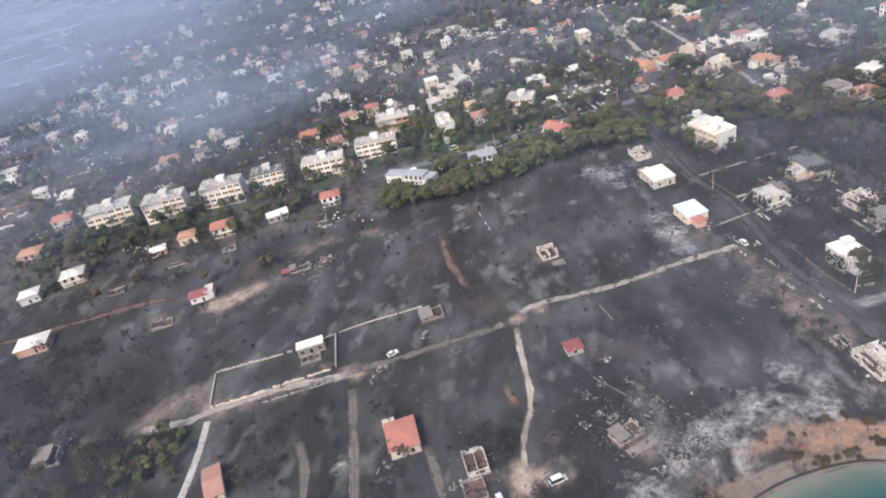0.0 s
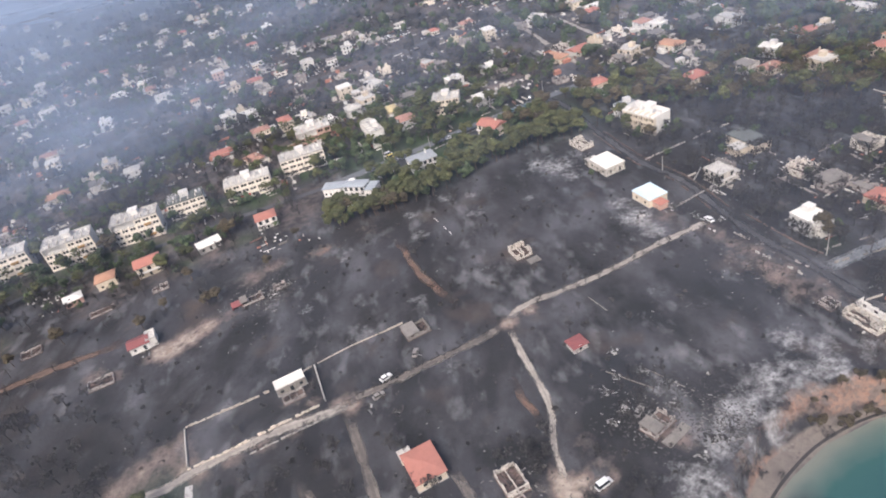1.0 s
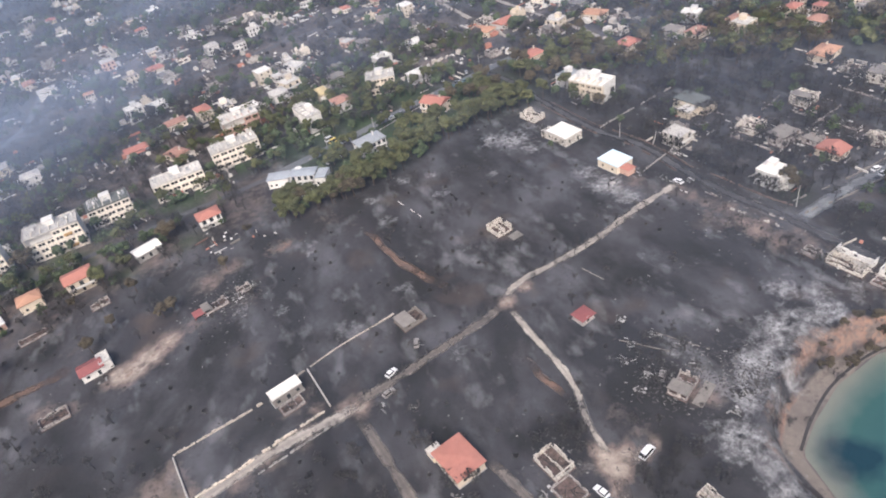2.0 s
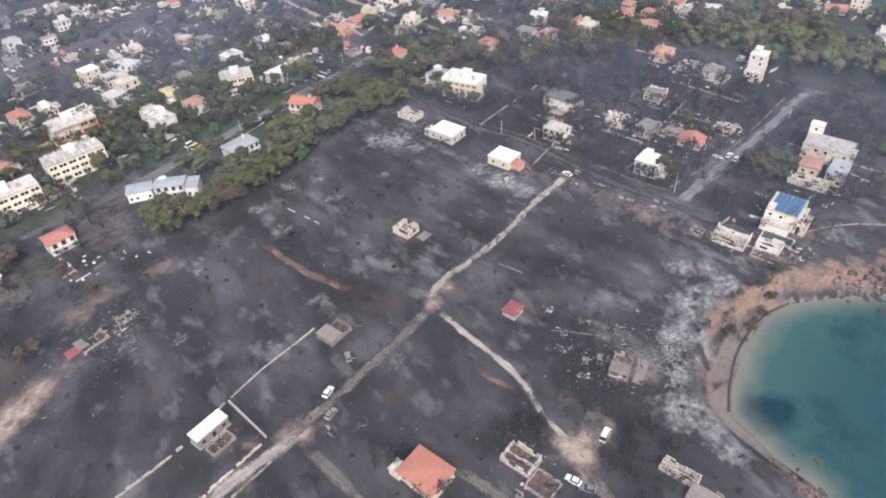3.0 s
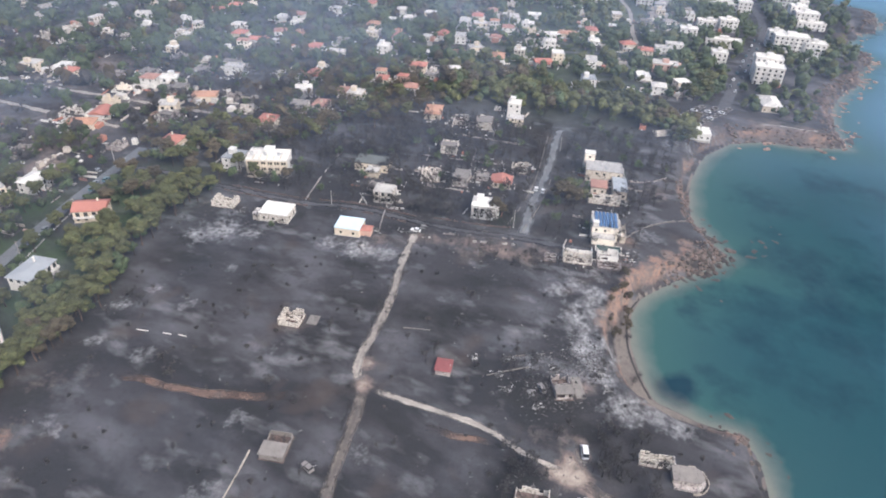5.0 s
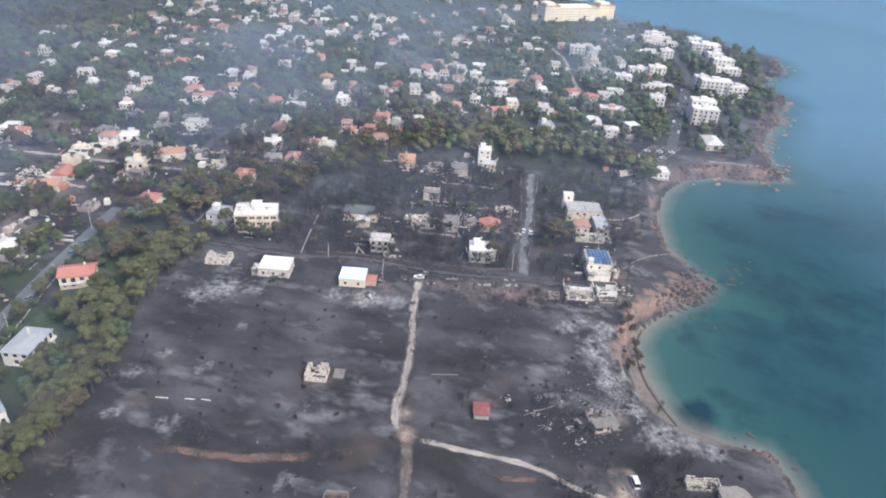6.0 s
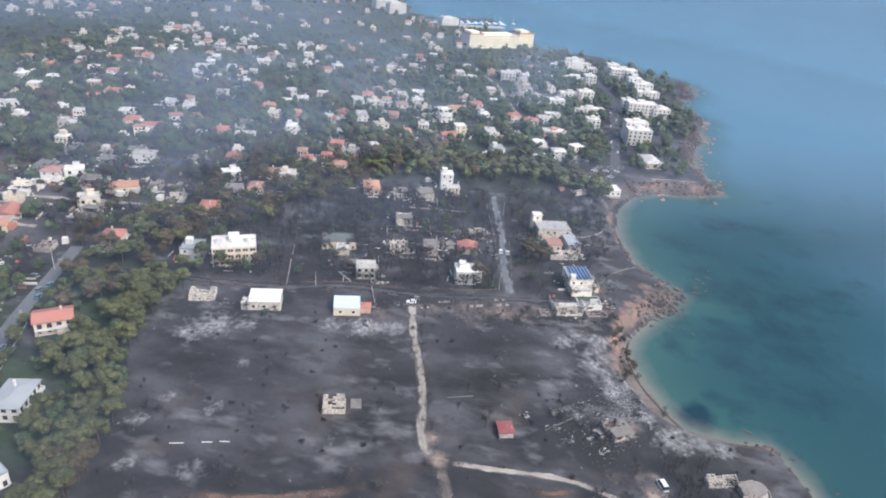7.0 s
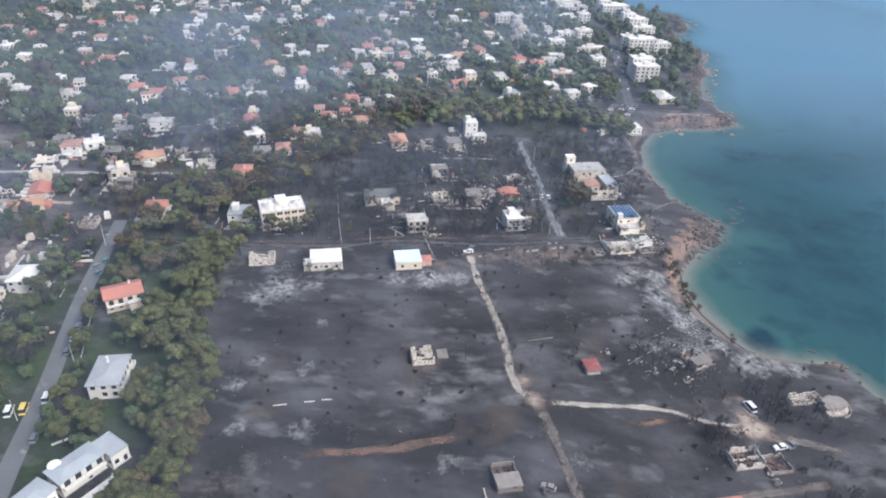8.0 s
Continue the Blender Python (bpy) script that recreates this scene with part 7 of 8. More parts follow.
def join_trees(name, label, rows):
    """Whole trees that nobody could count, in one mesh: trunks, then crowns."""
    vs, fs, ms, mats, n = [], [], [], [], 0
    for x, y, kind, sc in rows:
        v, f, lv, lf, bark, leaf = RAW[kind][rnd.randrange(4)]
        q = rnd.uniform(0, 6.28)
        rot = np.array(((math.cos(q), -math.sin(q), 0), (math.sin(q), math.cos(q), 0), (0, 0, 1))) * sc
        leaves = sum(1 for p in lf if len(p) == 3 and p[0] % 4 == 0 and p[1] == p[0] + 1)
        pick = np.array(lv)[:4 * leaves].reshape(-1, 4, 3)
        pick = pick[rng.permutation(len(pick))[:110]]
        mid = pick.mean(1, keepdims=True)
        pick = (mid + (pick - mid) * 1.5).reshape(-1, 3)
        k = np.arange(len(pick)).reshape(-1, 4)
        for vv, ff, mt in ((np.array(v), f, bark), (pick, k.tolist(), leaf)):
            if mt not in mats:
                mats.append(mt)
            vs.append(vv @ rot.T + (x, y, ground_at(x, y)))
            fs += [[i + n for i in p] for p in ff]
            ms += [mats.index(mt)] * len(ff)
            n += len(vv)
    me = mesh_of(name, np.vstack(vs), fs, mats)
    me.polygons.foreach_set("material_index", ms)
    return tagged(new(name, me), label, "trees", kind="stuff")


strew([(-300, 285), (-180, 285), (-90, 305), (-60, 330), (-60, 420), (-180, 420), (-300, 380)], 300, ["round", "burnt", "burnt", "pine"], 3.6, (0.9, 1.4), 7.5, True)
strew([(-60, 328), (90, 368), (80, 440), (-60, 420)], 150, ["round", "round", "pine", "burnt"], 3.6, (0.9, 1.4), 7.5, True)
strew([(78, 305), (128, 300), (215, 255), (260, 300), (215, 366), (120, 326)], 120, ["round", "pine", "brown", "burnt"], 3.6, (0.9, 1.4), 7, True)
strew([(-290, 100), (-255, 205), (-150, 205), (-140, 165), (-150, 100)], 130, ["burnt"], 3.2, (0.8, 1.25), 4.5, True)
strew([(-110, 60), (-20, 60), (-20, 98), (-110, 110)], 60, ["burnt", "burnt_shrub"], 3.2, (0.8, 1.2), 4.5, True)
strew([(104, 122), (190, 115), (250, 120), (245, 180), (205, 250), (100, 300), (82, 300), (96, 200), (104, 160)], 200, ["burnt", "burnt", "burnt", "round"], 2.8, (0.8, 1.2), 5.5, True)
join_trees("burnt_scrub", "thick stand of charred and dark trees", JOINED)


def far_woods(name, label, kinds, spots, lobes):
    """All far crowns in one mesh: nobody could count them. Each has uneven lobes and a fringe of tufts."""
    leaf = RAW[kinds[0]][0][5]
    vs, fs, n = [], [], 0
    for i, (x, y, s) in enumerate(spots):
        z = ground_at(x, y)
        for k in range(lobes):
            v, f = LUMPS[(i + k) % 4]
            q = rnd.uniform(0, 6.28)
            r = s * rnd.uniform(1.5, 2.5) / (1 + 0.12 * lobes)
            rot = np.array(((math.cos(q), -math.sin(q), 0), (math.sin(q), math.cos(q), 0), (0, 0, rnd.uniform(0.7, 1.1)))) * r
            vs.append(v @ rot.T + (x + rnd.uniform(-1.3, 1.3) * s * (k > 0), y + rnd.uniform(-1.3, 1.3) * s * (k > 0), z + s * rnd.uniform(1.6, 3.4)))
            fs.append(f + n)
            n += len(v)
        d = rng.normal(size=(9, 3))
        d /= np.linalg.norm(d, axis=1)[:, None]
        c = d * s * 2.2 + (x, y, z + s * 2.6)
        a = rng.normal(size=(9, 3)) * s * 0.45
        b2 = rng.normal(size=(9, 3)) * s * 0.45
        vs.append(np.stack([c - a, c + b2, c + a], 1).reshape(-1, 3))
        fs.append(np.arange(27).reshape(-1, 3) + n)
        n += 27
    ob = new(name, mesh_of(name, np.vstack(vs), np.vstack(fs), [leaf]))
    return tagged(ob, label, "woods", kind="stuff")


def far_snags(name, label, spots):
    """Far burnt trees in one mesh: thin black crowns of bare twigs."""
    vs, fs, n = [], [], 0
    for x, y, s in spots:
        v, f, lv, lf, bark, leaf = RAW["burnt"][rnd.randrange(4)]
        a = np.array(lv).reshape(-1, 4, 3)
        a = a[rng.permutation(len(a))[:44]].copy()
        mid = a.mean(1, keepdims=True)
        a = (mid + (a - mid) * 2.2) * s + (x, y, ground_at(x, y) - 0.4)
        k = len(a)
        vs.append(a.reshape(-1, 3))
        fs.append(np.arange(k * 4).reshape(-1, 4) + n)
        n += k * 4
    ob = new(name, mesh_of(name, np.vstack(vs), np.vstack(fs), [RAW["burnt"][0][5]]))
    return tagged(ob, label, "woods", kind="stuff")


def spots(n, box, test):
    out = []
    for _ in range(n * 12):
        if len(out) >= n:
            break
        x, y = rnd.uniform(box[0], box[1]), rnd.uniform(box[2], box[3])
        clump = wobble(np.float64(x), np.float64(y), 0.035, 5.0) + 0.7 * wobble(np.float64(x), np.float64(y), 0.09, 2.0)
        if clump > rnd.uniform(-1.1, 0.55) and test(x, y) and shore_gap(x, y) > 12 and free_spot(x, y, 7.6, 4):
            out.append((x, y, min(2.5, 0.85 * math.exp(abs(rnd.gauss(0, 0.5))))))
    return out


belt_spots = []
while len(belt_spots) < 190:
    x, y = rnd.uniform(215, 300), rnd.uniform(105, 280)
    if within(FAR_BELT, x, y) and free_spot(x, y, 5.5, 4):
        belt_spots.append((x, y, rnd.uniform(1.3, 2.3)))
far_woods("belt_pines", "spared belt of olive-green pines before the town", ["pine"], belt_spots[:140], 6)
far_woods("belt_trees", "spared dark green trees before the town", ["round"], belt_spots[140:165], 6)
far_woods("belt_scorched", "browned pines at the edge of the spared belt", ["brown"], belt_spots[165:], 5)
town = lambda x, y: (x > 215 or y > 395) and not (215 < x < 310 and 105 < y < 250)
yards = [(hx + 8.5 * math.cos(q), hy + 8.5 * math.sin(q), rnd.uniform(0.8, 1.5)) for hx, hy in TAKEN for q in (rnd.uniform(0, 6.28), rnd.uniform(0, 6.28))
         if town(hx, hy) and shore_gap(hx, hy) > 22 and free_spot(hx + 8.5 * math.cos(q), hy + 8.5 * math.sin(q), 6.5, 4)]
far_woods("yard_trees", "dark trees crowding round the far houses", ["round"], yards, 2)
far_woods("town_trees", "green trees between the far houses", ["round"], spots(2600, (190, 680, 110, 660), lambda x, y: town(x, y)), 3)
far_woods("slope_trees", "green garden trees on the slope behind the burnt plots", ["round"], spots(1800, (80, 420, 330, 850), lambda x, y: (x > 215 or y > 395)), 4)
far_woods("town_pines", "olive pines between the far houses", ["pine"], spots(1900, (190, 1150, 110, 1000), town), 3)
far_woods("scorched_pines", "brown scorched trees between the far houses", ["brown"], spots(500, (100, 520, 260, 620), town), 2)
far_snags("burnt_woods", "black burnt trees between the far houses", spots(2600, (-600, 420, 380, 900), town))
far_woods("mixed_woods", "dark trees among burnt plots", ["round"], spots(900, (-500, 250, 395, 800), town), 2)
far_woods("charred_woods", "black charred tree cover between burnt plots", ["burnt"], spots(2600, (-650, 420, 330, 950), lambda x, y: y > 400 or (x > 110 and y > 300)), 2)
far_woods("cape_trees", "dark green trees between the white blocks of the cape", ["round"], spots(520, (300, 720, 10, 150), lambda x, y: True), 2)
far_woods("cape_pines", "olive pines between the white blocks of the cape", ["pine"], spots(260, (300, 900, 10, 260), lambda x, y: True), 2)
far_woods("distant_woods", "dark distant tree cover under smoke", ["round"], spots(1800, (-1300, 1100, 650, 2000), lambda x, y: True), 1)


# ---- vehicles ----
def car(x, y, turn, paint, label, kind="car", burnt=False):
    ob = tagged(empty("van" if kind == "van" else "car", place(x, y, turn, ground_at(x, y) + 0.12)), label, kind)
    L, W, H, c0, c1 = (2.5, 0.95, 2.1, -2.3, 1.7) if kind == "van" else (2.1, 0.86, 1.45, -1.7, 0.75)
    bm = bmesh.new()
    rows = []
    for sx, z0, z1 in ((-L, 0.3, 0.85), (-L * 0.8, 0.22, 0.92), (L * 0.55, 0.22, 0.9), (L * 0.92, 0.25, 0.78), (L, 0.32, 0.6)):
        w = W * (0.9 if abs(sx) > L * 0.9 else 1)
        rows.append([bm.verts.new(c) for c in ((sx, -w, z0), (sx, -w, z1), (sx, w, z1), (sx, w, z0))])
    for a, b2 in zip(rows[:-1], rows[1:]):
        for i in range(4):
            bm.faces.new((a[i], a[(i + 1) % 4], b2[(i + 1) % 4], b2[i]))
    bm.faces.new(rows[0][::-1])
    bm.faces.new(rows[-1])
    part("body", bm, paint, ob)
    bm = bmesh.new()
    a = [bm.verts.new(c) for c in ((c0, -W * .95, .9), (c1, -W * .95, .9), (c1, W * .95, .9), (c0, W * .95, .9))]
    b2 = [bm.verts.new(c) for c in ((c0 + 0.35, -W * .8, H - 0.06), (c1 - 0.6, -W * .8, H - 0.06), (c1 - 0.6, W * .8, H - 0.06), (c0 + 0.35, W * .8, H - 0.06))]
    for i in range(4):
        bm.faces.new((a[i], a[(i + 1) % 4], b2[(i + 1) % 4], b2[i]))
    bm.faces.new(b2)
    part("windows", bm, DARK if burnt else GLASS, ob)
    part("roof", boxes((c0 + 0.3, c1 - 0.55, -W * .82, W * .82, H - 0.055, H)), paint, ob)
    bm = bmesh.new()
    n = 10
    rim = [[bm.verts.new((0.31 * math.cos(6.2832 * i / n), yy, 0.31 * math.sin(6.2832 * i / n))) for i in range(n)] for yy in (-0.1, 0.1)]
    bm.faces.new(rim[0])
    bm.faces.new(rim[1][::-1])
    for i in range(n):
        bm.faces.new((rim[0][i], rim[1][i], rim[1][(i + 1) % n], rim[0][(i + 1) % n]))
    wheel = part("wheel", bm, BURNT_CAR if burnt else RUBBER, ob)
    for i, (sx, sy) in enumerate(((-1, -1), (-1, 1), (1, -1), (1, 1))):
        m = pose(sx * L * 0.62, sy * W * 0.93, 0.31)
        if i:
            share("wheel", wheel.data, ob, m)
        else:
            wheel.matrix_basis = m
    return ob


car(-14.7, 110.4, 108, PAINT_WHITE, "pale silver car parked on the dirt yard")
car(-13.6, 106.6, 128, PAINT_GREY, "grey car parked on the dirt yard")
car(1.4, 114.2, 20, PAINT_WHITE, "white van parked in the yard", "van")
car(-49.3, 173.3, 28, PAINT_WHITE, "white car on the burnt verge")
car(-52.5, 166.3, 20, BURNT_CAR, "burnt-out grey car beside the road", burnt=True)
car(82.6, 207.2, 100, PAINT_WHITE, "white car at the lane corner")
car(-38.0, 181.0, 70, BURNT_CAR, "burnt-out grey car on ashen ground", burnt=True)
car(19.5, 132.5, 40, BURNT_CAR, "burnt-out grey car on ashen ground", burnt=True)
car(-20.8, 330.5, 16, PAINT_WHITE, "white delivery van on the street", "van")
car(-26.0, 334.4, 18, PAINT_YELLOW, "yellow van on the verge", "van")
car(-27.4, 338.0, 18, PAINT_WHITE, "white van on the verge", "van")
car(-36.4, 324.9, 16, PAINT_GREY, "grey car on the street")
car(0.0, 336.3, 16, PAINT_GREY, "grey car on the street")
car(7.0, 338.0, 16, PAINT_WHITE, "white car on the street")
car(13.0, 339.8, 16, PAINT_GREY, "dark car on the street")
car(46.0, 350.5, 16, PAINT_TEAL, "dark teal car by the kerb")
car(50.5, 353.5, 16, PAINT_GREY, "dark grey car by the kerb")
car(55.0, 352.0, 16, PAINT_TEAL, "dark teal car by the kerb")
car(59.9, 362.0, 70, PAINT_GREY, "dark car on the bare verge")
car(142.0, 169.0, 8, PAINT_WHITE, "white car on the grey street")
car(142.5, 172.5, 8, PAINT_WHITE, "white car on the grey street")
for i in range(27):
    car(264 + (i % 9) * 4.6 + 3 * (i // 9), 127 - (i % 9) * 1.9 - 8 * (i // 9), 62 + rnd.uniform(-8, 8), BURNT_CAR if i % 3 else PAINT_WHITE, "burnt-out pale grey car in the scorched car park" if i % 3 else "white car in the scorched car park", burnt=bool(i % 3))
for i in range(18):
    car(345 + i * 8.2, 96.5 - i * 0.68 + (2.4 if i % 2 else -2.4), -5, (PAINT_WHITE, PAINT_GREY, PAINT_TEAL)[i % 3], ("white", "grey", "teal")[i % 3] + " car parked along the cape street")


# ---- poles ----
def pole(x, y, h, tilt=0.0):
    ob = tagged(empty("utility_pole", place(x, y, 20)), "tall wooden utility pole with a crossarm", "pole", "utility poles")
    v, f = [], []
    limb(v, f, (0, 0, -0.5), (tilt, 0, h), 0.17, 0.11, 8)
    o = new("shaft", mesh_of("shaft", v, f, [CONCRETE]))
    o.parent = ob
    part("crossarm", boxes((tilt - 0.9, tilt + 0.9, -0.07, 0.07, h - 0.7, h - 0.55)), WOOD, ob)


for px0, py0, ph in ((67, 358.5, 10), (104.4, 171, 9), (-5, 331, 8), (-30, 334, 8), (190, 174, 8), (85, 250, 7)):
    pole(px0, py0, ph)

# ---- shore rocks ----
ROCKS = []
for k in range(5):
    bm = bmesh.new()
    bmesh.ops.create_icosphere(bm, subdivisions=2, radius=1.0)
    for v in bm.verts:
        n = noise.noise(v.co * 1.3 + Vector((k * 7.1, 0, 0)))
        v.co *= 1 + 0.55 * n
        v.co.z *= 0.55
    me = bpy.data.meshes.new("shore_rock")
    bm.to_mesh(me)
    bm.free()
    me.materials.append(ROCK)
    ROCKS.append(me)
DARKER = []
for me in ROCKS:
    DARKER.append(me.copy())
    DARKER[-1].materials.clear()
    DARKER[-1].materials.append(REEF)
TAWNY = []
for me in ROCKS:
    TAWNY.append(me.copy())
    TAWNY[-1].materials.clear()
    TAWNY[-1].materials.append(TAWNY_ROCK)
stretch = [(a, b2) for a, b2 in zip(COAST[:-1], COAST[1:]) if (10 < a[0] < 36 and a[1] < 80) or (92 < a[0] < 190) or (255 < a[0] < 700 and a[1] < 110)]
for i in range(210):
    a, b2 = stretch[rnd.randrange(len(stretch))]
    s = rnd.random()
    p = a + (b2 - a) * s
    far = a[0] > 250
    d = (b2 - a) / (np.linalg.norm(b2 - a) + 1e-9)
    off = rnd.gauss(1.0, 2.6 if not far else 6)
    ob = tagged(new("shore_rock", (TAWNY if far else ROCKS if i % 3 else DARKER)[i % 5]), "brown weathered rock at the water's edge", "rock", "shore rocks")
    k = rnd.uniform(0.4, 1.2) * (1.7 if far else 1.0)
    ob.matrix_basis = pose(p[0] + d[1] * off, p[1] - d[0] * off, SEA - 0.1 * k, 0, 0, rnd.uniform(0, 360)) @ Matrix.Diagonal((k * rnd.uniform(1, 1.8), k, k, 1))
for i in range(64):
    x, y = rnd.gauss(134, 13), rnd.gauss(90, 6)
    gap = float(coast_distance(np.array([x]), np.array([y]))[0])
    if not -5 < gap < 7:
        continue
    ob = tagged(new("point_rock", (DARKER if i % 3 else ROCKS)[i % 5]), "dark rugged boulder at the rocky point", "rock", "boulders of the point")
    k = rnd.uniform(0.7, 2.0)
    ob.matrix_basis = pose(x, y, max(SEA, float(ground_height(np.array([x]), np.array([y]))[0])) - 0.1 * k, 0, 0, rnd.uniform(0, 360)) @ Matrix.Diagonal((k * rnd.uniform(1, 1.6), k, k * rnd.uniform(0.9, 1.4), 1))
for rx, ry, k in ((114.6, 95.5, 1.3), (118.7, 86.6, 1.2), (138.5, 86.5, 1.4), (152, 85, 1.3), (160, 70, 1.2), (109, 92, 1.1), (105, 83, 0.8), (125, 90, 1.3), (121, 93, 1.4), (130, 87, 1.0), (112, 98, 1.2), (133, 80, 1.0), (127, 83, 0.8), (150, 72, 1.3), (156, 68, 1.0), (163, 64, 1.1), (144, 74, 1.4), (171, 62, 0.8), (309, 24, 2.5), (320, 20, 2), (18, 54, 0.8), (25, 58, 0.7), (30, 60, 0.6), (12, 52, 0.8), (36, 64, 0.7), (22, 52, 0.6), (39, 60, 0.6), (8, 55, 0.9), (15, 50, 0.5), (40, 68, 0.6), (176, 66, 0.7), (148, 68, 0.9), (158, 74, 0.8)):
    ob = tagged(new("reef_rock", DARKER[int(rx) % 5]), "low dark reef rock awash in the sea", "rock", "reef rocks")
    ob.matrix_basis = pose(rx, ry, SEA - 0.15, 0, 0, rx * 7) @ Matrix.Diagonal((k * 1.8, k, k * 0.5, 1))

# stones tumbled down the low cliff, in one mesh
rows = []
for i in range(5000):
    a, b2 = stretch[rnd.randrange(len(stretch))]
    if a[0] < 60 and i % 4:
        continue
    p = a + (b2 - a) * rnd.random()
    d = (b2 - a) / (np.linalg.norm(b2 - a) + 1e-9)
    off = -abs(rnd.gauss(1.5, 3.2)) if a[0] < 250 else -abs(rnd.gauss(2, 7))
    x, y = p[0] + d[1] * off, p[1] - d[0] * off
    if 0.2 < shore_gap(x, y) < 16:
        rows.append((x, y, rnd.choice((0.25, 0.35, 0.45, 0.6, 0.9)) * (1.5 if 95 < a[0] < 160 else 1.0 if a[0] < 250 else 1.3)))
rows = np.array(rows[:2600])
zs = ground_height(rows[:, 0], rows[:, 1])
vs, fs, n = [], [], 0
for i, (x, y, k) in enumerate(rows):
    v, f = LUMPS[i % 4]
    q = rnd.uniform(0, 6.28)
    rot = np.array(((math.cos(q), -math.sin(q), 0), (math.sin(q), math.cos(q), 0), (0, 0, 0.7))) * (k * 1.3, k, k)
    vs.append(v @ rot.T + (x, y, zs[i] + 0.1 * k))
    fs.append(f + n)
    n += len(v)
tagged(new("cliff_stones", mesh_of("cliff_stones", np.vstack(vs), np.vstack(fs), [CLIFF_STONE])), "brown and grey stones tumbled along the low cliff", "stones", kind="stuff")

# ---- debris strewn over the burnt plots ----
bits_v, bits_f = [], []
g = np.random.default_rng(5)
for i in range(6200):
    x, y = g.uniform(-160, 215), g.uniform(85, 300)
    if i % 4:
        cx, cy, r = ((24, 128, 9), (98, 135, 12), (150, 205, 25), (160, 150, 18), (85, 225, 16), (125, 225, 28), (-20, 120, 8), (85, 180, 8), (30, 134, 10), (-95, 240, 8), (31, 127, 5), (40, 119, 4), (21, 131, 4), (-90, 240, 5))[i % 14]
        x, y = g.normal(cx, r), g.normal(cy, r)
    s = g.uniform(0.07, 0.27) * (1.05 if i % 4 else 1)
    a = g.uniform(0, 3.14)
    w, l, h = s * g.uniform(0.4, 1), s * g.uniform(1, 2.6), s * g.uniform(0.3, 0.9)
    o = len(bits_v)
    c, sn = math.cos(a), math.sin(a)
    for zz, k in ((0, 1.0), (h, 0.7)):
        for ux, uy in ((-l, -w), (l, -w), (l, w), (-l, w)):
            bits_v.append((x + (ux * c - uy * sn) * k, y + (ux * sn + uy * c) * k, zz))
    bits_f += [(o + 4, o + 5, o + 6, o + 7), (o, o + 1, o + 5, o + 4), (o + 1, o + 2, o + 6, o + 5), (o + 2, o + 3, o + 7, o + 6), (o + 3, o, o + 4, o + 7)]
bv = np.array(bits_v)
centre = bv.reshape(-1, 8, 3).mean(1)
gz = ground_height(centre[:, 0], centre[:, 1])
ok = np.repeat(coast_distance(centre[:, 0], centre[:, 1]) > 12, 8)
bv[:, 2] += np.repeat(gz, 8) - 0.02
bv[~ok, 2] -= 6
DEBRIS, t, b = nodes_of("debris", 0.95)
rp = node(t, "NewGeometry").outputs["Random Per Island"]
t.links.new(mix(t, ramp(t, rp, 0.62, 1.0), (0.045, 0.042, 0.042), (0.18, 0.172, 0.165)), b.inputs["Base Color"])
tagged(new("debris", mesh_of("debris", bv, bits_f, [DEBRIS])), "scattered pale and black debris on burnt ground", "debris", kind="stuff")

# ---- heaps of burnt sheds: bent sheets, frames and blocks ----
SCRAP, t, b = nodes_of("burnt_scrap", 0.8)
rp = node(t, "NewGeometry").outputs["Random Per Island"]
t.links.new(mix(t, ramp(t, rp, 0.5, 1.0), (0.034, 0.031, 0.031), (0.38, 0.37, 0.355)), b.inputs["Base Color"])


def scrap_heap(x, y, r, n, label="heap of bent pale sheets and charred frames of a burnt shed"):
    q = random.Random(int(x * 31 + y * 7))
    bm = bmesh.new()
    for i in range(n):
        l, w = q.uniform(0.2, 1.1), q.uniform(0.05, 0.38)
        verts = add_box(bm, -l, l, -w, w, -0.03, 0.05)
        m = pose(q.gauss(0, r * 0.45), q.gauss(0, r * 0.45), q.uniform(0.15, 0.9), q.uniform(-35, 35), q.uniform(-30, 30), q.uniform(0, 180))
        bmesh.ops.transform(bm, matrix=m, verts=verts)
    add_box(bm, -r * 0.5, r * 0.5, -r * 0.4, r * 0.4, -0.3, 0.28, 0, r * 0.2)
    ob = part("scrap_heap", bm, SCRAP, None)
    ob.matrix_basis = place(x, y, x * 13)
    tagged(ob, label, "debris", "heaps of burnt sheds")


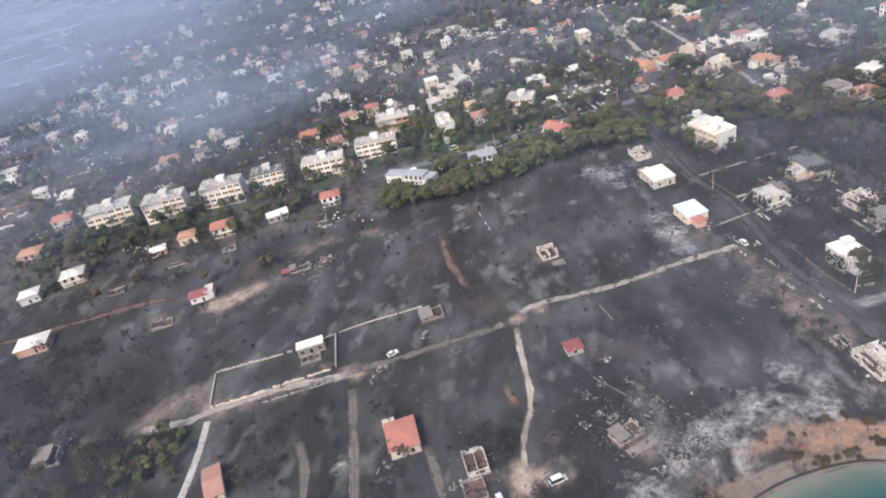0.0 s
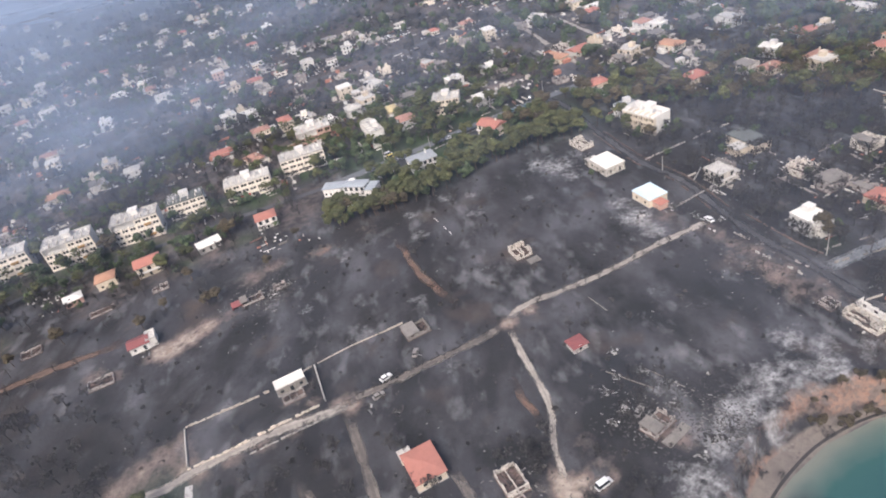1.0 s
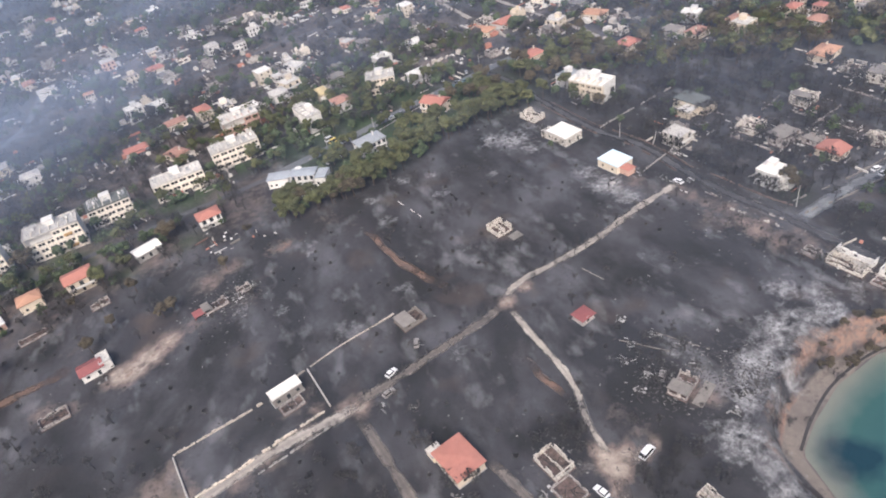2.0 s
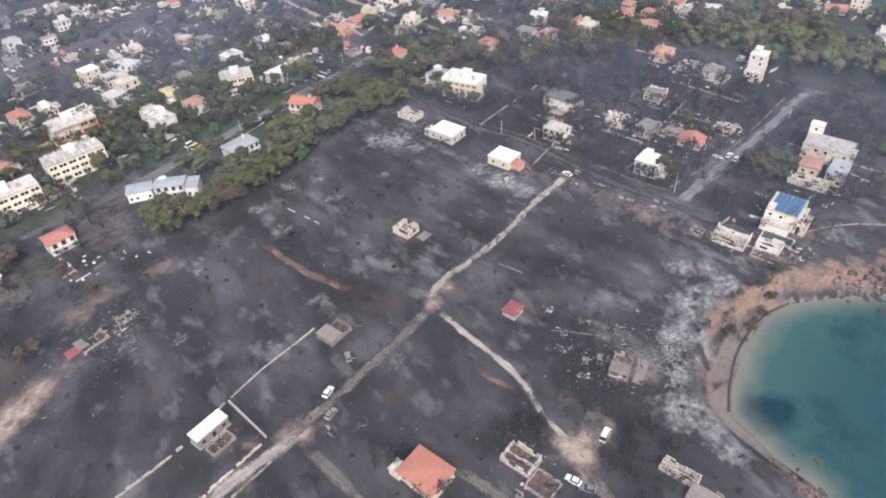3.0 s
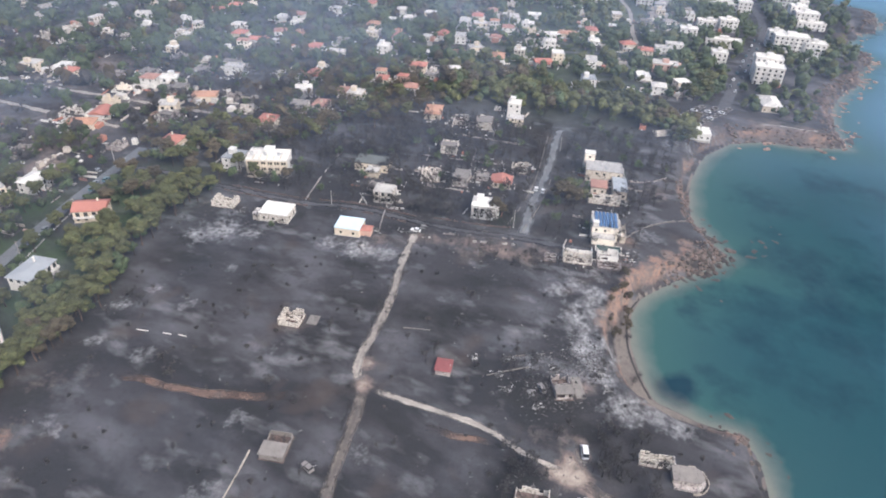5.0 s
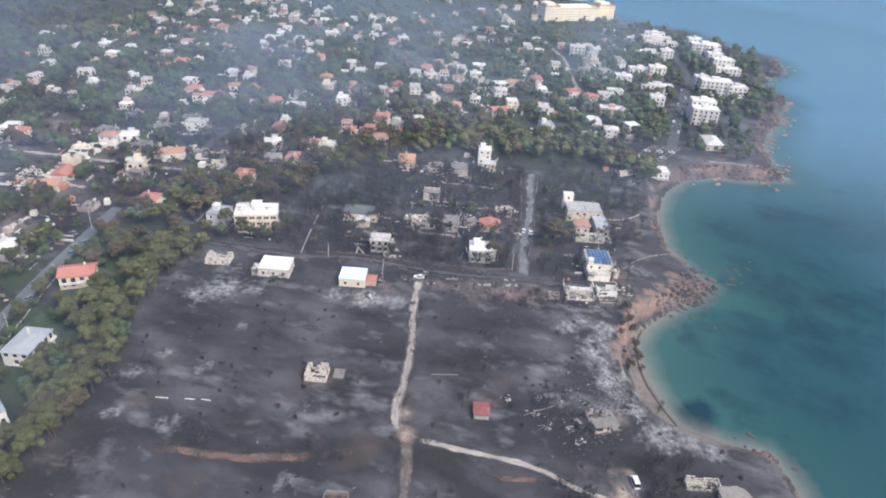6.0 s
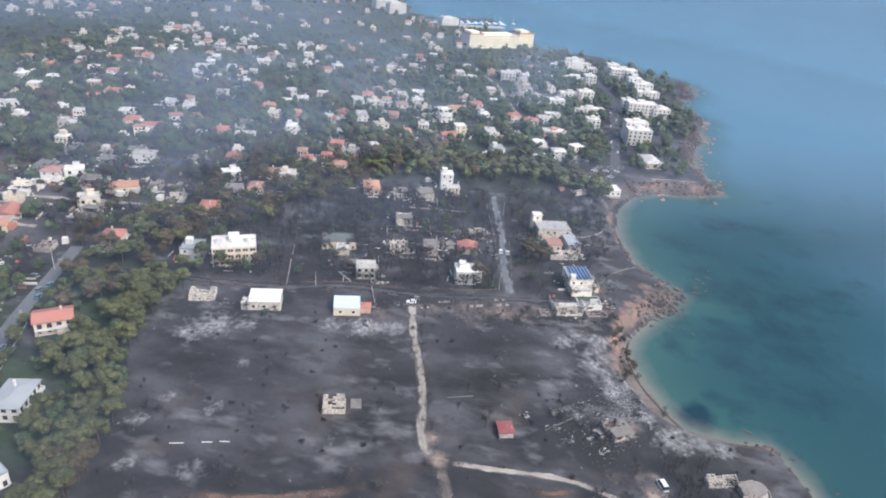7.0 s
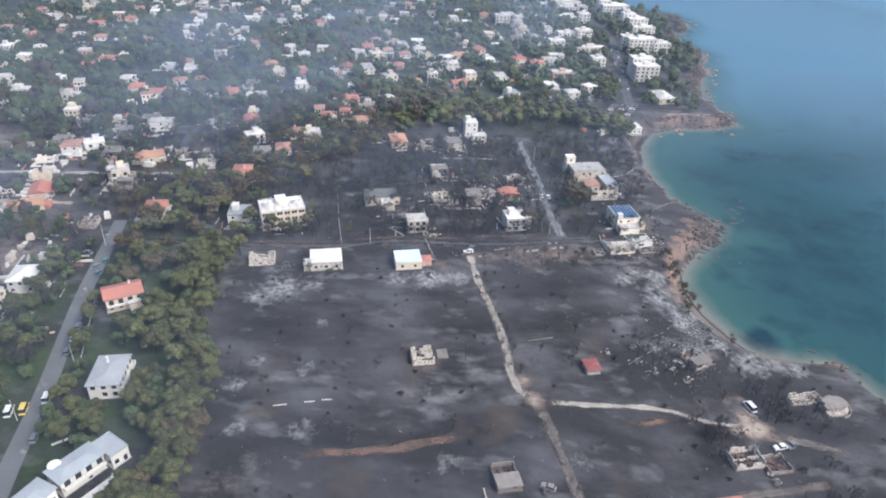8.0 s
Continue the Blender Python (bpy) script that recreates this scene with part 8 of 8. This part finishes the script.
for hx, hy, hr, hn in ((16.4, 134.6, 2.6, 26), (11.2, 130.9, 2.2, 22), (13.5, 141.9, 2.4, 22), (32.3, 139.6, 3.0, 26), (26.6, 146.7, 2.8, 26), (22.4, 156.4, 2.4, 18), (43.9, 138.6, 1.6, 8), (18.5, 147, 2.0, 16), (30, 131.5, 2.4, 22),
                       (34, 118, 3.2, 22), (29, 113.5, 2.6, 16), (-28, 116, 2.6, 20), (-47.5, 126, 2.2, 18), (-90, 239.5, 4.0, 40), (-100, 238, 3.4, 30), (-82, 243.5, 2.6, 20), (-38, 181.5, 1.6, 10), (-47, 158, 1.8, 12), (-56, 163, 1.8, 12),
                       (86.5, 206, 2.4, 20), (80, 212, 2.6, 20), (76, 222, 3.0, 24), (63, 222, 2.6, 18), (74, 228, 2.0, 14), (62, 280, 3.0, 24), (95, 226, 3.2, 26), (107, 238, 3.0, 22), (118, 236, 3.0, 22), (116, 246, 2.8, 20), (132, 214, 3.4, 26), (146, 206, 3.4, 28), (152, 196, 3.0, 24),
                       (160, 204, 3.6, 28), (134, 198, 3.0, 22), (129, 184, 2.6, 18), (104, 122, 2.8, 22), (110, 119, 2.8, 22), (92, 148, 2.6, 20), (140, 130, 3.2, 26), (150, 131, 3.2, 26), (145, 152, 3.0, 22), (-139, 222, 2.4, 16), (-152, 217, 2.8, 20), (-163, 151, 3.0, 22)):
    scrap_heap(hx, hy, hr, hn)

# ---- walls, sheds and rubble round the far houses ----
clutter_v, clutter_f = [], []
g = np.random.default_rng(9)
homes = [p for p in TAKEN if (p[0] > 95 or p[1] > 335) and p[0] < 700]
for i in range(14000):
    hx, hy = homes[int(g.integers(len(homes)))]
    q, far = g.uniform(0, 6.283), 6.0 + abs(g.normal(0, 3.6))
    x, y = hx + far * math.cos(q), hy + far * math.sin(q)
    if i > 8200:
        x, y = (g.uniform(-470, 190), g.uniform(345, 640)) if i % 5 else (g.uniform(-280, -66), g.uniform(272, 345))
        hx, hy = x, y
        if wobble(np.float64(x), np.float64(y), 0.07, 1.0) < (0.1 if y > 345 else 0.45) or not free_spot(x, y, 7.5, 3.5):
            continue
    if shore_gap(x, y) < 14 or (-75 < x < 62 and 285 < y < 345):
        continue
    long = g.random() < 0.4
    l, w, h = (g.uniform(1.2, 4.5), g.uniform(0.12, 0.2), g.uniform(0.5, 1.6)) if long else (g.uniform(0.4, 1.5), g.uniform(0.3, 1.1), g.uniform(0.3, 1.7))
    if i % 5 == 0 and (hx > 215 or hy > 335):
        l, w, h = g.uniform(1.2, 2.8), g.uniform(1.0, 2.2), g.uniform(1.8, 3.2)
    elif hx < 215 and hy < 335:
        l, w, h = l * 0.7, w * (1.0 if long else 0.5), h * 0.7
    a = radians(GRID + 90 * int(g.integers(2)) + g.normal(0, 6))
    c, sn, o, z = math.cos(a), math.sin(a), len(clutter_v), ground_at(x, y) - 0.2
    for zz, k in ((0, 1.0), (h, 1.0 if long else 0.8)):
        for ux, uy in ((-l, -w), (l, -w), (l, w), (-l, w)):
            clutter_v.append((x + (ux * c - uy * sn) * k, y + (ux * sn + uy * c) * k, z + zz))
    clutter_f += [(o + 4, o + 5, o + 6, o + 7), (o, o + 1, o + 5, o + 4), (o + 1, o + 2, o + 6, o + 5), (o + 2, o + 3, o + 7, o + 6), (o + 3, o, o + 4, o + 7)]
CLUTTER, t, b = nodes_of("yard_clutter", 0.9)
rp = node(t, "NewGeometry").outputs["Random Per Island"]
rp2 = math_node(t, "FRACT", math_node(t, "MULTIPLY", rp, 17.3))
pale = mix(t, ramp(t, rp2, 0.0, 1.0), (0.62, 0.60, 0.56), (0.36, 0.31, 0.26))
pale = mix(t, ramp(t, rp2, 0.88, 0.90), pale, (0.38, 0.17, 0.12))
t.links.new(mix(t, ramp(t, rp, 0.22, 0.42), (0.06, 0.055, 0.053), pale), b.inputs["Base Color"])
tagged(new("yard_clutter", mesh_of("yard_clutter", clutter_v, clutter_f, [CLUTTER])), "pale broken walls, sheds and rubble round the houses", "rubble", kind="stuff")

# ---- smoke still hanging over burnt ground, and imitated distance haze, in thin drifting layers ----
sx, sy = np.meshgrid(lines(-500, 900, 28, -4600, 4600, 1.2), lines(-100, 900, 28, -2400, 4800, 1.2))
SX, SY = sx.ravel(), sy.ravel()


def ease(v, a, b2):
    k = np.clip((v - a) / (b2 - a), 0, 1)
    return k * k * (3 - 2 * k)


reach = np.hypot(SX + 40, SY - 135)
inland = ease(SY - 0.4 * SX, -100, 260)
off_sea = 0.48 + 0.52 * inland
# opacity grows away from the camera path to stand in for aerial haze
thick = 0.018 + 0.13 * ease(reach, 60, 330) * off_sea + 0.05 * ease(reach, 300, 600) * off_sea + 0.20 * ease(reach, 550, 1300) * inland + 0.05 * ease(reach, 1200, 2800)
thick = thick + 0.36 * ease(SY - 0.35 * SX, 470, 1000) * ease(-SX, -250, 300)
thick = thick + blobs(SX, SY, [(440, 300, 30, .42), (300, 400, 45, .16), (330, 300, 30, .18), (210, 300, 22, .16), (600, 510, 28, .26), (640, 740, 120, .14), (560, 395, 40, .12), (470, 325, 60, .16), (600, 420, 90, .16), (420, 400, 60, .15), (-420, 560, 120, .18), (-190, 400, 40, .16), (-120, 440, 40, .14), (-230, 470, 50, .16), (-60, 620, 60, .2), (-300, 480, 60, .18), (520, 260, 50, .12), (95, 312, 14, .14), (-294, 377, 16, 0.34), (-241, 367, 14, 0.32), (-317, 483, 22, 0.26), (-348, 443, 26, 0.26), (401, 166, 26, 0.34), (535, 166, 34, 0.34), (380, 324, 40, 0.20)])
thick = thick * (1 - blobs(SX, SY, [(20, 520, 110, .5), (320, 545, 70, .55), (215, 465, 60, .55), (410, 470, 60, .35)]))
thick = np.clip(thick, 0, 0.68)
LAYERS = 2
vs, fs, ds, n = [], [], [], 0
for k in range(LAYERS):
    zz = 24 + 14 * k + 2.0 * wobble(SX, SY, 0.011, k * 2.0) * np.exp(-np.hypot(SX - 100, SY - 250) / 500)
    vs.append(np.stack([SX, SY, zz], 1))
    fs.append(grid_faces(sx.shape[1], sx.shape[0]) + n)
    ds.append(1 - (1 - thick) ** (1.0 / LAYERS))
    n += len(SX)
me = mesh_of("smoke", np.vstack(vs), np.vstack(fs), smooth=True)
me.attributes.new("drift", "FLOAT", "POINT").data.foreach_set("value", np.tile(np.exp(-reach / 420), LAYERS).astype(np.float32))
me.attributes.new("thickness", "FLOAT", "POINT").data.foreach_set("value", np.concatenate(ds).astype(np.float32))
SMOKE_HAZE = bpy.data.materials.new("drifting_smoke")
SMOKE_HAZE.use_nodes = True
t = SMOKE_HAZE.node_tree
t.nodes.clear()
pos = node(t, "NewGeometry").outputs["Position"]
at = t.nodes.new("ShaderNodeAttribute")
at.attribute_name = "thickness"
wisp = node(t, "Mapping", [("Vector", pos)])
wisp.inputs["Rotation"].default_value = (0, 0, radians(-40))
wisp.inputs["Scale"].default_value = (0.5, 1.0, 2.0)
w = math_node(t, "ADD", math_node(t, "MULTIPLY", ramp(t, tex(t, wisp.outputs[0], 0.012, 4, 0.5), 0.25, 0.75), 0.6), math_node(t, "MULTIPLY", ramp(t, tex(t, wisp.outputs[0], 0.035, 5, 0.6), 0.42, 0.75), 0.7))
drift = t.nodes.new("ShaderNodeAttribute")
drift.attribute_name = "drift"
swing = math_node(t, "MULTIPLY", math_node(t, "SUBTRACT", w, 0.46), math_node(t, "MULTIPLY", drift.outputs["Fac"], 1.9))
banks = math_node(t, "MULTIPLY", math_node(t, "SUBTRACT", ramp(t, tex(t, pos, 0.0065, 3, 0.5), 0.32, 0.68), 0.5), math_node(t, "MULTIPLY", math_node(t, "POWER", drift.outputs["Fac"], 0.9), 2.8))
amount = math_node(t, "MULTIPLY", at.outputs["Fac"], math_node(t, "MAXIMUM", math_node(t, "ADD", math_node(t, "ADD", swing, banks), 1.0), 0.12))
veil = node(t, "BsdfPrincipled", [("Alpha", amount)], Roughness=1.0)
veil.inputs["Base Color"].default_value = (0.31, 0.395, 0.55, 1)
veil.inputs["Specular IOR Level"].default_value = 0.0
out = node(t, "OutputMaterial", [(0, veil.outputs[0])])
me.materials.append(SMOKE_HAZE)
tagged(new("smoke", me), "thin blue smoke and imitated distance haze in layers over the land", "smoke", kind="stuff")
